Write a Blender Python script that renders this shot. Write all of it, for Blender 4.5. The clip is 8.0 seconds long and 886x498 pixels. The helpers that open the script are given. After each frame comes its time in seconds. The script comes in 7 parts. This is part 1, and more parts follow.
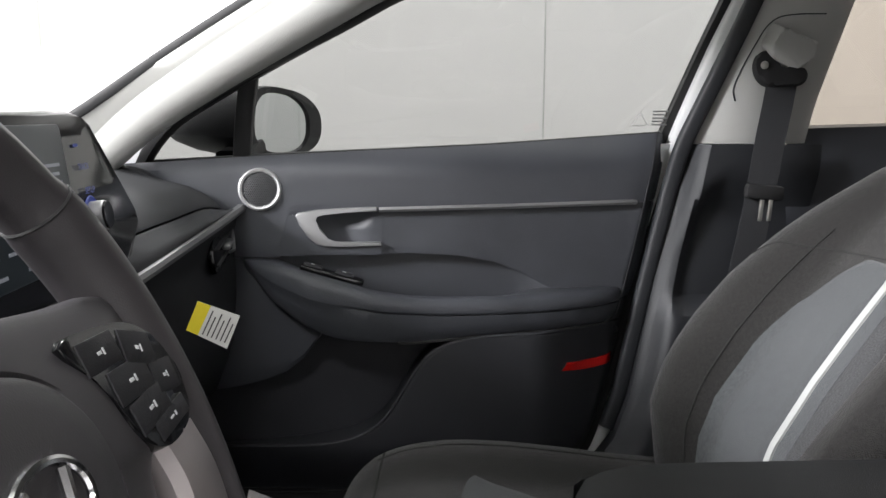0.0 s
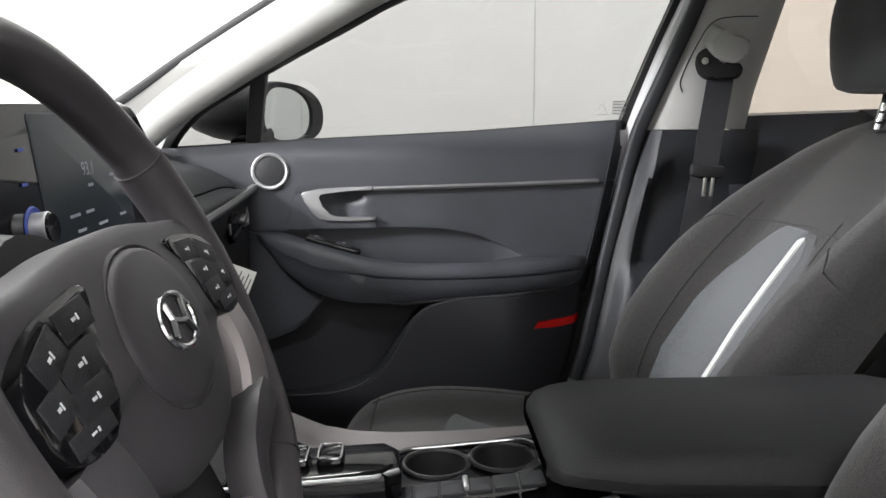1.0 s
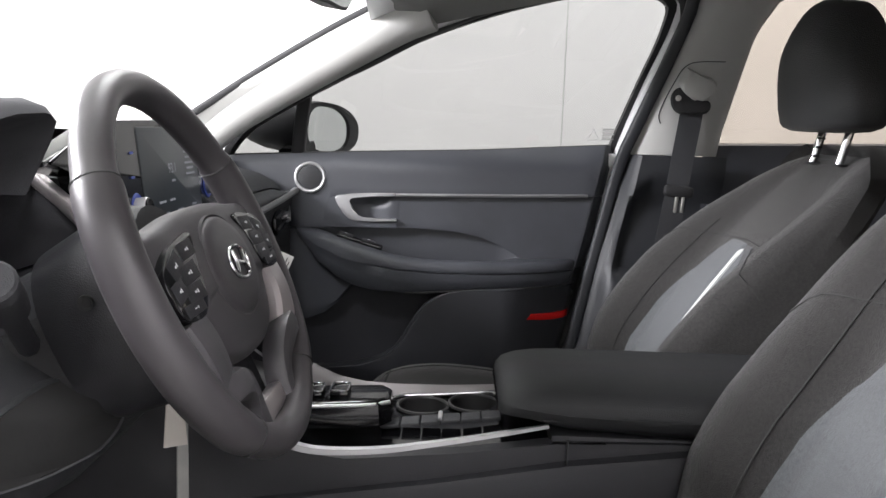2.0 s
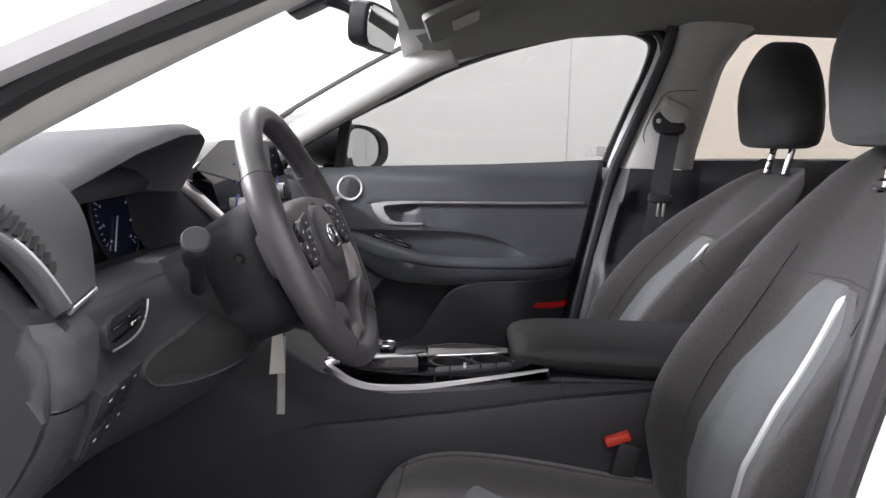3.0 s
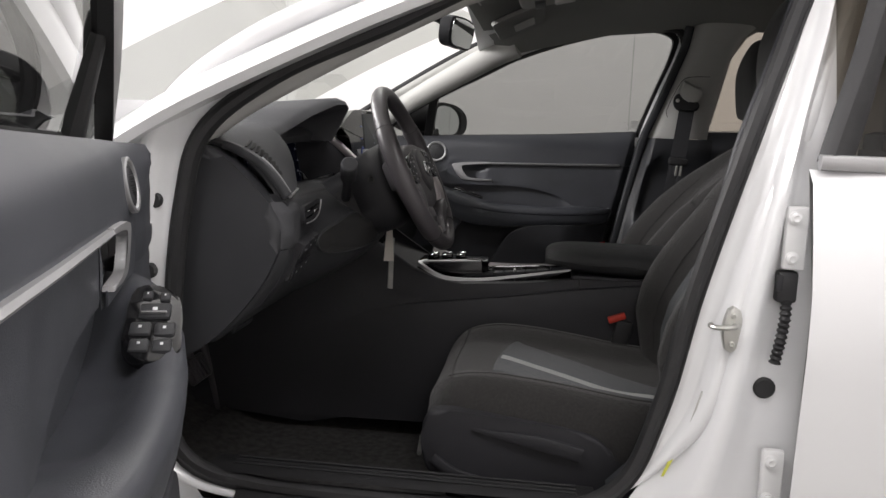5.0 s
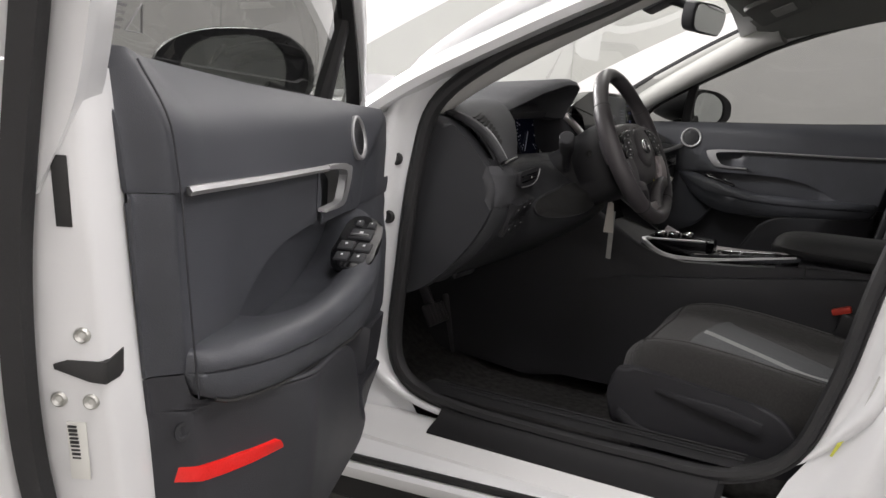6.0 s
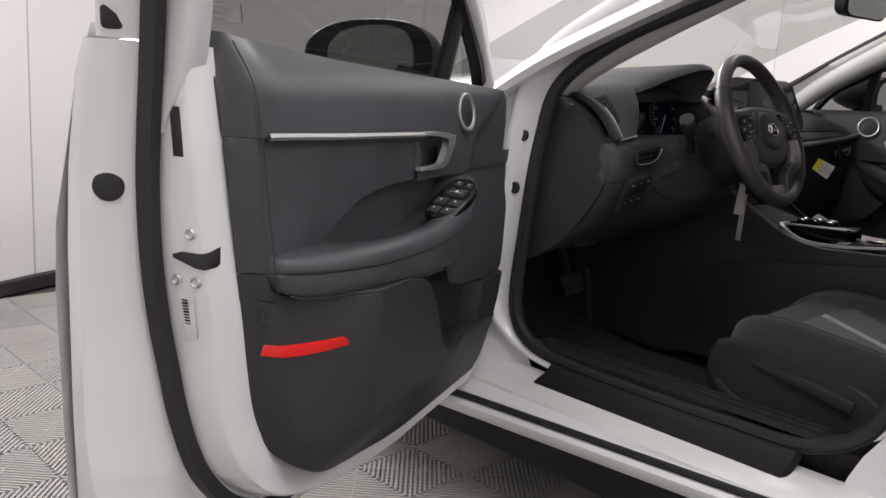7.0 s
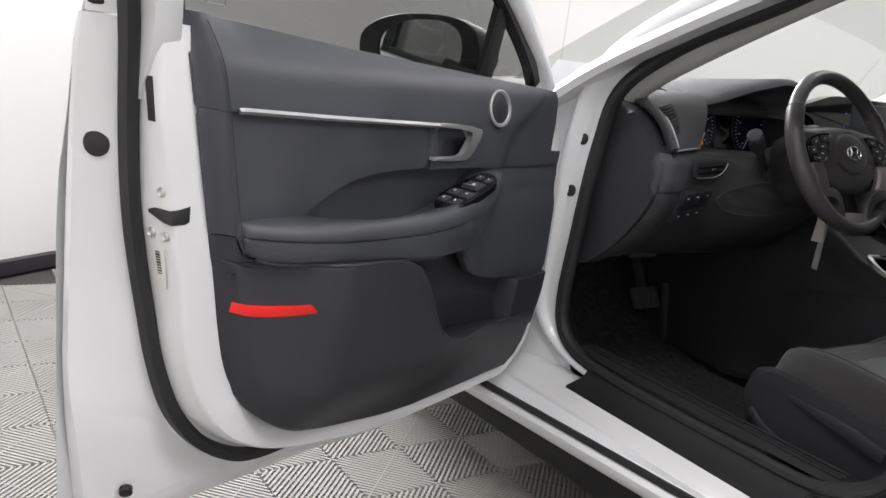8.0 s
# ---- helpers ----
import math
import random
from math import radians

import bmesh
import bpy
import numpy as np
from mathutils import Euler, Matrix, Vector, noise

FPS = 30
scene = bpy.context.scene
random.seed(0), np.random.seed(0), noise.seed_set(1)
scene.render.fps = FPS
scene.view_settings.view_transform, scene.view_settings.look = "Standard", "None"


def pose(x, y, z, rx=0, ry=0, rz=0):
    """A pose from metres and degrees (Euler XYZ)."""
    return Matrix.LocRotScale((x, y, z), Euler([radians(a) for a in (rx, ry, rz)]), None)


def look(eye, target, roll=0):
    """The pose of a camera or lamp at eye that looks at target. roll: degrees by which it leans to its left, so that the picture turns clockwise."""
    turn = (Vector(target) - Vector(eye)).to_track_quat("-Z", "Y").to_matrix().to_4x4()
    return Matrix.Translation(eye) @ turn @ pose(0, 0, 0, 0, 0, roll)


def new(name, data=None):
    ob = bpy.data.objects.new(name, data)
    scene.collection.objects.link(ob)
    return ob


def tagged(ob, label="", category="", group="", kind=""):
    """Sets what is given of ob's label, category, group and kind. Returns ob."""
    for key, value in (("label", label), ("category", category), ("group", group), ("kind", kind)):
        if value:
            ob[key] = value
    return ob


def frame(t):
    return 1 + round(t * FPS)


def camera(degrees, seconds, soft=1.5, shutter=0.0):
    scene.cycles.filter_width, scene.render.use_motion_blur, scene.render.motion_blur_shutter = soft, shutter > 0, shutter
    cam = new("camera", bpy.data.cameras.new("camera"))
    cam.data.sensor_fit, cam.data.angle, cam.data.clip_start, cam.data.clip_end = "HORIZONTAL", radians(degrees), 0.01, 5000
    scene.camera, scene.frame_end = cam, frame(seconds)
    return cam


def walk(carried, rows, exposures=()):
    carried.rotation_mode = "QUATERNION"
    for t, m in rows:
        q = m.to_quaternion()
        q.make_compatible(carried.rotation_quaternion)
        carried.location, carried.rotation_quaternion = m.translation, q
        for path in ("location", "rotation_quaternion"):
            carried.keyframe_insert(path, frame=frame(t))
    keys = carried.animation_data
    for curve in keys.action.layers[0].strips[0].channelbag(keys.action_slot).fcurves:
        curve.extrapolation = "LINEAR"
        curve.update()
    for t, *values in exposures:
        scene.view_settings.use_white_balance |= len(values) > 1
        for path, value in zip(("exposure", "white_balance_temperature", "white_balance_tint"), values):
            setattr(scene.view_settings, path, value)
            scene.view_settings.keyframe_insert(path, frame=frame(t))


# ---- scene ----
cam = camera(57.0, 8.0)
PATH = [
    (0, (-0.001, -0.6066, 1.0266), (0.082, 1.3653, 0.7075), 0.07),
    (0.5, (0.004, -0.6995, 1.0312), (0.087, 1.2686, 0.6821), -0.53),
    (1, (0.019, -0.8088, 1.0193), (0.097, 1.1616, 0.6871), -0.24),
    (2.3, (0.089, -1.1865, 1.0358), (0.037, 0.7923, 0.7505), 1.96),
    (2.5, (0.084, -1.2576, 1.0338), (0.025, 0.7225, 0.7604), 1.85),
    (3, (0.063, -1.4249, 1.0275), (0.012, 0.5589, 0.777), 1.66),
    (3.5, (0.066, -1.5691, 1.0215), (0.022, 0.4163, 0.792), 1.96),
    (4, (0.07, -1.7521, 1.0226), (-0.049, 0.2274, 0.7613), 1.7),
    (4.2, (0.075, -1.8152, 1.0194), (-0.085, 0.1577, 0.7372), 1.67),
    (5.3, (0.192, -2.1141, 0.9917), (-0.159, -0.1689, 0.6843), 2.81),
    (5.5, (0.233, -2.1322, 0.9902), (-0.246, -0.2173, 0.6726), 3.31),
    (6, (0.366, -2.1836, 0.9747), (-0.559, -0.4468, 0.621), 3.84),
    (6.5, (0.489, -2.2128, 0.9705), (-0.646, -0.6132, 0.5746), 3.66),
    (7, (0.653, -2.2268, 0.9699), (-0.694, -0.8067, 0.559), 4.28),
    (7.5, (0.768, -2.1652, 0.9891), (-0.695, -0.8674, 0.5687), 5.98),
    (8, (0.855, -2.0484, 0.9809), (-0.749, -0.9393, 0.5377), 7.76),
]
walk(cam, [(t, look(eye, target, roll)) for t, eye, target, roll in PATH],
     exposures=[(0.0, 0.15, 6500, 10), (0.5, 0.15, 6500, 10), (1.0, 0.38, 6500, 10), (2.5, 0.38, 6420, 13), (3.5, 0.25, 6420, 13), (4.0, -0.42, 6500, 12), (5.5, -0.78, 6740, 12), (6.5, -0.8, 6740, 12), (7.0, -1.1, 6780, 14), (7.5, -1.2, 6700, 13), (8.0, -0.72, 6500, 11)])

# ---- light: a round white photo booth with soft, assumed light panels ----
world = bpy.data.worlds.new("world")
scene.world = world
world.use_nodes = True
world.node_tree.nodes["Background"].inputs[0].default_value = (1.0, 0.98, 0.96, 1)
world.node_tree.nodes["Background"].inputs[1].default_value = 0.05


def area_lamp(name, m, sx, sy, watts, colour):
    data = bpy.data.lights.new(name, "AREA")
    data.shape, data.size, data.size_y, data.energy, data.color = "RECTANGLE", sx, sy, watts, colour
    ob = new(name, data)
    ob.matrix_world = m
    return ob


LIGHT = (1.0, 0.992, 1.018)
# unseen flat panels under the ceiling; two added tilted ones mimic the bright front wall
LAMPS = [(look((x, y, 2.93), (x, y, 0)), 39) for x, y in ((-0.7, -1.95), (-0.7, 1.95), (0.9, -1.95), (0.9, 1.95), (2.1, -0.75), (2.1, 0.75))]
LAMPS += [(look((-2.5, y, 2.05), (0.3, y * 0.3, 0.95)), 118) for y in (-0.75, 0.75)]
for m, watts in LAMPS:
    area_lamp("booth_lamp", m, 0.8, 0.5, watts, LIGHT)


# ---- materials ----
def material(name, base, rough=0.5, metal=0.0, grain=0.0, scale=60.0, spread=0.12, coat=0.0, spec=0.5, kind="NOISE", blotch=4.0, sheen=0.0, emit=None):
    """Principled surface with two scales of colour and gloss variation and a fine relief."""
    m = bpy.data.materials.new(name)
    m.use_nodes = True
    nt = m.node_tree
    b = nt.nodes["Principled BSDF"]
    b.inputs["Base Color"].default_value = (*base, 1)
    b.inputs["Roughness"].default_value = rough
    b.inputs["Metallic"].default_value = metal
    b.inputs["Coat Weight"].default_value = coat
    b.inputs["Coat Roughness"].default_value = 0.06
    b.inputs["Specular IOR Level"].default_value = spec
    b.inputs["Sheen Weight"].default_value = sheen
    if emit:
        b.inputs["Emission Color"].default_value = (*emit[:3], 1)
        b.inputs["Emission Strength"].default_value = emit[3]
    co = nt.nodes.new("ShaderNodeTexCoord")
    big = nt.nodes.new("ShaderNodeTexNoise")
    big.inputs["Scale"].default_value = blotch
    big.inputs["Detail"].default_value = 5
    nt.links.new(co.outputs["Object"], big.inputs["Vector"])
    if spread:
        ramp = nt.nodes.new("ShaderNodeMapRange")
        ramp.inputs["From Min"].default_value, ramp.inputs["From Max"].default_value = 0.3, 0.7
        ramp.inputs["To Min"].default_value, ramp.inputs["To Max"].default_value = 1 - spread, 1 + spread
        nt.links.new(big.outputs[0], ramp.inputs["Value"])
        mul = nt.nodes.new("ShaderNodeVectorMath")
        mul.operation = "SCALE"
        mul.inputs[0].default_value = base
        nt.links.new(ramp.outputs[0], mul.inputs["Scale"])
        nt.links.new(mul.outputs[0], b.inputs["Base Color"])
        rr = nt.nodes.new("ShaderNodeMapRange")
        rr.inputs["From Min"].default_value, rr.inputs["From Max"].default_value = 0.3, 0.7
        rr.inputs["To Min"].default_value, rr.inputs["To Max"].default_value = rough * 0.88, min(1, rough * 1.12)
        nt.links.new(big.outputs[0], rr.inputs["Value"])
        nt.links.new(rr.outputs[0], b.inputs["Roughness"])
    if grain:
        if kind == "VORONOI":
            fine = nt.nodes.new("ShaderNodeTexVoronoi")
            fine.inputs["Scale"].default_value = scale
            out = fine.outputs["Distance"]
        elif kind == "WEAVE":
            fine = nt.nodes.new("ShaderNodeTexWave")
            fine.inputs["Scale"].default_value = scale
            fine.inputs["Distortion"].default_value = 1.5
            fine.inputs["Detail"].default_value = 3
            out = fine.outputs[0]
        else:
            fine = nt.nodes.new("ShaderNodeTexNoise")
            fine.inputs["Scale"].default_value = scale
            fine.inputs["Detail"].default_value = 4
            out = fine.outputs[0]
        nt.links.new(co.outputs["Object"], fine.inputs["Vector"])
        bump = nt.nodes.new("ShaderNodeBump")
        bump.inputs["Strength"].default_value = grain
        bump.inputs["Distance"].default_value = 0.002
        nt.links.new(out, bump.inputs["Height"])
        nt.links.new(bump.outputs[0], b.inputs["Normal"])
    return m


def glass(name, tint, gloss=1.0):
    m = bpy.data.materials.new(name)
    m.use_nodes = True
    nt = m.node_tree
    nt.nodes.remove(nt.nodes["Principled BSDF"])
    out = nt.nodes["Material Output"]
    clear, shine, mix, fr = (nt.nodes.new(k) for k in ("ShaderNodeBsdfTransparent", "ShaderNodeBsdfGlossy", "ShaderNodeMixShader", "ShaderNodeLayerWeight"))
    clear.inputs[0].default_value = (*tint, 1)
    shine.inputs["Roughness"].default_value = 0.01
    shine.inputs["Color"].default_value = (gloss, gloss, gloss, 1)
    power, rise = nt.nodes.new("ShaderNodeMath"), nt.nodes.new("ShaderNodeMapRange")
    fr.inputs["Blend"].default_value = 0.5
    power.operation, power.inputs[1].default_value = "POWER", 5.0
    nt.links.new(fr.outputs["Facing"], power.inputs[0])
    rise.inputs["To Min"].default_value, rise.inputs["To Max"].default_value = 0.03, 1.0
    nt.links.new(power.outputs[0], rise.inputs["Value"])
    nt.links.new(rise.outputs[0], mix.inputs[0])
    nt.links.new(clear.outputs[0], mix.inputs[1])
    nt.links.new(shine.outputs[0], mix.inputs[2])
    nt.links.new(mix.outputs[0], out.inputs["Surface"])
    return m


PAINT = material("white_paint", (0.75, 0.755, 0.76), 0.28, 0.0, 0.0, spread=0.0, coat=0.6)
PAINT_DULL = material("white_paint_inner", (0.74, 0.74, 0.735), 0.42, 0.0, 0.05, 35, 0.04, coat=0.15)
DASH = material("grained_black_plastic", (0.030, 0.031, 0.034), 0.52, 0, 0.22, 1100, 0.12, kind="VORONOI", spec=0.42)
DASH_SOFT = material("soft_black_dash_skin", (0.051, 0.052, 0.056), 0.68, 0, 0.2, 1000, 0.10, kind="VORONOI", spec=0.28)
DOOR_SOFT = material("soft_black_door_skin", (0.053, 0.056, 0.065), 0.46, 0, 0.12, 1000, 0.10, kind="VORONOI")
DOOR_INSERT = material("black_leatherette", (0.054, 0.057, 0.066), 0.46, 0, 0.16, 700, 0.16, kind="VORONOI", blotch=9)
DOOR_LOWER = material("hard_black_door_plastic", (0.032, 0.033, 0.038), 0.5, 0, 0.2, 1000, 0.15, kind="VORONOI", spec=0.45)
FABRIC = material("charcoal_seat_fabric", (0.026, 0.025, 0.024), 0.88, 0, 0.6, 800, 0.38, spec=0.25, kind="VORONOI", sheen=0.22, blotch=240)
FABRIC_GREY = material("slate_grey_seat_fabric", (0.078, 0.083, 0.087), 0.88, 0, 0.5, 900, 0.22, spec=0.25, kind="VORONOI", sheen=0.22, blotch=240)
FABRIC_MID = material("dark_grey_seat_fabric", (0.060, 0.061, 0.063), 0.9, 0, 0.7, 300, 0.16, spec=0.2, kind="VORONOI", sheen=0.1)
STRIPE = material("pale_grey_piping", (0.42, 0.43, 0.42), 0.75, 0, 0.3, 500, 0.06, spec=0.3)
THREAD = material("seam_thread", (0.030, 0.030, 0.029), 0.85, 0, 0.2, 800, 0.1)
LEATHER = material("worn_grey_black_leather", (0.054, 0.050, 0.053), 0.38, 0, 0.08, 1400, 0.12, kind="VORONOI", blotch=9)
VINYL = material("black_vinyl", (0.026, 0.027, 0.028), 0.55, 0, 0.25, 800, 0.1, kind="VORONOI", spec=0.4)
PIANO = material("gloss_black_panel", (0.006, 0.006, 0.007), 0.09, 0, 0, spread=0.05)
SILVER = material("satin_silver_trim", (0.42, 0.42, 0.425), 0.48, 0.85, 0.05, 300, 0.05)
SILVER_WARM = material("brushed_silver_spoke", (0.50, 0.465, 0.465), 0.36, 0.8, 0.12, 1600, 0.05, kind="WEAVE")
RAIL = material("dull_silver_rail", (0.25, 0.235, 0.235), 0.5, 0.8, 0.05, 300, 0.06)
CHROME = material("chrome", (0.66, 0.66, 0.67), 0.16, 1.0, 0, spread=0.03)
STEEL = material("zinc_steel", (0.55, 0.55, 0.52), 0.35, 0.9, 0.15, 80, 0.12)
RUBBER = material("black_rubber_seal", (0.016, 0.016, 0.017), 0.62, 0, 0.2, 200, 0.15)
LINER = material("light_grey_headliner", (0.28, 0.28, 0.268), 0.95, 0, 0.4, 500, 0.05, spec=0.1)
PILLAR = material("light_grey_pillar_trim", (0.49, 0.49, 0.47), 0.75, 0, 0.3, 600, 0.04, spec=0.3)
CARPET = material("black_carpet", (0.046, 0.045, 0.044), 1.0, 0, 0.9, 500, 0.4, spec=0.1, blotch=60)
HEADREST = material("black_headrest_cover", (0.034, 0.035, 0.036), 0.62, 0, 0.25, 500, 0.12, kind="VORONOI", sheen=0.1)
CONSOLE = material("matt_black_console_skin", (0.020, 0.020, 0.023), 0.55, 0, 0.2, 900, 0.15, kind="VORONOI", spec=0.4)
CARD = material("cream_card", (0.72, 0.68, 0.62), 0.7, spread=0.06)
WEB = material("black_seat_belt_webbing", (0.035, 0.036, 0.04), 0.75, 0, 0.6, 600, 0.1, kind="WEAVE")
RED = material("red_reflector", (0.85, 0.012, 0.01), 0.25, 0, 0.25, 500, 0.05, coat=0.5, kind="VORONOI")
RED_BUTTON = material("red_buckle_button", (0.55, 0.045, 0.025), 0.45, 0, 0, spread=0.08)
WHITE_MARK = material("white_marking", (0.75, 0.76, 0.78), 0.5, spread=0.0)
BLUE_MARK = material("blue_lit_marking", (0.04, 0.06, 0.25), 0.5, spread=0.0, emit=(0.15, 0.25, 1.0, 0.045))
WHITE_LIT = material("white_lit_marking", (0.3, 0.3, 0.32), 0.5, spread=0.0, emit=(0.7, 0.8, 1.0, 0.05))
ORANGE_LIT = material("orange_lit_marking", (0.3, 0.1, 0.02), 0.5, spread=0.0, emit=(1.0, 0.35, 0.02, 0.7))
SCREEN = material("dim_screen", (0.012, 0.013, 0.015), 0.30, spread=0.05, emit=(0.35, 0.5, 0.6, 0.014))
DIAL = material("dial_face", (0.006, 0.007, 0.014), 0.25, spread=0.1, emit=(0.10, 0.13, 0.4, 0.006))
PAPER = material("white_paper", (0.72, 0.72, 0.68), 0.8, spread=0.05)
YELLOW = material("yellow_paper", (0.80, 0.66, 0.03), 0.7, spread=0.05)
YELLOW_MARK = material("yellow_chalk_mark", (0.62, 0.62, 0.10), 0.8, spread=0.2, blotch=60)
INK = material("black_ink", (0.02, 0.02, 0.02), 0.6, spread=0)
GREY_LABEL = material("grey_label", (0.38, 0.38, 0.36), 0.5, spread=0.1, blotch=40)
WALL = material("white_booth_wall", (0.66, 0.65, 0.64), 0.8, 0, 0.1, 20, 0.03, blotch=1.2)
CEIL = material("white_booth_ceiling", (0.70, 0.70, 0.69), 0.85, spread=0.02)
BASE = material("black_baseboard", (0.02, 0.018, 0.022), 0.35, spread=0.1)
TILE = material("grey_rubber_tile", (0.35, 0.342, 0.320), 0.55, 0, 0.3, 150, 0.14, blotch=2.0)
TILE_GAP = material("dark_floor_gap", (0.045, 0.044, 0.042), 0.8, spread=0.1)
SIDE_GLASS = glass("tinted_side_glass", (0.268, 0.275, 0.266))
SCREEN_GLASS = glass("windscreen_glass", (0.61, 0.635, 0.605), 0.45)
REAR_GLASS = glass("privacy_rear_glass", (0.285, 0.26, 0.224))
MIRROR = material("mirror_glass", (0.62, 0.64, 0.64), 0.02, 1.0, 0, spread=0)
LAMP_GLOW = material("lamp_diffuser", (0.9, 0.9, 0.9), 0.6, spread=0, emit=(1, 0.985, 0.965, 3.0))
AIRBAG = material("fine_grained_airbag_skin", (0.056, 0.053, 0.057), 0.42, 0, 0.12, 1500, 0.08, kind="VORONOI")
POST_DARK = material("dark_grey_post_trim", (0.028, 0.030, 0.034), 0.48, 0, 0.15, 900, 0.10, kind="VORONOI")
MIRROR_SHELL = material("black_mirror_shell", (0.008, 0.008, 0.010), 0.5, 0, 0, spread=0.1)
SILL_BLACK = material("black_sill_plastic", (0.011, 0.011, 0.012), 0.6, 0, 0.25, 700, 0.15, spec=0.28, kind="VORONOI")
JOINT = material("pale_panel_joint", (0.50, 0.50, 0.49), 0.7, spread=0.05)
ETCH = material("etched_glass_mark", (0.22, 0.22, 0.22), 0.6, spread=0.1)
UNDER = material("black_underbody", (0.012, 0.012, 0.012), 0.8, 0, 0.3, 60, 0.3)


# ---- mesh helpers ----
def V(*c):
    return Vector(c)


def smooth(pts, n, closed=False):
    """n points on a smooth curve through pts, evenly along its length."""
    pts = [Vector(p) for p in pts]
    k = len(pts)
    fine, per = [], 16
    for i in range(k if closed else k - 1):
        p0 = pts[(i - 1) % k] if closed or i else pts[0] * 2 - pts[1]
        p1, p2 = pts[i], pts[(i + 1) % k]
        p3 = pts[(i + 2) % k] if closed or i + 2 < k else pts[-1] * 2 - pts[-2]
        d0, d1, d2 = (max((b - a).length, 1e-6) ** 0.5 for a, b in ((p0, p1), (p1, p2), (p2, p3)))
        m1 = (p1 - p0) / d0 - (p2 - p0) / (d0 + d1) + (p2 - p1) / d1
        m2 = (p2 - p1) / d1 - (p3 - p1) / (d1 + d2) + (p3 - p2) / d2
        m1, m2 = m1 * d1, m2 * d1
        for j in range(per):
            u = j / per
            fine.append(p1 * (2 * u**3 - 3 * u**2 + 1) + m1 * (u**3 - 2 * u**2 + u) + p2 * (3 * u**2 - 2 * u**3) + m2 * (u**3 - u**2))
    fine.append(pts[0].copy() if closed else pts[-1].copy())
    length = [0.0]
    for a, b in zip(fine, fine[1:]):
        length.append(length[-1] + (b - a).length)
    out, j = [], 0
    for i in range(n):
        want = length[-1] * i / (n if closed else n - 1)
        while j < len(fine) - 2 and length[j + 1] < want:
            j += 1
        span = max(length[j + 1] - length[j], 1e-9)
        out.append(fine[j].lerp(fine[j + 1], min(1, max(0, (want - length[j]) / span))))
    return out


def lerp_table(table, x):
    """A value from a table of (x, value) pairs, x rising."""
    if x <= table[0][0]:
        return table[0][1]
    for (a, va), (b, vb) in zip(table, table[1:]):
        if x <= b:
            u = (x - a) / (b - a)
            return va + (vb - va) * u
    return table[-1][1]


def sstep(a, b, x):
    u = min(1, max(0, (x - a) / (b - a)))
    return u * u * (3 - 2 * u)


def grid(rows, around=False, along=False, cap=False, bm=None):
    """A sheet through rows of points; around closes each row, along joins the last row to the first."""
    bm = bm or bmesh.new()
    vs = [[bm.verts.new(p) for p in row] for row in rows]
    n = len(rows[0])
    for i in range(len(rows) if along else len(rows) - 1):
        a, b = vs[i], vs[(i + 1) % len(rows)]
        for j in range(n if around else n - 1):
            q = (a[j], a[(j + 1) % n], b[(j + 1) % n], b[j])
            bm.faces.new(q)
    if cap:
        bm.faces.new(vs[0][::-1])
        bm.faces.new(vs[-1])
    return bm


def sweep(path, section, closed=False, up=(0, 0, 1), bm=None, cap=True, scale=None):
    """A section of (side, up) pairs carried along a path."""
    up = Vector(up)
    rows, n = [], len(path)
    for i, p in enumerate(path):
        a = path[(i - 1) % n] if closed or i else p
        b = path[(i + 1) % n] if closed or i < n - 1 else p
        t = (Vector(b) - Vector(a)).normalized()
        s = t.cross(up)
        s = s.normalized() if s.length > 1e-5 else Vector((1, 0, 0))
        w = s.cross(t)
        k = scale(i / max(1, n - 1)) if scale else 1
        rows.append([Vector(p) + s * (c[0] * k) + w * (c[1] * k) for c in section])
    return grid(rows, around=True, along=closed, cap=cap and not closed, bm=bm)


def circle(r, n=10, rb=None):
    return [(r * math.cos(2 * math.pi * i / n), (rb or r) * math.sin(2 * math.pi * i / n)) for i in range(n)]


def tube(path, r, n=10, closed=False, up=(0, 0, 1), rb=None, bm=None):
    return sweep(path, circle(r, n, rb), closed, up, bm)


def slab(outline, origin, u, v, thick, bevel=0.003, segs=2, bm=None):
    """A plate with the given outline in the plane of u and v; its front looks along u x v."""
    own = bmesh.new()
    origin, u, v = Vector(origin), Vector(u).normalized(), Vector(v).normalized()
    n = u.cross(v).normalized()
    pts = [origin + u * a + v * b for a, b in outline]
    k = len(pts)
    top = [own.verts.new(p) for p in pts]
    low = [own.verts.new(p - n * thick) for p in pts]
    f = own.faces.new(top)
    own.faces.new(low[::-1])
    for i in range(k):
        own.faces.new((top[i], low[i], low[(i + 1) % k], top[(i + 1) % k]))
    if bevel:
        edges = [e for e in f.edges]
        bmesh.ops.bevel(own, geom=edges, offset=bevel, segments=segs, profile=0.5, affect="EDGES")
    bmesh.ops.recalc_face_normals(own, faces=own.faces)
    if bm is None:
        return own
    join(bm, own)
    return bm


def join(bm, other):
    m = bpy.data.meshes.new("tmp")
    other.to_mesh(m)
    bm.from_mesh(m)
    bpy.data.meshes.remove(m)
    other.free()


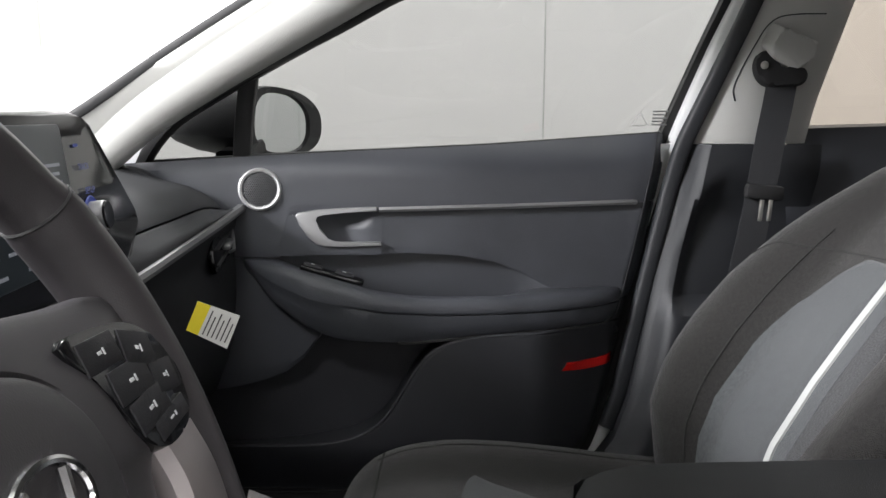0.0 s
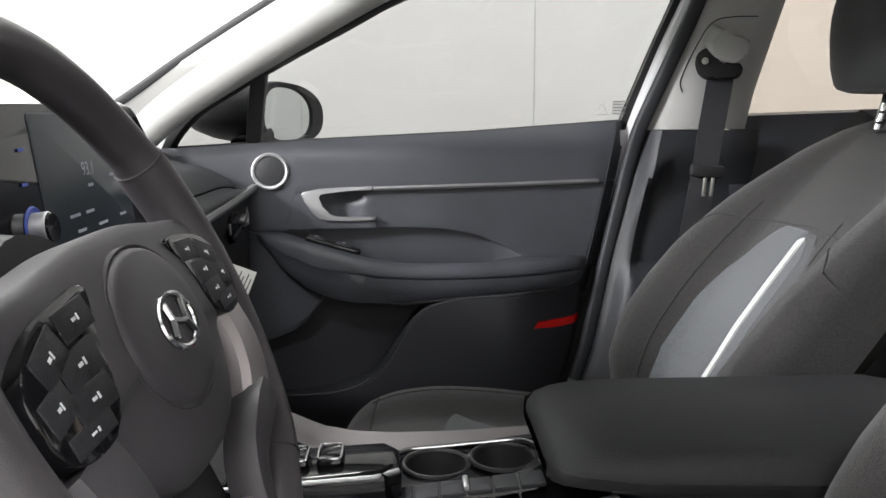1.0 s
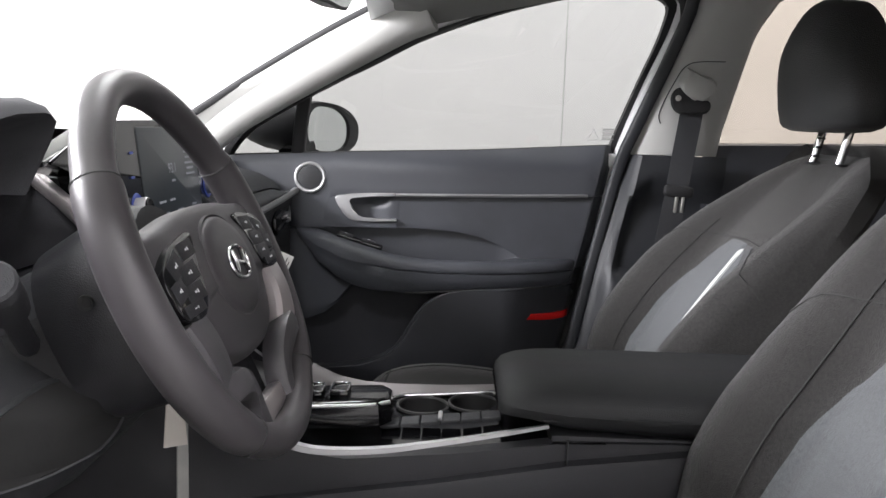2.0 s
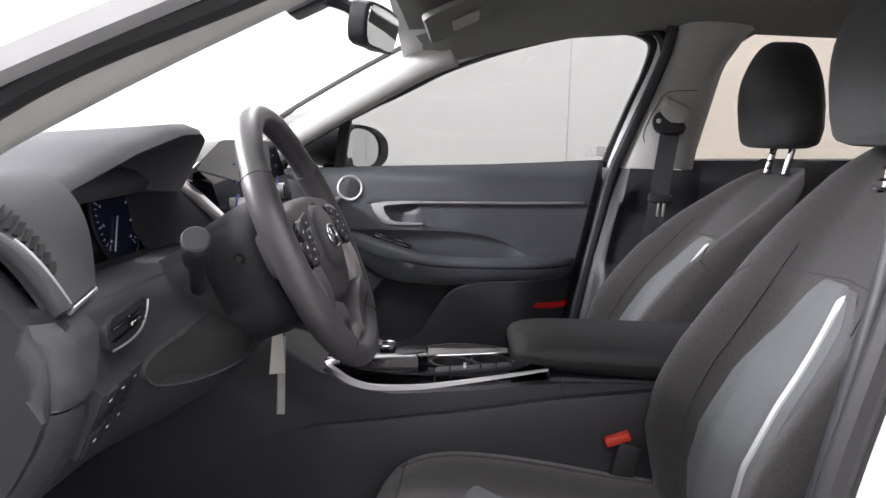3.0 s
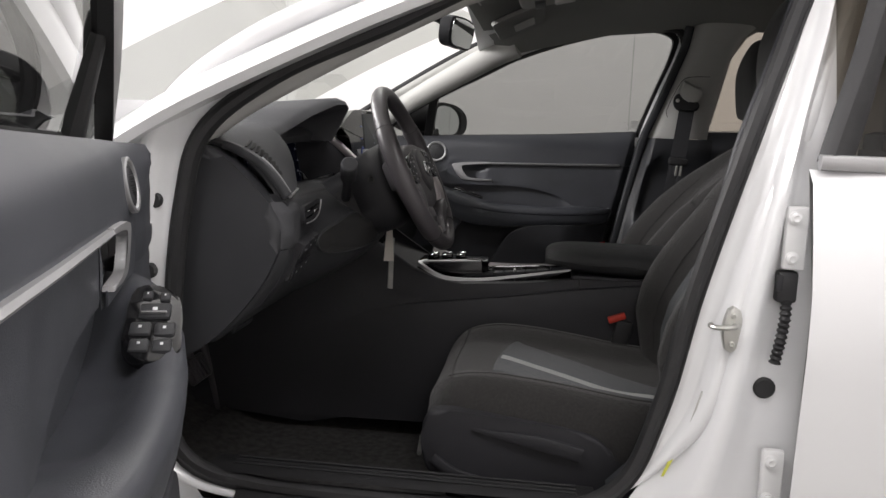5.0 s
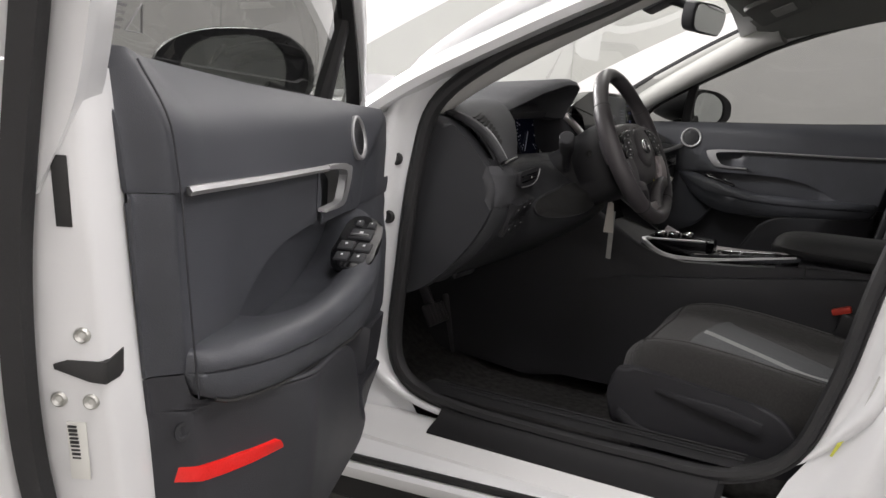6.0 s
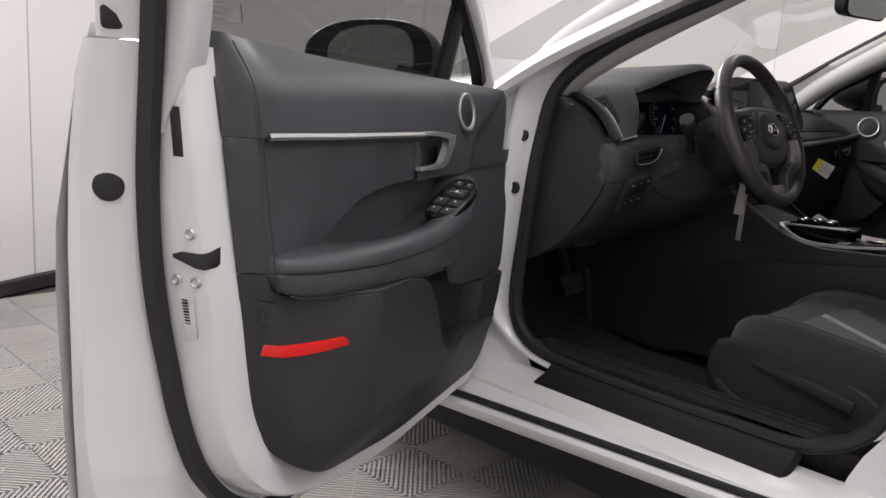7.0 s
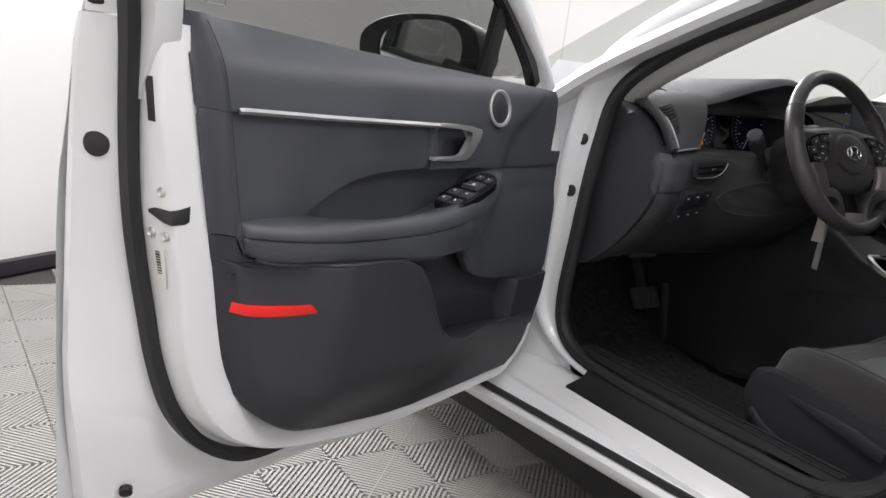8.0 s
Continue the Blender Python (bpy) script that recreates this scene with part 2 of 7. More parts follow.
def box(c, size, bevel=0.004, turn=(0, 0, 0), segs=2, bm=None):
    own = bmesh.new()
    bmesh.ops.create_cube(own, size=1)
    bmesh.ops.scale(own, vec=size, verts=own.verts)
    if bevel:
        bmesh.ops.bevel(own, geom=own.edges[:], offset=min(bevel, min(size) * 0.45), segments=segs, profile=0.5, affect="EDGES")
    bmesh.ops.transform(own, matrix=pose(*c, *turn), verts=own.verts)
    if bm is None:
        return own
    join(bm, own)
    return bm


def lathe(profile, m, n=24, bm=None):
    """A profile of (radius, height) turned about the z of the pose m."""
    rows = [[m @ V(r * math.cos(2 * math.pi * i / n), r * math.sin(2 * math.pi * i / n), h) for i in range(n)] for r, h in profile]
    bm = grid(rows, around=True, bm=bm)
    bm.verts.ensure_lookup_table()
    bm.faces.new(bm.verts[-n:])
    return bm


def rounded(w, h, r, n=5):
    """A rounded rectangle's outline about the origin."""
    out = []
    for cx, cy, a in ((w / 2 - r, h / 2 - r, 0), (-w / 2 + r, h / 2 - r, 90), (-w / 2 + r, -h / 2 + r, 180), (w / 2 - r, -h / 2 + r, 270)):
        for i in range(n):
            b = radians(a + 90 * i / (n - 1))
            out.append((cx + r * math.cos(b), cy + r * math.sin(b)))
    return out


def thing(name, place, label, category, group="", kind=""):
    ob = new(name)
    ob.location = place
    ob.empty_display_size = 0.05
    return tagged(ob, label, category, group, kind)


def part(name, bm, mat, parent=None, label="", m=None, sharp=35):
    """Links a bmesh as one mesh object under a thing or a part. m: a pose or mirror laid on the mesh."""
    if m is not None:
        bmesh.ops.transform(bm, matrix=m, verts=bm.verts)
        if m.to_3x3().determinant() < 0:
            bmesh.ops.reverse_faces(bm, faces=bm.faces)
    me = bpy.data.meshes.new(name)
    bm.to_mesh(me)
    bm.free()
    me.materials.append(mat)
    for p in me.polygons:
        p.use_smooth = True
    me.set_sharp_from_angle(angle=radians(sharp))
    ob = new(name, me)
    if parent is not None:
        ob.parent = parent
        if parent.type == "EMPTY":
            ob.matrix_parent_inverse = Matrix.Translation(-parent.location)
    if label:
        ob["label"] = label
    return ob


MIRROR_Y = Matrix.Diagonal((1, -1, 1, 1))
FLAT = Matrix.Identity(4)


def band(xs, lo, hi, y, nz=10, rim=0.014, bm=None, erim=None):
    """A moulded sheet facing the cabin (towards -y): for each x from lo(x) to hi(x), at depth y(x, z), with its edges rolled back by rim."""
    rows = []
    for i, x in enumerate(xs):
        a, b = lo(x), hi(x)
        zs = [a + (b - a) * j / nz for j in range(nz + 1)]
        row = [V(x, y(x, a) + rim, a)] + [V(x, y(x, z) + (rim * 0.25 if j in (0, nz) else 0), z) for j, z in enumerate(zs)] + [V(x, y(x, b) + rim, b)]
        rows.append(row)
    erim = rim if erim is None else erim
    rows = [[p + V(0, erim, 0) for p in rows[0]]] + rows + [[p + V(0, erim, 0) for p in rows[-1]]]
    return grid(rows, bm=bm)


def zband(zs, lo, hi, y, nx=30, rim=0.014, bm=None):
    """As band(), but row by row in z, from x = lo(z) to hi(z)."""
    rows = []
    for z in zs:
        a, b = lo(z), hi(z)
        xs = [a + (b - a) * j / nx for j in range(nx + 1)]
        rows.append([V(a, y(a, z) + rim, z)] + [V(x, y(x, z) + (rim * 0.25 if j in (0, nx) else 0), z) for j, x in enumerate(xs)] + [V(b, y(b, z) + rim, z)])
    rows = [[p + V(0, rim, 0) for p in rows[0]]] + rows + [[p + V(0, rim, 0) for p in rows[-1]]]
    return grid(rows, bm=bm)


def steps(a, b, n):
    return [a + (b - a) * i / n for i in range(n + 1)]


# ---- the booth ----
BOOTH = (0.2, 0.0)
BOOTH_R = 3.15


def ring(r, z, n=96, a0=0.0, a1=360.0):
    return [V(BOOTH[0] + r * math.cos(radians(a0 + (a1 - a0) * i / n)), BOOTH[1] + r * math.sin(radians(a0 + (a1 - a0) * i / n)), z) for i in range(n)]


def booth():
    bm = grid([ring(BOOTH_R, 0), ring(BOOTH_R, 3.0), ring(BOOTH_R + 0.08, 3.0), ring(BOOTH_R + 0.08, 0)], around=True)
    w = part("wall_round", bm, WALL)
    tagged(w, "round white photo booth wall with faint vertical seams", "wall", kind="structure")
    for a in (8, 46, 82.5, 121, 160, 199, 217, 250, 290, 330):
        c, s = math.cos(radians(a)), math.sin(radians(a))
        p = V(BOOTH[0] + (BOOTH_R - 0.001) * c, BOOTH[1] + (BOOTH_R - 0.001) * s, 1.5)
        part("panel_joint", box(p, (0.004, 0.006, 2.9), 0.001, (0, 0, a)), JOINT, w, "thin grey panel joint")
    bm = grid([ring(BOOTH_R - 0.005, 0), ring(BOOTH_R - 0.018, 0.002), ring(BOOTH_R - 0.018, 0.055), ring(BOOTH_R - 0.005, 0.062)], around=True)
    tagged(part("baseboard", bm, BASE), "black baseboard round the booth wall", "baseboard", kind="structure")
    bm = bmesh.new()
    bm.faces.new([bm.verts.new(p) for p in ring(BOOTH_R + 0.08, 3.0)][::-1])
    top = bmesh.ops.extrude_face_region(bm, geom=bm.faces[:])
    bmesh.ops.translate(bm, vec=(0, 0, 0.1), verts=[v for v in top["geom"] if isinstance(v, bmesh.types.BMVert)])
    tagged(part("ceiling", bm, CEIL), "plain white booth ceiling", "ceiling", kind="structure")
    # bodies for the assumed lamps; the low tilted pair ahead is an added light
    for m, watts in LAMPS:
        t = thing("booth_light_panel", m.translation + V(0, 0, 0.02), "oblong white light panel on a hanger, an assumed booth light, switched on", "ceiling light", "booth ceiling lights")
        part("frame", sweep([V(0.42 * a, 0.27 * b, 0.01) for a, b in ((-1, -1), (1, -1), (1, 1), (-1, 1))], rounded(0.03, 0.04, 0.006, 3), True), CEIL, t, "", m)
        part("diffuser", box((0, 0, 0.014), (0.8, 0.5, 0.02), 0.004), LAMP_GLOW, t, "", m)
        part("hanger", tube([m.translation + V(0, 0, 0.02), V(m.translation.x, m.translation.y, 3.0)], 0.012, 8), CEIL, t)


booth()

# ---- the car's body ----
# x to the car's rear, y to its passenger side, z up; the sides mirror each other


def body_y(z):
    """Half width of the door opening at a height."""
    return 0.758 - max(0, z - 0.98) * 0.33


OPENING = [(-0.479, 0.44), (-0.476, 0.66), (-0.455, 0.857), (-0.423, 0.965), (-0.317, 1.058), (-0.118, 1.155), (0.05, 1.238), (0.22, 1.295), (0.40, 1.32),
           (0.505, 1.315), (0.525, 1.26), (0.495, 1.16), (0.440, 1.00), (0.375, 0.754), (0.335, 0.56), (0.285, 0.43), (0.20, 0.378), (0.05, 0.368), (-0.17, 0.366), (-0.34, 0.372), (-0.44, 0.395)]


def opening_path(n=150):
    return smooth([(x, body_y(z), z) for x, z in OPENING], n, True)


def opening_normals(path):
    """Away from the opening, in the car's side plane."""
    out, n = [], len(path)
    for i in range(n):
        t = path[(i + 1) % n] - path[(i - 1) % n]
        out.append(V(t.z, 0, -t.x).normalized() * -1)
    c = sum(path, V(0, 0, 0)) / n
    return [o if o.dot(p - c) > 0 or abs(o.dot(p - c)) < 0.02 else -o for o, p in zip(out, path)]


def flange(section, path, normals):
    """A section of (away from the opening, outwards) pairs carried round the door opening."""
    rows = []
    for p, nrm in zip(path, normals):
        rows.append([p + nrm * a + V(0, b, 0) for a, b in section])
    return rows


def car_body():
    t = thing("car_body", (0.2, 0, 0.15), "white sedan body with its driver door standing open", "car body", kind="structure")
    path = opening_path()
    nrm = opening_normals(path)
    for side, m in ((1, FLAT), (-1, MIRROR_Y)):
        path = opening_path()
        if side > 0:
            path = smooth([(x + 0.018 * sstep(0.62, 0.80, z) * sstep(0.30, 0.40, x), body_y(z), z) for x, z in OPENING], 150, True)
        nrm = opening_normals(path)
        seal = [(0.0, -0.014), (-0.006, -0.006), (-0.007, 0.004), (-0.002, 0.013), (0.008, 0.015), (0.016, 0.010), (0.018, 0.0), (0.014, -0.012)]
        s = part("door_seal", grid(flange(seal, path, nrm), around=True, along=True), RUBBER, t, "black rubber door seal", m)
        lip = [(0.015, -0.006), (0.017, 0.008), (0.021, 0.010), (0.023, 0.004), (0.018, 0.0)]
        part("seal_lip", grid(flange(lip, path, nrm), around=True, along=True), RUBBER, s, "", m)
        # painted frame: a step, a ledge and the outer roll
        frame_section = [(0.010, 0.0), (0.030, 0.003), (0.046, 0.006), (0.054, 0.016), (0.060, 0.030), (0.072, 0.036), (0.086, 0.030), (0.096, 0.004), (0.090, -0.026)]
        rows = []
        for p, q in zip(path, nrm):
            k = 1.0
            if p.z < 0.60:
                k = 0.12 + 0.88 * sstep(0.375, 0.60, p.z)
                if p.x < 0:
                    k = max(k, sstep(-0.16, -0.36, p.x) * (0.42 + 0.58 * sstep(0.37, 0.48, p.z)))
            rows.append([p + q * (a * k) + V(0, b * k - 0.004 * (1 - k), 0) for a, b in frame_section])
        part("door_frame", grid(rows, along=True), PAINT, t, "white painted door aperture", m, 80)
        # hinge post in front of the opening
        rows = []
        for z in steps(0.26, 1.02, 16):
            x0 = lerp_table([(0.26, -0.40), (0.36, -0.47), (0.44, -0.50), (0.66, -0.497), (0.86, -0.475), (0.97, -0.44), (1.02, -0.40)], z)
            rows.append([V(x0 + 0.012, 0.752, z), V(x0 - 0.02, 0.755, z), V(x0 - 0.05, 0.762, z), V(x0 - 0.075, 0.770, z), V(x0 - 0.10, 0.778, z), V(x0 - 0.13, 0.790, z), V(x0 - 0.17, 0.825, z)])
        part("hinge_post", grid(rows), PAINT, t, "white painted hinge post", m, 80)
        # centre post behind the opening
        rows = []
        for z in steps(0.30, 1.33, 24):
            x0 = lerp_table([(0.30, 0.27), (0.37, 0.29), (0.43, 0.325), (0.56, 0.375), (0.754, 0.415), (1.0, 0.478), (1.16, 0.525), (1.33, 0.56)], z)
            y0 = body_y(z)
            xe = lerp_table([(0.30, 0.50), (1.0, 0.535), (1.33, 0.60)], z)
            w = xe - x0
            rows.append([V(x0 - 0.006, y0 + 0.004, z), V(x0 + w * 0.12, y0 + 0.010, z), V(x0 + w * 0.26, y0 + 0.022, z), V(x0 + w * 0.34, y0 + 0.044, z), V(x0 + w * 0.44, y0 + 0.052, z), V(x0 + w * 0.55, y0 + 0.046, z),
                         V(x0 + w * 0.66, y0 + 0.030, z), V(x0 + w * 0.8, y0 + 0.026, z), V(xe, y0 + 0.028, z), V(xe + 0.06, y0 + 0.02, z)])
        part("centre_post", grid(rows), PAINT, t, "white painted centre post", m, 80)
        # upper windscreen post and roof rail, outside
        rail = smooth([(-0.60, 0.80, 0.93), (-0.47, 0.785, 1.012), (-0.33, 0.765, 1.085), (-0.12, 0.73, 1.185), (0.08, 0.69, 1.268), (0.30, 0.66, 1.335), (0.55, 0.645, 1.365), (0.9, 0.65, 1.365)], 46)
        sec = [(-0.030, -0.020), (-0.040, -0.006), (-0.026, 0.014), (0.0, 0.024), (0.028, 0.018), (0.046, -0.002), (0.046, -0.02)]
        part("roof_rail", sweep(rail, sec), PAINT, t, "white painted roof rail", m)
        # sill and rocker; the rocker's lower parts rise slightly to the rear
        def along(prof, x0, x1, n=14):
            return grid([[V(x, y, z + k * x) for y, z, k in prof] for x in steps(x0, x1, n)])
        part("sill", along([(0.700, 0.30, 0), (0.756, 0.326, 0), (0.800, 0.327, 0), (0.828, 0.3225, 0), (0.860, 0.317, 0), (0.886, 0.3125, 0), (0.889, 0.3085, 0.01)], -0.56, 0.62), PAINT_DULL, t, "white painted inner sill", m)
        part("rocker_upper", along([(0.890, 0.3100, 0.01), (0.893, 0.3120, 0.01), (0.914, 0.313, 0.05), (0.919, 0.309, 0.06), (0.917, 0.300, 0.06)], -0.62, 0.62), PAINT, t, "white rocker panel", m)
        part("rocker_strip", sweep([V(x, 0.921, 0.305 + 0.06 * x) for x in steps(-0.60, 0.62, 10)], rounded(0.012, 0.014, 0.004, 3)), RUBBER, t, "black rubber strip along the rocker", m)
        part("rocker_lower", along([(0.914, 0.298, 0.06), (0.930, 0.2965, 0.06), (0.937, 0.289, 0.06), (0.936, 0.274, 0.06), (0.928, 0.264, 0.06), (0.90, 0.260, 0.06)], -0.60, 1.3), PAINT, t, "white lower rocker panel", m)
        part("underbody", along([(0.908, 0.265, 0.06), (0.898, 0.20, 0.05), (0.870, 0.165, 0.02), (0.80, 0.15, 0), (0.55, 0.14, 0), (0.0, 0.14, 0)], -1.0, 1.6), UNDER, t, "black underbody", m)
        # fender and bonnet side, ahead of the door
        rows = []
        for x, top, w in ((-2.05, 0.80, 0.60), (-1.8, 0.86, 0.80), (-1.4, 0.90, 0.87), (-1.0, 0.935, 0.89), (-0.70, 0.95, 0.895), (-0.605, 0.955, 0.89)):
            rows.append([V(x, 0.0, top + 0.06), V(x, w * 0.5, top + 0.05), V(x, w - 0.10, top + 0.012), V(x, w - 0.03, top - 0.02), V(x, w, top - 0.10), V(x, w + 0.01, top - 0.25), V(x, w, 0.45), V(x, w - 0.02, 0.22)])
        part("fender", grid(rows), PAINT, t, "white front fender and bonnet", m)
        # rear door skin and its window
        rows = []
        for x in steps(0.512, 1.45, 10):
            e = 0.012 if x < 0.52 else 0
            rows.append([V(x, 0.842 - e, 0.955), V(x, 0.868 - e, 0.935), V(x, 0.893 - e, 0.86), V(x, 0.915 - e, 0.78), V(x, 0.918 - e, 0.70), V(x, 0.912 - e, 0.55), V(x, 0.905 - e, 0.40), V(x, 0.895 - e, 0.28)])
        rear = part("rear_door", grid(rows), PAINT, t, "white rear door skin, closed", m)
        part("rear_door_edge", grid([[V(0.512, 0.830, 0.955), V(0.512, 0.903, 0.78), V(0.512, 0.90, 0.55), V(0.512, 0.883, 0.28)], [V(0.552, 0.785, 0.955), V(0.552, 0.80, 0.78), V(0.552, 0.80, 0.55), V(0.552, 0.785, 0.28)]]), PAINT, rear, "", m)
        part("belt_moulding", sweep([V(x, 0.842, 0.966) for x in steps(0.522, 1.45, 10)], rounded(0.02, 0.022, 0.005, 3)), SILVER, rear, "satin silver belt moulding", m)
        part("window_surround", sweep(smooth([(0.545, 0.828, 0.96), (0.583, 0.795, 1.09), (0.616, 0.755, 1.22), (0.644, 0.715, 1.32)], 14), rounded(0.03, 0.05, 0.008, 3)), RUBBER, rear, "black window surround", m)
        g = part("rear_window", grid([[V(x, 0.828 - 0.33 * (z - 0.96), z) for z in steps(0.95, 1.33, 4)] for x in steps(0.55, 1.40, 6)]), REAR_GLASS, rear, "tinted rear side window", m)
    # rear quarters and boot lid close the body behind the doors
    for m in (FLAT, MIRROR_Y):
        rows = []
        for x, top, w in ((1.44, 0.95, 0.845), (1.65, 0.96, 0.84), (1.95, 0.965, 0.81), (2.25, 0.965, 0.74), (2.43, 0.955, 0.60)):
            rows.append([V(x, 0, top + 0.05), V(x, w * 0.6, top + 0.045), V(x, w - 0.06, top + 0.02), V(x, w, top), V(x, w + 0.05, top - 0.10), V(x, w + 0.06, 0.70), V(x, w + 0.05, 0.50), V(x, w + 0.03, 0.28)])
        part("rear_quarter", grid(rows), PAINT, t, "white rear quarter and boot lid", m)
        rows = [[V(1.38, 0.70, 0.98), V(1.40, 0.68, 1.15), V(1.42, 0.64, 1.36)], [V(1.95, 0.70, 1.0), V(1.85, 0.66, 1.12), V(1.62, 0.63, 1.33)]]
        part("rear_pillar", grid(rows), PAINT, t, "white rear pillar", m)
    # roof, closed behind
    rows = []
    for x, z in ((-0.10, 1.325), (0.15, 1.40), (0.5, 1.435), (0.9, 1.435), (1.4, 1.38), (1.9, 1.22), (2.2, 1.05)):
        rows.append([V(x, y, z - 0.10 * (y / 0.64) ** 2) for y in steps(-0.64, 0.64, 12)])
    part("roof", grid(rows), PAINT, t, "white painted roof")
    rows = []
    for z in steps(0.2, 1.0, 4):
        rows.append([V(2.45 - 0.1 * (y / 0.85) ** 2, y, z) for y in steps(-0.85, 0.85, 8)])
    part("tail", grid(rows), PAINT, t, "white tail of the car")
    # windscreen
    rows = []
    for u in steps(0, 1, 10):
        rows.append([V(-0.86 + 0.76 * u - 0.10 * (1 - (y / 0.7) ** 2) * (1 - 0.3 * u), y * (1 - 0.12 * u), 0.965 + 0.375 * u + 0.02 * math.sin(math.pi * u)) for y in steps(-0.72, 0.72, 14)])
    g = part("windscreen", grid(rows), SCREEN_GLASS, t, "clear windscreen glass")
    g.visible_shadow = False
    for side, m in ((1, FLAT), (-1, MIRROR_Y)):
        part("windscreen_edge", sweep(smooth([(-0.75, 0.69, 0.90), (-0.52, 0.66, 1.018), (-0.35, 0.645, 1.125), (-0.18, 0.62, 1.222), (-0.03, 0.60, 1.298)], 20), rounded(0.012, 0.016, 0.004, 3)), RUBBER, t, "black windscreen seal", m)
    # small fittings on the driver's posts
    for (x, y, z), r in (((-0.510, -0.767, 0.856), 0.014), ((-0.521, -0.768, 0.735), 0.014), ((0.492, -0.786, 0.615), 0.017)):
        part("rubber_plug", lathe([(r, -0.004), (r, 0.002), (r * 0.8, 0.005), (r * 0.35, 0.004)], pose(x, y, z, 90, 0, 0), 18), RUBBER, t, "black rubber plug")
    # striker on the centre post
    s = part("door_striker", slab([(0.0, 0.036), (0.010, 0.031), (0.016, 0.010), (0.017, -0.006), (0.011, -0.029), (0.0, -0.036), (-0.010, -0.030), (-0.015, -0.008), (-0.013, 0.012), (-0.008, 0.031)], (0.434, -0.803, 0.706), (1, 0, 0), (0, 0, 1), 0.014, 0.003), STEEL, t, "zinc steel door striker")
    part("striker_loop", tube(smooth([(0.437, -0.800, 0.714), (0.434, -0.822, 0.716), (0.420, -0.829, 0.715), (0.404, -0.825, 0.714), (0.399, -0.812, 0.714), (0.402, -0.800, 0.713)], 16), 0.0042, 8), STEEL, s)
    for dz in (0.022, -0.022):
        part("striker_screw", lathe([(0.005, 0), (0.005, 0.002), (0.003, 0.003), (0.0015, 0.001)], pose(0.434, -0.803, 0.706 + dz, 90, 0, 0), 12), STEEL, s)
    # rear door hinge plates
    for z in (0.852, 0.475):
        h = part("hinge_plate", box((0.511, -0.801, z), (0.032, 0.016, 0.095), 0.004), PAINT_DULL, t, "white painted rear door hinge")
        for dz in (-0.030, 0.030):
            part("hinge_bolt", lathe([(0.0105, 0), (0.0105, 0.002), (0.008, 0.003), (0.008, 0.006), (0.005, 0.008), (0.003, 0.007)], pose(0.507, -0.809, z + dz, 90, 0, 0), 12), PAINT_DULL, h)
    hose = smooth([(0.508, -0.798, 0.762), (0.507, -0.806, 0.735), (0.504, -0.806, 0.70), (0.500, -0.800, 0.660)], 40)
    w = part("wiring_boot", sweep(hose, circle(0.009, 12), scale=lambda u: 0.86 + 0.18 * math.cos(u * 2 * math.pi * 12)), RUBBER, t, "black ribbed wiring boot")
    part("connector", box((0.506, -0.797, 0.778), (0.030, 0.022, 0.048), 0.005), RUBBER, w)
    part("connector_latch", box((0.494, -0.803, 0.784), (0.010, 0.014, 0.026), 0.003), CONSOLE, w)
    part("tyre_label", box((0.400, -0.7800, 0.562), (0.018, 0.001, 0.075), 0.0004, (0, 14, 0)), GREY_LABEL, t, "small grey printed label")
    part("paint_mark", slab([(0, 0), (0.004, 0.0), (0.026, 0.052), (0.023, 0.054), (0.010, 0.030)], (0.350, -0.7760, 0.452), (1, 0, 0), (0, 0, 1), 0.0006, 0), YELLOW_MARK, t, "yellow chalk mark")
    # sill cover of the driver's side and of the passenger's
    for m in (FLAT, MIRROR_Y):
        prof = [(0.752, 0.372), (0.764, 0.366), (0.772, 0.352), (0.786, 0.340), (0.818, 0.3300), (0.827, 0.3265), (0.829, 0.321), (0.80, 0.316)]
        rows = [[V(x, y, z) for y, z in prof] for x in [-0.372, -0.366] + steps(-0.355, 0.17, 12) + [0.185, 0.195]]
        for r in (rows[0], rows[-1]):
            r[:] = [V(p.x, p.y - 0.012, p.z - 0.004) for p in r]
        part("sill_cover", grid(rows), SILL_BLACK, t, "black plastic sill cover", m)
        prof = [(0.764, 0.385), (0.748, 0.392), (0.730, 0.394), (0.700, 0.390), (0.672, 0.372), (0.664, 0.352)]
        part("scuff_plate", grid([[V(x, y, z) for y, z in prof] for x in steps(-0.42, 0.25, 12)]), SILL_BLACK, t, "black ribbed scuff plate", m)
        for k, y in enumerate((0.742, 0.728, 0.714)):
            part("scuff_rib", sweep([V(x, y, 0.394) for x in steps(-0.38, 0.22, 6)], rounded(0.005, 0.005, 0.0015, 2)), SILL_BLACK, t, "", m)
    return t


car_body()


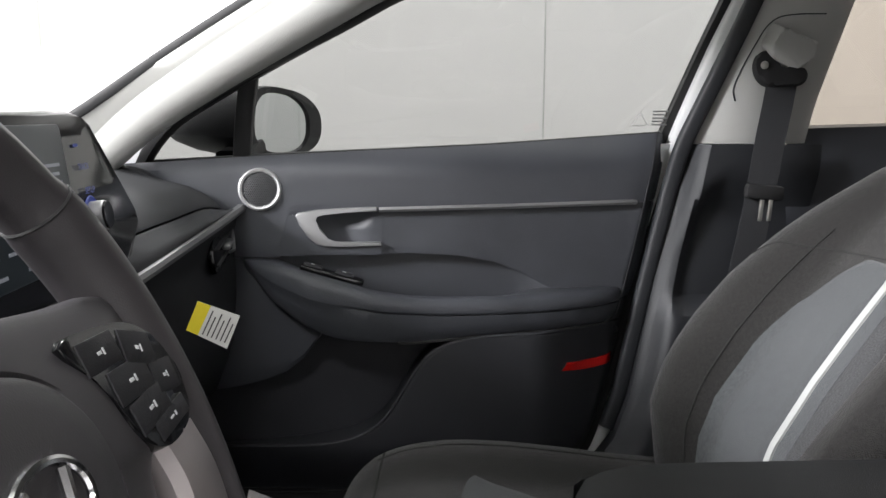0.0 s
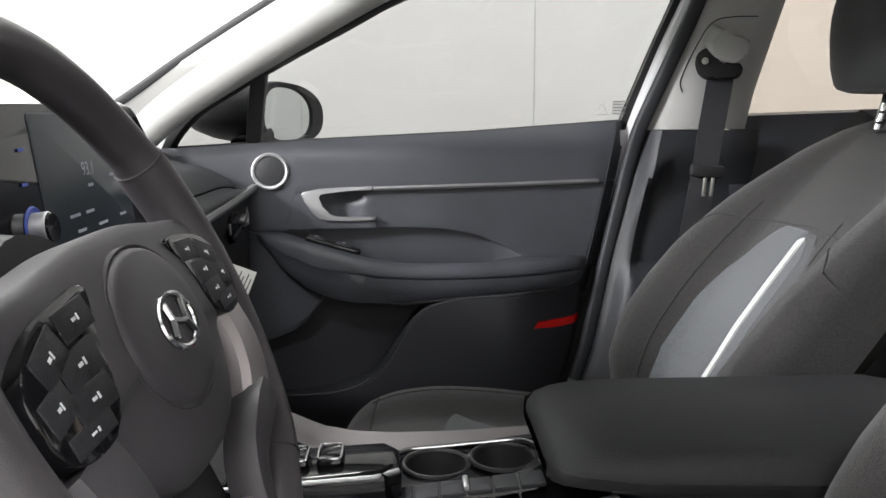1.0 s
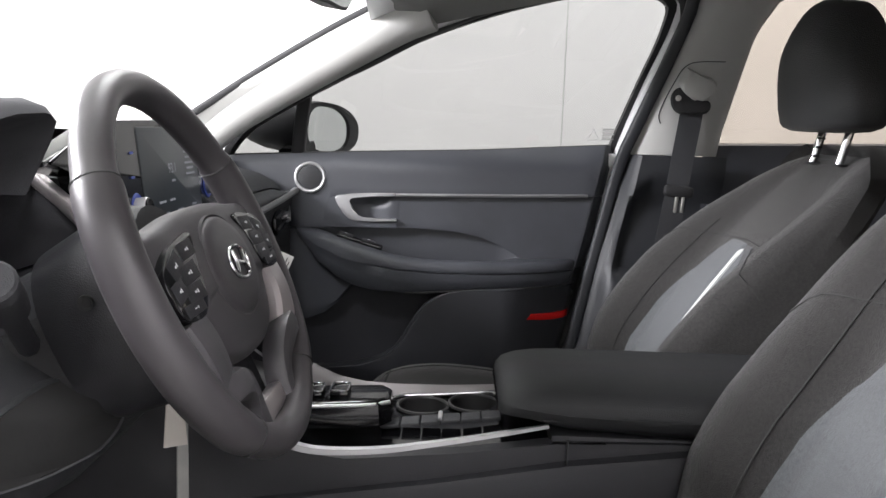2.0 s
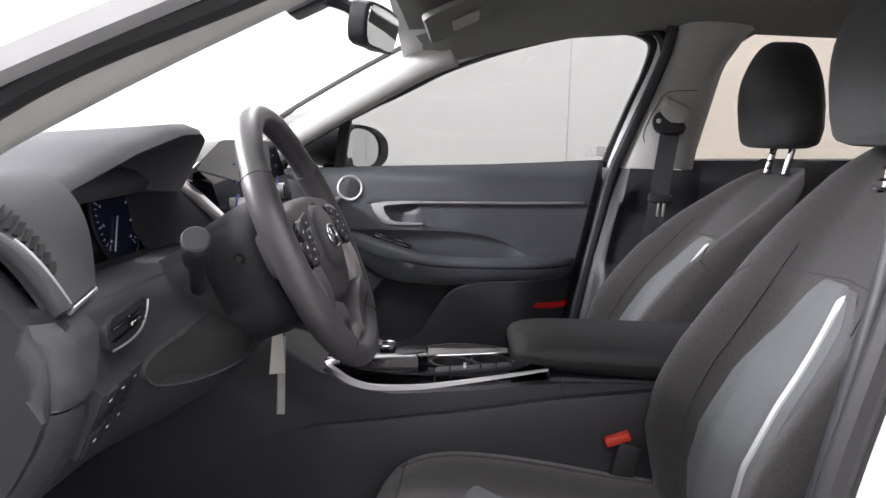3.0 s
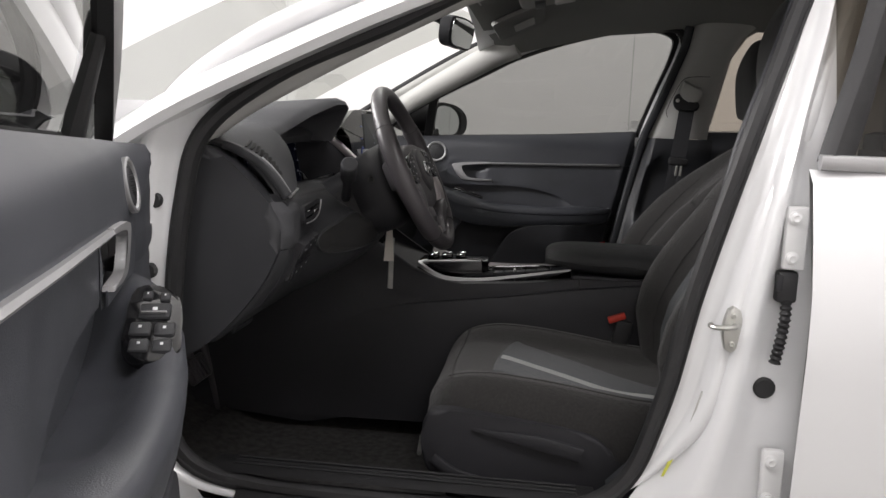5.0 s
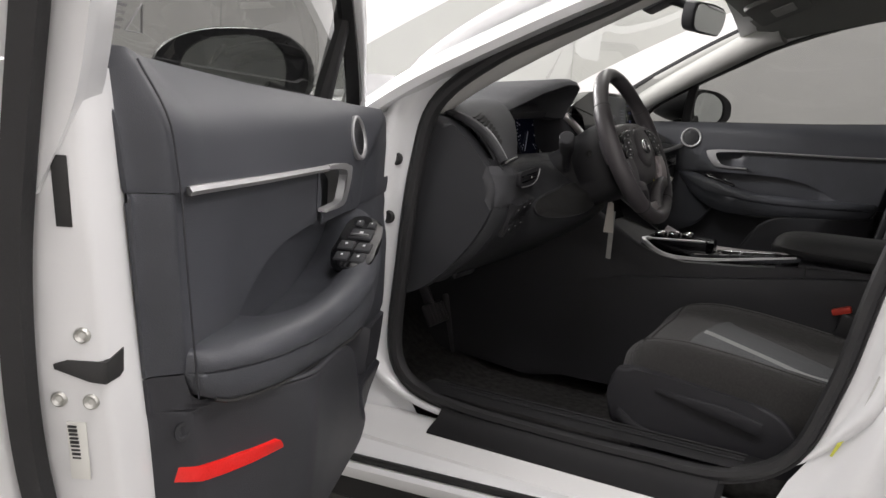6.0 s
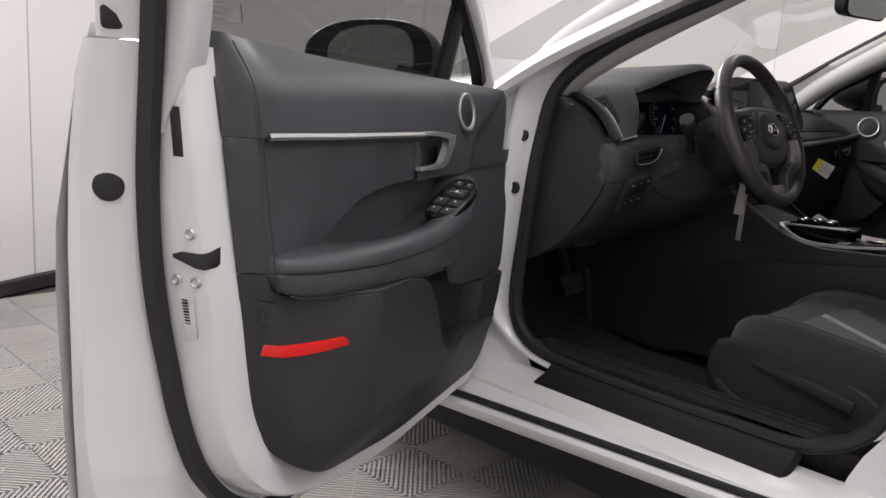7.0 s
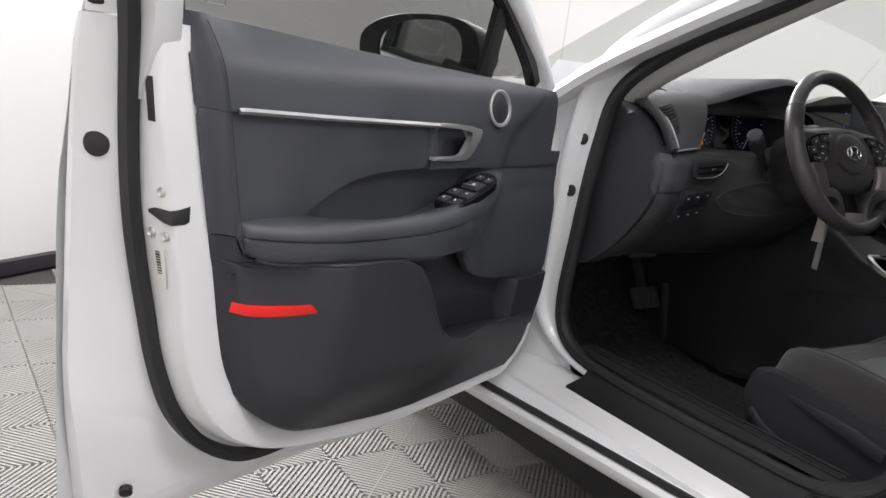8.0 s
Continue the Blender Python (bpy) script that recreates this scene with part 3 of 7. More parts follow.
def cabin_shell():
    """Carpet, headliner, firewall and the rear of the cabin."""
    rows = []
    for x, z in ((-1.0, 0.62), (-0.82, 0.42), (-0.70, 0.30), (-0.55, 0.245), (-0.2, 0.235), (0.2, 0.24), (0.5, 0.26), (0.9, 0.27), (1.3, 0.32)):
        rows.append([V(x, y, z + (0.13 * sstep(0.66, 0.735, abs(y)))) for y in steps(-0.74, 0.74, 28)])
    ob = part("floor", grid(rows), CARPET)
    tagged(ob, "black carpet on the cabin floor", "carpet", kind="structure")
    rows = [[V(-0.96, y, z) for y in steps(-0.78, 0.78, 6)] for z in (0.2, 0.6, 0.955)]
    tagged(part("wall_firewall", grid(rows), CARPET), "black lined firewall under the dashboard", "firewall", kind="structure")
    # headliner
    rows = []
    for x, z in ((-0.075, 1.290), (0.0, 1.318), (0.12, 1.345), (0.3, 1.372), (0.6, 1.388), (0.9, 1.385), (1.2, 1.36), (1.6, 1.28), (2.0, 1.12)):
        half = lerp_table([(-0.075, 0.60), (0.0, 0.61), (0.3, 0.625), (0.6, 0.63), (2.0, 0.60)], x)
        row = []
        for u in steps(-1, 1, 20):
            y = half * u
            edge = lerp_table([(-0.075, 1.275), (0.02, 1.232), (0.17, 1.288), (0.42, 1.330), (0.6, 1.335), (1.2, 1.32), (2.0, 1.1)], x)
            row.append(V(x, y * (1 + 0.04 * sstep(0.85, 1, abs(u))), z - (z - edge) * sstep(0.72, 1.0, abs(u)) - 0.01 * u * u))
        rows.append(row)
    tagged(part("ceiling_headliner", grid(rows), LINER), "light grey woven headliner", "headliner", kind="structure")
    rows = [[V(1.62 + 0.3 * u, y, 0.95 - 0.65 * (1 - u)) for y in steps(-0.7, 0.7, 6)] for u in (0, 1)] + [[V(2.3, y, 0.98) for y in steps(-0.7, 0.7, 6)]]
    tagged(part("wall_rear", grid(rows), VINYL), "black rear cabin bulkhead", "bulkhead", kind="structure")
    # pillar trims, passenger side and driver side
    for m in (FLAT, MIRROR_Y):
        pil = smooth([(-0.475, 0.685, 0.965), (-0.405, 0.672, 1.022), (-0.30, 0.655, 1.088), (-0.16, 0.633, 1.168), (-0.03, 0.608, 1.238), (0.02, 0.60, 1.258)], 26)
        sec = [(0.020, -0.026), (-0.004, -0.033), (-0.024, -0.028), (-0.037, -0.014), (-0.042, 0.004), (-0.038, 0.022), (-0.024, 0.034), (-0.004, 0.037), (0.020, 0.030), (0.032, 0.0)]
        ob = part("trim_windscreen_post", sweep(pil, sec, scale=lambda u: 0.86 + 0.35 * u), PILLAR, None, "", m, 80)
        tagged(ob, "light grey trim on the windscreen post", "pillar trim", kind="structure")
        edge = smooth([(-0.56, 0.662, 0.992), (-0.35, 0.639, 1.119), (-0.18, 0.614, 1.216), (-0.03, 0.594, 1.292)], 26)
        rows = [[a + V(0, 0.004, 0.002), a, a.lerp(b, 0.4) + V(0, -0.003, 0), b + V(-0.010, -0.006, 0.012)] for a, b in zip(edge, pil)]
        tagged(part("trim_windscreen_edge", grid(rows), PILLAR, None, "", m, 80), "light grey trim beside the windscreen", "pillar trim", kind="structure")
        # centre post, upper light part and lower black part
        rows = []
        for z in steps(0.985, 1.34, 14):
            x0 = lerp_table([(0.985, 0.458), (1.0, 0.461), (1.16, 0.518), (1.27, 0.554), (1.34, 0.562)], z)
            x1 = lerp_table([(0.985, 0.648), (1.05, 0.652), (1.226, 0.683), (1.30, 0.715), (1.34, 0.76)], z)
            y = 0.705 - 0.30 * (z - 0.985)
            w = x1 - x0
            rows.append([V(x0 - 0.004, y + 0.04, z), V(x0, y + 0.012, z), V(x0 + 0.12 * w, y - 0.006, z), V(x0 + 0.35 * w, y - 0.016, z), V(x0 + 0.65 * w, y - 0.016, z), V(x0 + 0.88 * w, y - 0.006, z), V(x1, y + 0.012, z), V(x1 + 0.004, y + 0.05, z)])
        ob = tagged(part("trim_centre_post_upper", grid(rows), PILLAR, None, "", m), "light grey upper centre post trim", "pillar trim", kind="structure")
        rows = []
        for z in steps(0.40, 0.984, 40):
            x0 = lerp_table([(0.40, 0.27), (0.45, 0.315), (0.49, 0.345), (0.56, 0.368), (0.734, 0.402), (0.984, 0.452)], z)
            x1 = 0.66
            w = x1 - x0
            dip = 0.034 * sstep(0.70, 0.735, z + 0.0) * (1 - sstep(0.86, 0.955, z))
            row = []
            left = lerp_table([(0.70, 0.10), (0.74, 0.03), (0.80, 0.03), (0.88, 0.07), (0.92, 0.16), (0.96, 0.30)], z)
            for u in [0, 0.0] + steps(0.02, 0.56, 18) + [0.7, 0.85, 1.0]:
                x = x0 + w * u
                row.append(V(x, 0.722 - 0.040 * sstep(0, 0.14, u) - 0.03 * sstep(0.985, 0.4, z) + dip * sstep(left, left + 0.16, u), z))
            row[0].y += 0.03
            rows.append(row)
        # door seal along the front edge of the post
        run = []
        for z in steps(0.50, 1.33, 30):
            x0 = lerp_table([(0.49, 0.345), (0.56, 0.368), (0.734, 0.402), (0.984, 0.455), (1.0, 0.461), (1.16, 0.518), (1.27, 0.554), (1.33, 0.561)], z)
            run.append(V(x0 - 0.011, 0.722 - 0.30 * max(0, z - 0.985) - 0.012 * sstep(0.9, 1.0, z), z))
        tagged(part("trim_post_seal", sweep(run, rounded(0.026, 0.022, 0.008, 4), up=(0, 1, 0)), POST_DARK, None, "", m), "dark grey rubber door seal on the centre post", "door seal", kind="structure")
        ob = tagged(part("trim_centre_post_lower", grid(rows), POST_DARK, None, "", m), "black plastic lower centre post trim", "pillar trim", kind="structure")
        # rear door trim behind it
        rows = [[V(x, 0.70 + 0.02 * (z > 0.9), z) for z in steps(0.35, 1.008 + 0.030 * (x - 0.62), 8)] + [V(x, 0.76, 1.012 + 0.030 * (x - 0.62))] for x in steps(0.62, 1.9, 10)]
        tagged(part("trim_rear_door", grid(rows), DOOR_SOFT, None, "", m), "black rear door trim", "door trim", kind="structure")
        rows = []
        for x in steps(0.655, 1.4, 20):
            low = lerp_table([(0.655, 1.02), (0.668, 1.12), (0.69, 1.235), (0.72, 1.295), (0.76, 1.325), (0.82, 1.338), (1.4, 1.345)], x)
            rows.append([V(x, 0.735 - 0.30 * (low - 1.0), low), V(x, 0.725 - 0.30 * (low - 1.0), low + 0.01), V(x, 0.61, 1.36)])
        tagged(part("trim_rear_window", grid(rows), LINER, None, "", m), "light grey headliner edge over the rear window", "headliner edge", kind="structure")


cabin_shell()


# ---- front doors: one design, mirrored, the driver's swung open about its hinges ----
HINGE = V(-0.599, -0.834, 0)
SWING = Matrix.Translation(HINGE) @ Matrix.Rotation(radians(-68.46), 4, "Z") @ Matrix.Translation(-HINGE) @ MIRROR_Y

# outline of the inner trim: front and rear edge by height
TRIM_REAR = [(0.350, -0.14), (0.358, -0.02), (0.372, 0.07), (0.388, 0.15), (0.410, 0.222), (0.435, 0.270), (0.466, 0.304), (0.51, 0.331), (0.55, 0.344), (0.60, 0.354), (0.65, 0.363), (0.70, 0.373), (0.75, 0.384), (0.80, 0.395), (0.90, 0.415), (0.96, 0.428), (1.003, 0.440)]
TRIM_REAR = [(p.z, p.x) for p in smooth([V(b, 0, a) for a, b in TRIM_REAR], 64)]
# the shut face behind it, by height: face, inner and outer border of the seal, outer edge
SHUT_FACE = [(0.45, 0.365), (0.55, 0.398), (0.65, 0.414), (0.72, 0.430), (0.78, 0.438), (0.87, 0.457), (0.92, 0.463), (1.0, 0.475)]
SEAL_IN = [(0.45, 0.372, 0.812), (0.55, 0.401, 0.804), (0.65, 0.417, 0.815), (0.75, 0.439, 0.813), (0.85, 0.453, 0.804), (0.95, 0.470, 0.784), (1.003, 0.481, 0.769)]
SEAL_OUT = [(0.45, 0.385, 0.832), (0.55, 0.411, 0.829), (0.65, 0.431, 0.837), (0.75, 0.453, 0.832), (0.85, 0.468, 0.822), (0.95, 0.486, 0.802), (1.003, 0.500, 0.784)]
SHUT_EDGE = [(0.45, 0.498, 0.872), (0.55, 0.496, 0.880), (0.75, 0.496, 0.883), (0.85, 0.499, 0.876), (0.90, 0.505, 0.863), (0.95, 0.512, 0.851), (1.003, 0.517, 0.826)]
TRIM_FRONT = [(0.350, -0.45), (0.37, -0.492), (0.41, -0.520), (0.51, -0.545), (0.70, -0.545), (0.85, -0.510), (0.95, -0.465)]


def belt(x):
    return lerp_table([(-0.46, 0.952), (-0.20, 0.966), (0.138, 0.981), (0.458, 1.003)], x)


def strip_z(x):
    return lerp_table([(-0.20, 0.874), (-0.05, 0.878), (0.20, 0.884), (0.44, 0.892)], x)


def cup_z(x):
    """Upper edge of the pull cup behind the armrest."""
    return lerp_table([(-0.50, 0.800), (-0.25, 0.802), (0.0, 0.804), (0.08, 0.800), (0.14, 0.789), (0.19, 0.769), (0.225, 0.748), (0.25, 0.736), (0.27, 0.732), (0.343, 0.730), (0.352, 0.7255), (0.40, 0.7245)], x)


def door_y(x, z):
    """Depth of the trim's general surface."""
    lean = 0.045 * sstep(0.922, 1.008, z) ** 1.6 + 0.10 * max(0, z - 0.885)
    fold = lerp_table([(0.80, -0.262), (0.87, -0.285), (0.945, -0.40)], z)
    front = (0.013 * sstep(0, 0.045, fold - x) + 0.03 * max(0, fold - x - 0.045)) * sstep(0.70, 0.80, z)
    turn = 0.017 * sstep(-0.26, -0.40, x) * sstep(0.73, 0.82, z)
    edge = lerp_table(TRIM_REAR, z) - x
    fall = 0.026 * sstep(0.026, 0.002, edge) * sstep(0.42, 0.50, z)
    return 0.722 + lean * (1 - 0.5 * sstep(0.10, 0.02, edge)) + front - turn + fall + 0.012 * sstep(0.62, 0.40, z)


def along_z(table, z):
    """A point of the shut face at a height, from rows of (z, x, y)."""
    return V(lerp_table([(a, b) for a, b, _ in table], z), lerp_table([(a, c) for a, _, c in table], z), z)


def build_door(driver):
    m = SWING if driver else FLAT
    state = "swung wide open" if driver else "closed"
    base = (m @ V(0.0, 0.80, 0.30))
    t = thing("driver_door" if driver else "passenger_door", base, f"white car door with black trim, {state}", "car door")

    def add(name, bm, mat, parent=t, label="", sharp=35):
        return part(name, bm, mat, parent, label, m, sharp)

    # shell: rings from the trim's edge out to the skin
    inner = []
    zs_up = steps(0.352, 0.47, 24) + steps(0.482, 1.003, 26)
    for z in zs_up:
        inner.append(V(lerp_table(TRIM_REAR, z), 0, z))
    top = [V(x, 0, belt(x)) for x in steps(0.44, -0.455, 20)]
    front = [V(lerp_table(TRIM_FRONT, z), 0, z) for z in steps(0.95, 0.352, 20)]
    bottom = [V(x, 0, 0.350) for x in steps(-0.44, -0.16, 8)]
    loop = inner + top + front + bottom
    c = V(-0.03, 0, 0.70)

    def outer(p):
        """The skin's outline opposite a point of the trim's edge."""
        d = p - c
        hx = (0.492 - c.x) if d.x > 0 else (c.x + 0.565)
        hz = (0.985 - c.z) if d.z > 0 else (c.z - 0.270)
        k = 1.0 / max(abs(d.x) / hx, abs(d.z) / hz, 1e-6)
        q = c + d * k
        if d.z > 0 and abs(d.z) / hz > abs(d.x) / hx:
            q.z = belt(q.x) + 0.004
        return q

    def at(p, f, y):
        q = p.lerp(outer(p), f)
        return V(q.x, y, q.z)

    def width(z):
        """Width of the flat painted face beside the trim."""
        return lerp_table([(0.35, 0.030), (0.45, 0.046), (0.65, 0.053), (0.77, 0.051), (0.88, 0.038), (0.97, 0.018), (1.0, 0.012)], z)

    count = len(loop)
    away = []
    for i in range(count):
        d = loop[(i + 1) % count] - loop[i - 1]
        away.append(V(d.z, 0, -d.x).normalized())

    def skin_x(z):
        return 0.474 + 0.022 * sstep(0.80, 1.0, z)

    rows, seal_line = [], []
    for i, (p, n) in enumerate(zip(loop, away)):
        if p.z > belt(p.x) - 0.003 and p.x < 0.45:
            q = V(p.x, 0, belt(p.x))
            rows.append([V(q.x, y, q.z - d) for y, d in ((0.782, 0.022), (0.784, 0.016), (0.786, 0.013), (0.79, 0.012), (0.80, 0.012), (0.81, 0.012), (0.82, 0.012), (0.83, 0.012), (0.845, 0.008), (0.895, 0.14))])
            continue
        w = width(p.z)
        rear = sstep(0.36, 0.42, p.z) if i < len(inner) else 0.0
        y0 = (0.0 if i < len(inner) else 0.006) + 0.045 * sstep(0.93, 1.01, p.z) ** 2

        def off(k, y, lean=1.0):
            q = p + n * k
            return V(q.x, y + y0 * lean, q.z)
        o = outer(p)
        if i < len(inner):
            if p.z > 0.435:
                o = V(skin_x(p.z) + 0.018, 0, p.z)
            elif p.z > 0.40:
                o = V(0.492, 0, 0.435).lerp(V(0.474, 0, 0.280), (0.435 - p.z) / 0.035)
            else:
                o = V(0.474, 0, 0.280).lerp(V(-0.16, 0, 0.270), (0.40 - p.z) / 0.048)
        last = [V(o.x, lerp_table([(0.36, 0.834), (0.48, 0.862), (0.88, 0.862), (0.92, 0.842)], p.z), o.z), V(o.x - 0.016, lerp_table([(0.27, 0.897), (0.55, 0.915), (0.70, 0.922), (0.78, 0.919), (0.86, 0.897), (0.94, 0.868), (1.0, 0.846)], p.z), o.z)]
        sunk = 0.014 * sstep(0.66, 0.42, p.z) + 0.004 * sstep(0.76, 0.70, p.z)
        row = [off(-0.018, 0.733 + sunk), off(-0.004, 0.7305 + sunk), off(0.006, 0.7335 + sunk * 0.6), off(w - 0.004, 0.744, 0.5), off(w, 0.749, 0.5), off(w + 0.008, 0.788), off(w + 0.034, 0.794), off(w + 0.038, 0.815), *last]
        line = off(w + 0.022 * rear + 0.002, 0.790 + 0.020 * (1 - rear))
        if i < len(inner):
            f, z = sstep(0.42, 0.54, p.z), p.z
            fx, si, so, ed = lerp_table(SHUT_FACE, z), along_z(SEAL_IN, z), along_z(SEAL_OUT, z), along_z(SHUT_EDGE, z)
            shape = [V(p.x - 0.018, 0.762, z), V(p.x - 0.003, 0.7545, z), V(p.x + 0.005, 0.7565, z), V(fx - 0.008, 0.757, z), V(fx - 0.001, 0.763, z), si, si.lerp(so, 0.4) + V(-0.006, 0.004, 0), so, ed + V(-0.002, -0.004, 0), ed + V(-0.010, 0.022, 0)]
            row = [a.lerp(b, f) for a, b in zip(row, shape)]
            line = line.lerp(si.lerp(so, 0.5) + V(0.002, -0.002, 0), f)
            seal_line.append(line)
        rows.append(row)
    add("door_shell", grid(rows, along=True), PAINT, t, "white painted door shell", 50)
    # outer skin
    rows = []
    for x in steps(-0.565, 0.486, 12):
        rows.append([V(x + (0.020 * sstep(0.80, 1.0, z) if x > 0.47 else 0), y, z if z < 0.97 else belt(x) - 0.004) for y, z in ((0.846, 0.98), (0.872, 0.94), (0.900, 0.86), (0.922, 0.78), (0.925, 0.70), (0.918, 0.55), (0.910, 0.40), (0.90, 0.27))])
    add("outer_skin", grid(rows), PAINT, t, "white painted outer skin")
    # seal on the shut face
    low = [V(p.x, 0.815, 0.328) for p in bottom]
    seal = smooth([*low[::2], *seal_line[4::3], V(0.513, 0.757, 1.06), V(0.549, 0.730, 1.16), V(0.582, 0.705, 1.25)], 90)
    add("shut_seal", sweep(seal, [(-0.010, -0.010), (0.003, -0.012), (0.010, -0.007), (0.011, 0.007), (0.002, 0.012), (-0.010, 0.009)], up=(0, 1, 0)), RUBBER, t, "black rubber seal on the shut face")
    # outer sash of the window frame above the shut face
    rows = []
    for z in steps(0.985, 1.30, 14):
        u = z - 1.0
        so, ed = V(0.497 + 0.36 * u, 0.784 - 0.33 * u, z), V(0.517 + 0.36 * u, 0.828 - 0.33 * u, z)
        rows.append([so + V(-0.016, -0.012, 0), so, so.lerp(ed, 0.5) + V(0.002, -0.002, 0), ed + V(-0.001, -0.004, 0), ed + V(-0.004, 0.004, 0), ed + V(-0.045, 0.010, 0)])
    add("outer_sash", grid(rows), PAINT, t, "white painted outer sash", 50)
    add("edge_bumper", box((0.507, 0.815, 1.008), (0.020, 0.024, 0.030), 0.006, (0, 12, -30)), RUBBER, t, "black rubber edge bumper")
    # window frame
    rear_post = smooth([(0.446, 0.806, 0.90), (0.454, 0.774, 0.96), (0.463, 0.760, 1.00), (0.500, 0.724, 1.12), (0.545, 0.690, 1.25), (0.548, 0.682, 1.31), (0.50, 0.678, 1.345), (0.40, 0.678, 1.35), (0.20, 0.688, 1.32), (0.0, 0.705, 1.245), (-0.15, 0.725, 1.170), (-0.33, 0.752, 1.078), (-0.46, 0.778, 1.005), (-0.545, 0.795, 0.945)], 80)
    add("window_frame", sweep(rear_post, [(-0.020, -0.016), (0.018, -0.016), (0.024, 0.0), (0.020, 0.018), (-0.02, 0.018)], up=(0, 1, 0)), PAINT, t, "white painted window frame", 80)
    run = smooth([(0.432, 0.782, 0.985), (0.442, 0.772, 1.02), (0.478, 0.738, 1.13), (0.516, 0.703, 1.245), (0.520, 0.687, 1.298), (0.48, 0.678, 1.322), (0.38, 0.68, 1.325), (0.20, 0.692, 1.290), (0.0, 0.712, 1.222), (-0.15, 0.732, 1.148), (-0.33, 0.758, 1.052), (-0.42, 0.772, 0.995), (-0.455, 0.778, 0.962)], 80)
    add("glass_run", sweep(run, [(-0.010, -0.012), (0.010, -0.012), (0.010, 0.012), (-0.010, 0.012)], up=(0, 1, 0)), RUBBER, t, "black rubber glass run")
    add("quarter_post", sweep(smooth([(-0.282, 0.792, 0.950), (-0.272, 0.775, 1.02), (-0.255, 0.750, 1.112)], 10), rounded(0.030, 0.026, 0.006, 3), up=(0, 1, 0)), RUBBER, t, "black quarter window post")
    # glass
    rows = []
    for x in steps(-0.455, 0.545, 40):
        low = belt(x) - 0.01
        high = lerp_table([(-0.455, 0.97), (-0.33, 1.06), (-0.15, 1.155), (0.0, 1.232), (0.20, 1.302), (0.40, 1.335), (0.50, 1.33), (0.545, 1.27)], x)
        low = max(low, lerp_table([(0.42, 0.9), (0.45, 1.0), (0.53, 1.26)], x))
        rows.append([V(x, 0.795 - 0.31 * (z - 0.95), z) for z in steps(low, max(high, low + 0.002), 6)])
    g = add("window_glass", grid(rows), SIDE_GLASS, t, "lightly tinted side window, fully raised")
    add("glass_marking", tube([V(0.372 + a, 0.7590 - 0.31 * b, 1.013 + b) for a, b in ((0, 0), (0.026, 0), (0.013, 0.022))], 0.0010, 4, True, (0, 1, 0)), ETCH, g, "small grey etched mark")
    for k in range(5):
        add("glass_marking", slab([(0, 0), (0.026 - 0.006 * (k % 2), 0), (0.026 - 0.006 * (k % 2), 0.0028), (0, 0.0028)], (0.405, 0.7595 - 0.0017 * k, 1.013 + 0.0055 * k), (1, 0, 0), (0, -0.31, 1), 0.0004, 0), ETCH, g, "small grey etched mark")
    # trim: upper panel, and a border strip down the rear edge
    def crease(z):
        return lerp_table(TRIM_REAR, z) - 0.026

    def rear_z(x):
        """Height at which the trim's rear edge reaches x."""
        return lerp_table([(b, a) for a, b in TRIM_REAR if b > 0.36], x) if x > 0.364 else 0.0

    def up_lo(x):
        return lerp_table([(-0.205, 0.80), (-0.203, 0.862), (-0.19, 0.872), (0.42, 0.889)], x)
    up = add("upper_panel", band(steps(-0.47, -0.24, 30) + steps(-0.23, 0.38, 34) + steps(0.383, 0.4395, 26), lambda x: max(up_lo(x), rear_z(x)), belt, lambda x, z: door_y(x, z) - 0.004 + 0.004 * sstep(0.36, 0.40, x), 12, 0.006, None, 0.003), DOOR_SOFT, t, "soft black upper trim")
    crz = [V(crease(z), door_y(crease(z), z) - 0.0045, z) for z in steps(0.70, 0.992, 30)]
    add("trim_groove", tube(crz, 0.0010, 6, up=(0, 1, 0)), DOOR_LOWER, t)
    add("belt_weatherstrip", sweep([V(x, 0.782, belt(x) - 0.008) for x in steps(-0.45, 0.445, 20)], rounded(0.014, 0.02, 0.004, 3)), RUBBER, t, "black belt weatherstrip")
    # leatherette insert under the silver strip
    add("insert_panel", band(steps(-0.045, 0.352, 34) + steps(0.355, 0.411, 24), lambda x: max(cup_z(x), rear_z(x)), lambda x: strip_z(x) - 0.003, lambda x, z: door_y(x, z) + 0.004 - 0.004 * sstep(0.36, 0.40, x), 8, 0.005, None, 0.003), DOOR_INSERT, t, "black leatherette insert")
    # front lower upper-trim around the handle
    add("handle_surround", band(steps(-0.515, -0.21, 40) + steps(-0.203, -0.13, 20) + steps(-0.12, -0.047, 6), lambda x: cup_z(x), lambda x: lerp_table([(-0.50, 0.83), (-0.22, 0.845), (-0.204, 0.868), (-0.184, 0.870), (-0.176, 0.854), (-0.165, 0.836), (-0.152, 0.824), (-0.139, 0.820), (-0.047, 0.820)], x), lambda x, z: door_y(x, z) - 0.0038, 6, 0.002), DOOR_SOFT, t)
    # pull cup behind the armrest
    add("pull_cup", band(steps(-0.46, 0.27, 30), lambda x: 0.70, lambda x: cup_z(x) + 0.004, lambda x, z: door_y(x, z) + 0.030 * sstep(-0.46, -0.35, x) * sstep(0.27, 0.18, x), 8, 0.004), DOOR_SOFT, t, "shadowed pull cup")
    # armrest, carried along x
    def arm_z(x):
        return lerp_table([(-0.275, 0.799), (-0.255, 0.798), (-0.20, 0.794), (-0.13, 0.777), (-0.06, 0.758), (0.0, 0.749), (0.05, 0.747), (0.15, 0.746), (0.36, 0.746)], x)

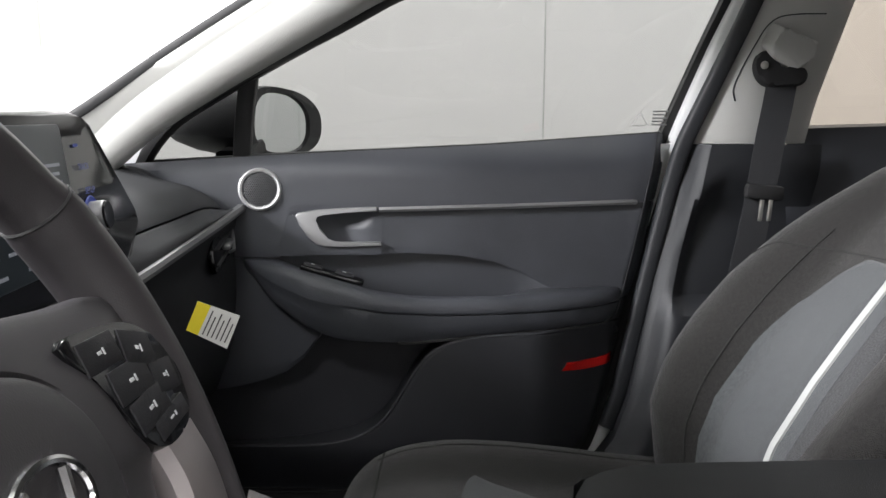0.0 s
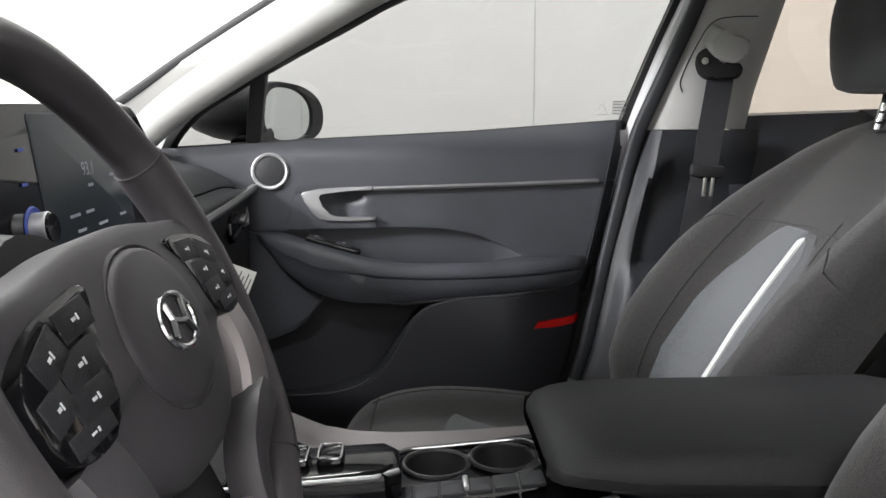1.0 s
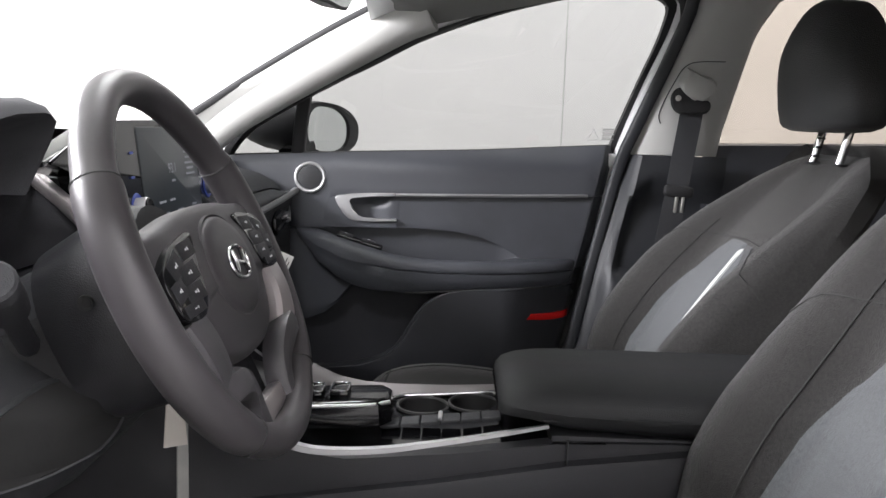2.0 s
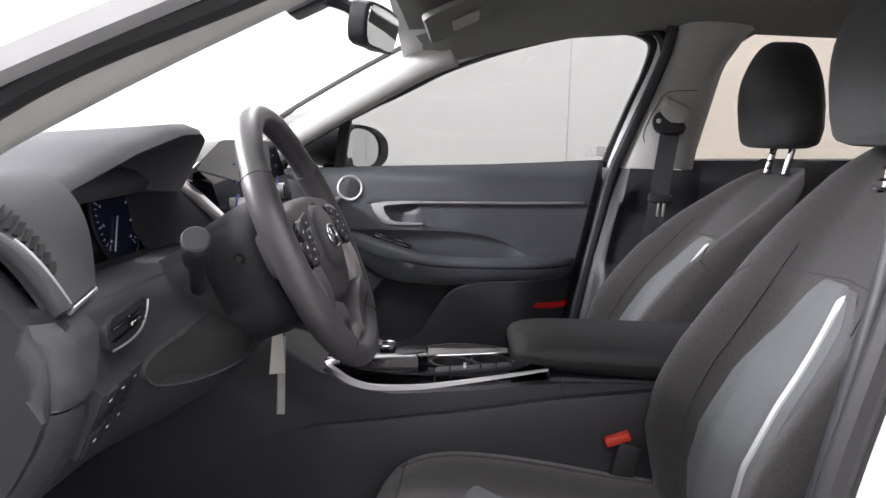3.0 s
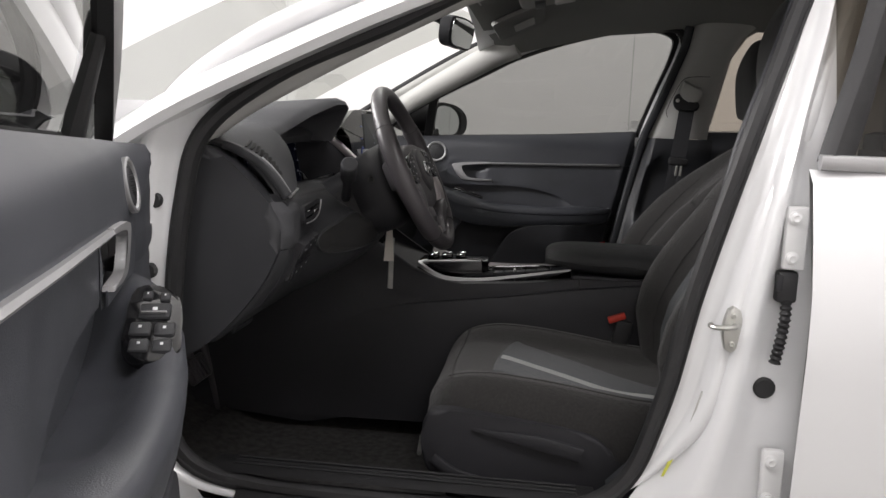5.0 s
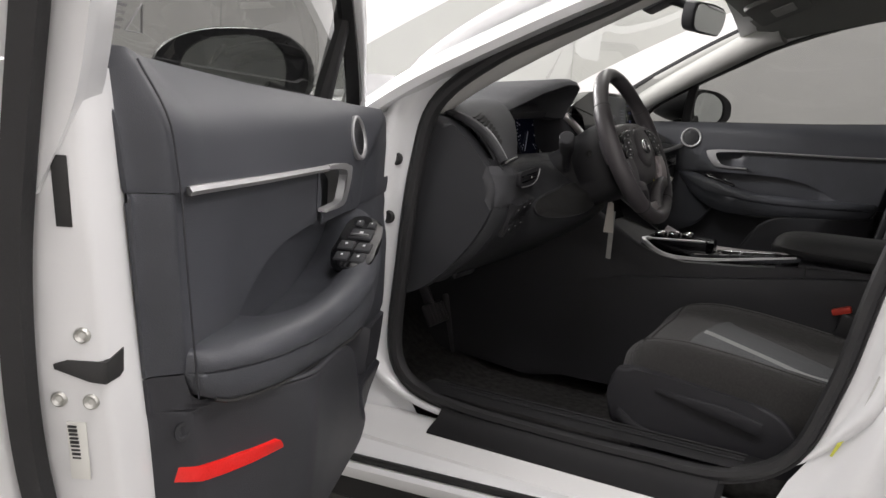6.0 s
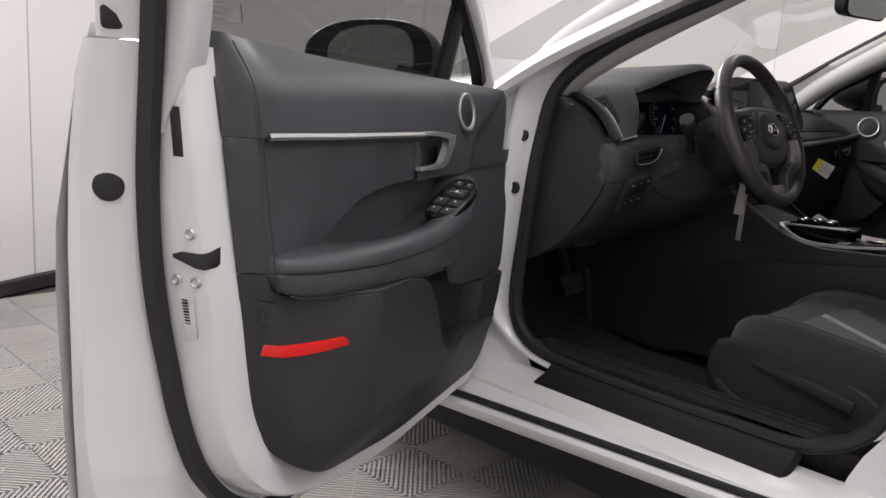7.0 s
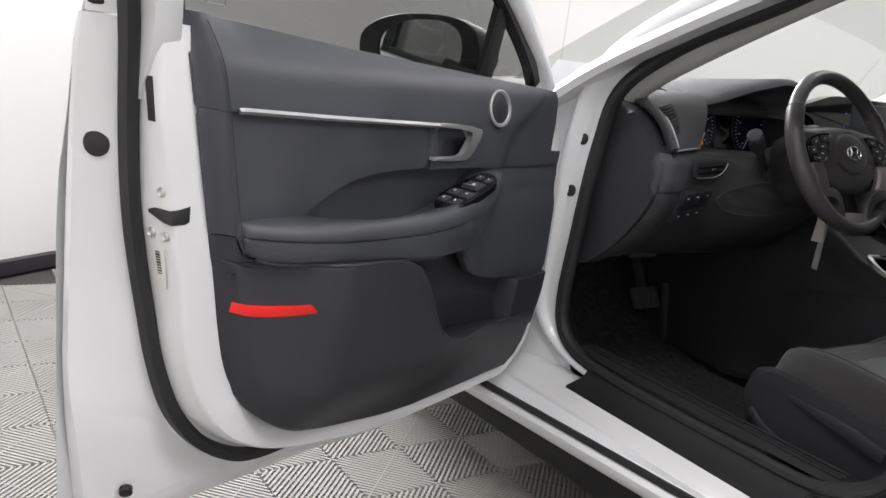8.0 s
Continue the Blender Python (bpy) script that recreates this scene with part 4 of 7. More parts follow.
    def arm_low(x):
        return lerp_table([(-0.275, 0.782), (-0.25, 0.765), (-0.22, 0.730), (-0.17, 0.696), (-0.13, 0.681), (-0.09, 0.674), (0.0, 0.672), (0.10, 0.681), (0.20, 0.6865), (0.30, 0.690), (0.325, 0.692), (0.338, 0.698), (0.347, 0.708), (0.353, 0.722)], x)

    def arm_in(x):
        return lerp_table([(-0.275, 0.728), (-0.268, 0.712), (-0.25, 0.696), (-0.22, 0.680), (-0.17, 0.661), (-0.12, 0.649), (-0.05, 0.642), (0.05, 0.640), (0.15, 0.644), (0.22, 0.652), (0.27, 0.664), (0.31, 0.680), (0.335, 0.696), (0.348, 0.708), (0.354, 0.722)], x)
    rows = []
    for x in steps(0.354, 0.325, 10) + steps(0.318, -0.20, 40) + steps(-0.205, -0.275, 14):
        zt, zb, yin = arm_z(x), arm_low(x), arm_in(x)
        zs = max(lerp_table([(-0.275, 0.795), (-0.22, 0.765), (-0.16, 0.742), (-0.105, 0.731), (-0.04, 0.722), (0.04, 0.718), (0.11, 0.718), (0.19, 0.719), (0.28, 0.722), (0.36, 0.725)], x), zb + 0.002)
        h, d = zt - zs, zs - zb
        seam = 0.005 * sstep(-0.13, -0.05, x)
        hollow = 0.016 * sstep(0.24, 0.10, x) * sstep(-0.24, -0.12, x)
        wide = min(0.060, 0.764 - yin)
        rows.append([V(x, 0.768, zt - 0.003 - 2.2 * hollow), V(x, yin + wide, zt - 0.002 - 1.7 * hollow), V(x, yin + wide * 0.7, zt - 0.5 * hollow), V(x, yin + min(0.016, wide * 0.4), zt - 0.001), V(x, yin + 0.006, zt - 0.20 * h), V(x, yin + 0.001, zt - 0.50 * h), V(x, yin, zs + 0.12 * h), V(x, yin + 0.2 * seam, zs + 0.0015), V(x, yin + seam, zs),
                     V(x, yin + 0.2 * seam + 0.0015, zs - min(0.0015, 0.3 * d)), V(x, yin + 0.003, zs - 0.4 * d), V(x, yin + 0.007, zb + 0.15 * d), V(x, yin + 0.012, zb), V(x, 0.750, zb + 0.003)])
    add("armrest", grid(rows, cap=True), DOOR_INSERT, t, "padded black armrest with a seam", 50)
    # lower panel, bulging towards the seat, with the mouth of a map pocket at its front end
    mouth = smooth([V(a, 0, b) for a, b in ((-0.528, 0.468), (-0.42, 0.473), (-0.346, 0.478), (-0.247, 0.486), (-0.175, 0.493), (-0.120, 0.503), (-0.080, 0.517), (-0.050, 0.538), (-0.030, 0.563), (-0.008, 0.60), (0.012, 0.632), (0.030, 0.652), (0.052, 0.666), (0.080, 0.675), (0.12, 0.6815), (0.20, 0.6855), (0.30, 0.689), (0.326, 0.691), (0.340, 0.697), (0.349, 0.707), (0.355, 0.722))], 120)
    lip_x = [(p.z, p.x) for p in mouth]

    def low_y(x, z):
        swell = 0.078 * sstep(0.357, 0.19, x) * sstep(0.352, 0.50, z) * (1 - 0.65 * sstep(-0.06, -0.36, x)) * sstep(-0.545, -0.48, x)
        return door_y(x, z) + 0.004 - swell

    def panel_front(z):
        return lerp_table(TRIM_FRONT, z) if z < 0.468 else lerp_table(lip_x, z)
    add("lower_panel", zband(steps(0.352, 0.462, 24) + steps(0.466, 0.53, 44) + steps(0.535, 0.7238, 50), panel_front, lambda z: lerp_table(TRIM_REAR, z), low_y, 70, 0.016), DOOR_LOWER, t, "hard black lower trim with a map pocket", 60)
    # rolled edge of the pocket and the inner side of its wall
    edge = [V(p.x, low_y(p.x, p.z) + 0.004, p.z - 0.001) for p in mouth if -0.50 < p.x < 0.325]
    add("pocket_lip", sweep(edge, rounded(0.006, 0.008, 0.003, 4), up=(0, 1, 0)), DOOR_LOWER, t)
    rows = [[p + V(0, 0.002, -0.002), p + V(-0.001, 0.02, -0.006), V(p.x, max(p.y + 0.03, door_y(p.x, p.z) + 0.034), p.z - 0.014)] for p in edge]
    add("pocket_side", grid(rows), DOOR_LOWER, t)
    rows = [V(x, arm_in(x) + 0.010, arm_low(x) - 0.0005) for x in steps(0.336, -0.02, 40)]
    add("armrest_gap", tube(rows, 0.0022, 6, up=(0, 1, 0)), INK, t)
    # back of the pocket, with a raised block at its front end
    add("pocket_back", zband(steps(0.44, 0.70, 20), lambda z: lerp_table(TRIM_FRONT, z), lambda z: 0.20, lambda x, z: door_y(x, z) + 0.034 - 0.040 * sstep(-0.404, -0.414, x) * sstep(0.572, 0.560, z), 110, 0.016), DOOR_LOWER, t, "back of the map pocket")
    low_edge = [(-0.505, 0.558), (-0.40, 0.566), (-0.33, 0.573), (-0.28, 0.581), (-0.24, 0.592), (-0.205, 0.608), (-0.175, 0.633), (-0.155, 0.662), (-0.145, 0.672)]
    add("front_panel", band(steps(-0.525, -0.26, 20) + steps(-0.255, -0.147, 30), lambda x: lerp_table(low_edge, x), lambda x: lerp_table([(-0.50, 0.80), (-0.36, 0.80), (-0.26, 0.795), (-0.22, 0.745), (-0.16, 0.71), (-0.145, 0.69)], x), lambda x, z: door_y(x, z) - 0.004 - 0.016 * sstep(-0.25, -0.16, x), 12, 0.02), DOOR_SOFT, t, "soft black panel ahead of the pocket")
    # silver strip and pull handle
    rows = [V(x, door_y(x, 0.88) - 0.006, strip_z(x)) for x in steps(-0.05, 0.366, 20)] + [V(0.372, door_y(0.38, 0.88) - 0.003, strip_z(0.372) - 0.001)]
    add("silver_strip", sweep(rows, [(-0.004, -0.0035), (0.003, -0.004), (0.006, 0.0), (0.003, 0.004), (-0.004, 0.0035)]), SILVER, t, "satin silver strip")
    hy = door_y(-0.12, 0.85)
    ring = [(-0.185, 0.868), (-0.181, 0.873), (-0.150, 0.878), (-0.102, 0.881), (-0.052, 0.8825), (-0.052, 0.8752), (-0.102, 0.8738), (-0.140, 0.872), (-0.151, 0.869), (-0.154, 0.861), (-0.146, 0.846), (-0.133, 0.829), (-0.122, 0.8248), (-0.087, 0.8242), (-0.048, 0.8242), (-0.047, 0.819), (-0.103, 0.818), (-0.139, 0.818), (-0.153, 0.822), (-0.166, 0.834), (-0.178, 0.853)]
    add("door_handle", slab(ring[::-1], (0, hy - 0.011, 0), (1, 0, 0), (0, 0, 1), 0.013, 0.0022, 3), SILVER, t, "satin silver inside door handle")
    rows = [[V(x, door_y(x, z) + 0.003 + 0.026 * sstep(-0.060, -0.128, x) + 0.012 * sstep(0.845, 0.868, z) * sstep(-0.05, -0.09, x), z) for z in steps(0.80, 0.882, 16)] for x in steps(-0.195, -0.044, 24)]
    add("handle_recess", grid(rows), DOOR_SOFT, t, "dark scooped handle recess", 80)
    # speaker
    sy = door_y(-0.241, 0.911) - 0.005
    sp = add("speaker", lathe([(0.031, 0.001), (0.0345, -0.002), (0.0345, 0.004), (0.032, 0.0055), (0.0285, 0.0045), (0.0265, 0.001)], pose(-0.241, sy, 0.911, 80, 0, 4), 40), SILVER, t, "round speaker with a satin silver ring")
    add("speaker_grille", lathe([(0.0268, 0.0), (0.0268, 0.002), (0.02, 0.004), (0.01, 0.0052), (0.002, 0.0055)], pose(-0.241, sy, 0.911, 80, 0, 4), 32), DASH, sp, "black mesh grille")
    bm = bmesh.new()
    for i in range(-8, 9):
        for j in range(-8, 9):
            a, b = (i + 0.5 * (j % 2)) * 0.0031, j * 0.0027
            if a * a + b * b < 0.0245 ** 2:
                lathe([(0.0009, 0), (0.0007, 0.0006)], pose(-0.241 + a, sy - 0.0058 + (a * a + b * b) * 6 + 0.07 * a + 0.17 * b, 0.911 + b, 80, 0, 4), 5, bm)
    add("grille_holes", bm, PIANO, sp)
    # red reflector
    rows = []
    for u in steps(0, 1, 16):
        x = 0.252 + 0.093 * u
        zc = lerp_table([(0, 0.6225), (0.3, 0.6195), (0.6, 0.6185), (0.8, 0.620), (1, 0.6235)], u)
        h = 0.0070 + 0.0018 * sstep(0, 0.5, u)
        s1, y = 0.005 * (1 - u) ** 4, low_y(x, 0.62) - 0.002
        rows.append([V(x - s1, y + 0.006, zc - h), V(x - s1, y - 0.001, zc - h * 0.85), V(x, y - 0.002, zc), V(x + s1, y - 0.001, zc + h * 0.85), V(x + s1, y + 0.006, zc + h)])
    add("red_reflector", grid(rows, cap=True), RED, t, "bright red reflector strip")
    add("trim_screw", lathe([(0.009, 0.0), (0.009, 0.002), (0.006, 0.002), (0.005, -0.001), (0.001, -0.001)], pose(0.349, low_y(0.349, 0.668) - 0.001, 0.668, 90, 0, 30), 16), DASH, t, "black screw cap")
    # switches on the armrest
    if driver:
        plate = [(p.x, p.y) for p in smooth([V(a, b, 0) for a, b in ((-0.084, 0.004), (-0.072, -0.026), (-0.02, -0.031), (0.03, -0.029), (0.066, -0.021), (0.086, 0.004), (0.078, 0.022), (0.04, 0.028), (0.0, 0.028), (-0.060, 0.026))], 40, True)]
        o = V(-0.113, 0.682, 0.7745)
        u, v = V(-1, 0.02, 0.29).normalized(), V(0, 1, 0.06).normalized()
        k = u.cross(v)
        u2, v2 = (u, v) if k.z > 0 else (v, u)
        outline = plate if k.z > 0 else [(b, a) for a, b in plate][::-1]
        pl = add("switch_plate", slab(outline, o + V(0, 0, -0.001), u2, v2, 0.012, 0.003), PIANO, t, "gloss black window switch plate")
        for a, b, w, h in ((-0.056, -0.012, 0.024, 0.020), (-0.056, 0.011, 0.024, 0.020), (-0.022, -0.013, 0.026, 0.022), (-0.022, 0.012, 0.026, 0.022), (0.018, -0.001, 0.032, 0.034), (0.052, -0.010, 0.018, 0.012), (0.054, 0.009, 0.018, 0.012)):
            p = o + u * a + v * b + V(0, 0, -0.0012)
            sw = add("window_switch", box(p, (w, h, 0.007), 0.003, (0, 16.2, 0)), DASH, pl)
            if w > 0.028:
                add("switch_lip", box(p + V(w * 0.42, 0, 0.0030), (0.002, h * 0.8, 0.003), 0.0006, (0, 16.2, 0)), SILVER, pl, "thin silver lip")
            add("switch_mark", box(p + V(0, 0, 0.0040), (w * 0.20, h * 0.16, 0.0006), 0.0002, (0, 16.2, 0)), WHITE_MARK, pl, "small white symbol")
    else:
        o = V(-0.125, 0.690, 0.776)
        pl = add("switch_plate", box(o, (0.105, 0.024, 0.010), 0.004, (0, 15.5, 0)), PIANO, t, "gloss black window switch plate")
        for dx in (-0.03, 0.02):
            add("window_switch", box(o + V(dx, 0, 0.006 - dx * 0.27), (0.030, 0.016, 0.006), 0.002, (0, 15.5, 0)), DASH, pl)
            add("switch_mark", box(o + V(dx, 0, 0.0096 - dx * 0.27), (0.006, 0.004, 0.0006), 0.0002, (0, 15.5, 0)), WHITE_MARK, pl, "small white symbol")
    # latch and screws on the shut face
    def face(z, y):
        """A point of the recessed face beside the seal."""
        a, b = V(lerp_table(SHUT_FACE, z) - 0.001, 0.763, z), along_z(SEAL_IN, z)
        return a.lerp(b, (y - a.y) / (b.y - a.y))
    fu = (face(0.75, 0.80) - face(0.75, 0.765)).normalized()
    fn = V(fu.y, -fu.x, 0)
    o = V(lerp_table(SHUT_FACE, 0.752) - 0.001, 0.757, 0.752)
    add("door_latch", slab([(-0.026, 0.010), (0.001, 0.005), (0.001, -0.013), (-0.020, -0.013), (-0.026, -0.010)], o + V(0, -0.0012, 0), (1, 0, 0), (0, 0, 1), 0.004, 0.0004), INK, t, "dark latch slot")
    add("door_latch", slab([(0.0, 0.005), (0.030, 0.005), (0.041, 0.001), (0.040, -0.003), (0.012, -0.012), (0.0, -0.013)], o + fn * 0.0016, fu, (0.0, 0, 1), 0.004, 0.0004), INK, t, "dark latch slot")
    turn = Matrix.Rotation(math.atan2(fn.y, fn.x), 4, "Z") @ Matrix.Rotation(radians(90), 4, "Y")
    for z, y in ((0.779, 0.773), (0.722, 0.797), (0.722, 0.771)):
        add("latch_screw", lathe([(0.0065, -0.002), (0.0065, 0.0015), (0.005, 0.003), (0.0025, 0.001), (0.001, 0.001)], Matrix.Translation(face(z, y) + fn * 0.0008) @ turn, 16), STEEL, t, "zinc steel latch screw")
    add("shut_face_plug", lathe([(0.017, -0.002), (0.017, 0.003), (0.012, 0.005), (0.002, 0.005)], Matrix.Translation((0.479, 0.8505, 0.828)) @ Matrix.Rotation(math.radians(-32), 4, "Z") @ Matrix.Rotation(radians(90), 4, "Y"), 20), RUBBER, t, "black rubber plug")
    add("shut_face_plug", lathe([(0.009, -0.006), (0.009, 0.003), (0.005, 0.004), (0.001, 0.004)], Matrix.Translation((0.428, 0.830, 0.338)) @ V(0.5, -0.75, -0.4).to_track_quat("Z", "Y").to_matrix().to_4x4(), 16), RUBBER, t, "black rubber plug")
    # outside mirror: a housing round a glass turned towards the cabin
    cen, tu, tn = V(-0.238 - 0.016 * driver, 0.928, 1.010 - 0.012 * driver), V(0.47, 0.883, 0), V(0.883, -0.47, 0)
    add("mirror_foot", sweep(smooth([(-0.30, 0.80, 0.955), (-0.295, 0.84, 0.962), (-0.285, 0.88, 0.975)], 8), rounded(0.06, 0.03, 0.01, 3)), RUBBER, t, "black mirror foot")

    def oval(k, d, skew=0.0, slim=1.0):
        out = []
        for a in steps(0, 2 * math.pi, 36)[:-1]:
            ca, sa = math.cos(a), math.sin(a)
            w = 0.122 * slim * math.copysign(abs(ca) ** 0.80, ca)
            h = (0.070 if sa > 0 else 0.058) * math.copysign(abs(sa) ** 0.80, sa) * ((1 - 0.20 * ca) if sa > 0 else 1)
            out.append(cen + tu * (w * k + skew) + (tn * d if d > 0 else V(d, -0.10 * d, 0)) + V(0, 0, h * k))
        return out

    rows = [oval(0.82, 0.002, -0.002, 0.80), oval(0.85, 0.010, -0.002, 0.81), oval(0.97, 0.012), oval(1.0, 0.002), oval(0.99, -0.03), oval(0.93, -0.07, -0.004), oval(0.80, -0.11, -0.010), oval(0.58, -0.145, -0.018), oval(0.22, -0.162, -0.024)]
    mi = add("side_mirror", grid(rows, around=True, cap=True), MIRROR_SHELL, t, "black side mirror housing", 60)
    bm = bmesh.new()
    bm.faces.new([bm.verts.new(p) for p in oval(0.83, 0.005, -0.002, 0.80)])
    add("mirror_glass", bm, MIRROR, mi, "mirror glass")
    if driver:
        ang = math.degrees(math.atan2(fn.y, fn.x))
        add("warning_label", box(face(0.893, 0.775) + fn * 0.0014, (0.0012, 0.012, 0.054), 0.0004, (0, 9, ang)), INK, t, "narrow black printed label")
        lb = add("data_label", box(face(0.675, 0.787) + fn * 0.0026, (0.0012, 0.016, 0.054), 0.0004, (0, 9, ang)), PAPER, t, "white label with bar code stripes")
        for k in range(14):
            add("label_stripe", box(face(0.650 + k * 0.0037, 0.789) + fn * 0.0034, (0.0010, 0.007, 0.0016 if k % 3 else 0.0024), 0, (0, 9, ang)), INK, lb)
        add("check_link", sweep([V(-0.52, 0.76, 0.60), V(-0.57, 0.77, 0.60)], rounded(0.012, 0.02, 0.003, 3)), RUBBER, t, "black door check link")
    return t


build_door(False)
build_door(True)


# ---- dashboard ----
def dash_lip(y):
    """Rear edge of the dash top: x, z by y."""
    return (lerp_table([(-0.70, -0.40), (-0.56, -0.385), (-0.30, -0.37), (-0.12, -0.345), (0.10, -0.345), (0.36, -0.335), (0.60, -0.312), (0.70, -0.298)], y),
            lerp_table([(-0.70, 0.945), (-0.56, 0.965), (-0.30, 0.975), (-0.12, 0.965), (0.10, 0.935), (0.36, 0.906), (0.60, 0.912), (0.70, 0.915)], y))


def dashboard():
    t = thing("dashboard", (-0.5, 0, 0.60), "black soft-touch dashboard with satin silver accents", "dashboard")
    # top pad
    rows = []
    for y in steps(-0.70, 0.70, 40):
        lx, lz = dash_lip(y)
        crown = 0.975 + 0.012 * math.cos(y * 2)
        rows.append([V(-0.86 - 0.05 * math.cos(y * 2), y, 0.955), V(-0.72, y, crown - 0.004), V(-0.60, y, crown), V(-0.50, y, (crown + lz) / 2 + 0.012), *[a.lerp(b, sstep(-0.14, -0.05, y)) - V(0, 0, 0.012) * sstep(0.60, 0.71, y) ** 2 for a, b in ((V(lx - 0.05, y, lz + 0.014), V(lx - 0.05, y, lz + 0.014)), (V(lx - 0.015, y, lz + 0.006), V(lx - 0.022, y, lz - 0.001)), (V(lx, y, lz - 0.006), V(lx - 0.005, y, lz - 0.016)), (V(lx - 0.006, y, lz - 0.020), V(lx - 0.003, y, lz - 0.0205)), (V(lx - 0.03, y, lz - 0.024), V(lx - 0.012, y, lz - 0.026)))]])
    part("top_pad", grid(rows), DASH_SOFT, t, "soft black dash top", sharp=60)
    # passenger side: lower pad, silver strip, face and glovebox
    rows, strip = [], []
    for y in steps(-0.13, 0.715, 28):
        lx, lz = dash_lip(y)
        sx = lerp_table([(-0.13, -0.315), (0.10, -0.315), (0.34, -0.305), (0.60, -0.285), (0.715, -0.272)], y)
        sz = lerp_table([(-0.13, 0.832), (0.10, 0.838), (0.34, 0.848), (0.60, 0.868), (0.715, 0.882)], y)
        lz -= 0.012 * sstep(0.60, 0.71, y) ** 2
        rows.append([V(lx - 0.012, y, lz - 0.030), V(lx - 0.002, y, lz - 0.0235), V(lx + 0.002, y, lz - 0.025), V(lx + 0.008, y, lz - 0.032), V((lx + sx) / 2 + 0.010, y, (lz + sz) / 2 - 0.008), V(lx * 0.25 + sx * 0.75 + 0.008, y, lz * 0.22 + sz * 0.78 - 0.001), V(sx, y, sz + 0.006), V(sx - 0.004, y, sz - 0.006)])
        strip.append(V(sx + 0.002, y, sz))
    part("lower_pad", grid(rows), DASH_SOFT, t, "soft black lower dash pad", sharp=60)
    part("silver_strip", sweep(strip, [(-0.005, -0.006), (0.004, -0.006), (0.006, 0.0), (0.004, 0.006), (-0.005, 0.006)]), SILVER, t, "satin silver dash strip")
    rows = []
    for y in steps(0.12, 0.715, 24):
        sx = lerp_table([(0.10, -0.315), (0.34, -0.305), (0.60, -0.285), (0.715, -0.272)], y)
        sz = lerp_table([(0.10, 0.838), (0.34, 0.848), (0.60, 0.868), (0.715, 0.882)], y)
        rows.append([V(sx - 0.004, y, sz - 0.006), V(sx - 0.008, y, sz - 0.02), V(sx - 0.016, y, sz - 0.06), V(sx - 0.012, y, sz - 0.085), V(sx - 0.012, y, 0.74), V(sx - 0.02, y, 0.66), V(sx - 0.05, y, 0.58), V(-0.42, y, 0.54), V(-0.60, y, 0.53)])
    part("glovebox_face", grid(rows), DASH, t, "black glovebox face", sharp=60)
    # passenger vent slot by the door
    o = V(-0.302, 0.650, 0.828)
    v = part("side_vent", slab(rounded(0.115, 0.052, 0.016), o + V(0.014, 0, 0), (0, 1, 0.18), (-0.12, 0, 1), 0.01, 0.004), PIANO, t, "black air vent with a silver edge")
    part("vent_edge", sweep([o + V(0.018, 0.028, -0.012), o + V(0.020, 0.050, -0.012), o + V(0.018, 0.056, 0.006), o + V(0.014, 0.056, 0.034)], rounded(0.006, 0.005, 0.002, 3)), SILVER, v)
    part("vent_tab", box(o + V(0.020, 0.008, 0.004), (0.014, 0.036, 0.010), 0.004, (10, 0, 0)), SILVER, v)
    for dz in (-0.012, 0.012):
        part("vent_slat", box(o + V(0.012, 0, dz), (0.014, 0.10, 0.003), 0.001, (10, 0, 0)), DASH, v)
    # driver side: pad ahead of the door with its vent louvre
    def pad(u, v):
        """Soft pad beside the instruments: u from the door inwards, v from the top down."""
        top = V(-0.415 + 0.030 * u, -0.692 + 0.172 * u, 0.953 + 0.030 * u)
        low = V(-0.300 - 0.012 * u, -0.697 + 0.092 * u, 0.868 + 0.010 * u)
        return top.lerp(low, v) + V(0.012, 0, 0.010) * math.sin(math.pi * min(1, max(0, v)) ** 0.9) - V(0.012, 0, 0.006) * sstep(0.90, 1.0, u)
    rows = []
    for u in steps(0, 1, 20):
        r = [pad(u, v) for v in steps(0, 1, 12)]
        rows.append([r[0] + V(-0.09, 0.01, 0.018 - 0.012 * u), r[0] + V(-0.03, 0.004, 0.010), *r, r[-1] + V(-0.006, 0, -0.008), r[-1] + V(-0.05, 0, -0.012)])
    rows = [[p + V(-0.02, -0.004, -0.004) for p in rows[0]]] + rows + [[p + V(-0.05, 0.004, -0.006) for p in rows[-1]]]
    part("vent_pad", grid(rows), DASH_SOFT, t, "soft black pad beside the instruments", sharp=50)
    edge = [pad(u, 1.0) + V(0.002, 0, -0.003) for u in steps(0, 0.94, 10)] + [pad(0.985, v) + V(0.003, 0.002, 0) for v in (0.96, 0.88, 0.74)]
    part("pad_edge", sweep(smooth(edge, 24), rounded(0.0036, 0.0045, 0.0015, 3)), SILVER, t, "satin silver edge")
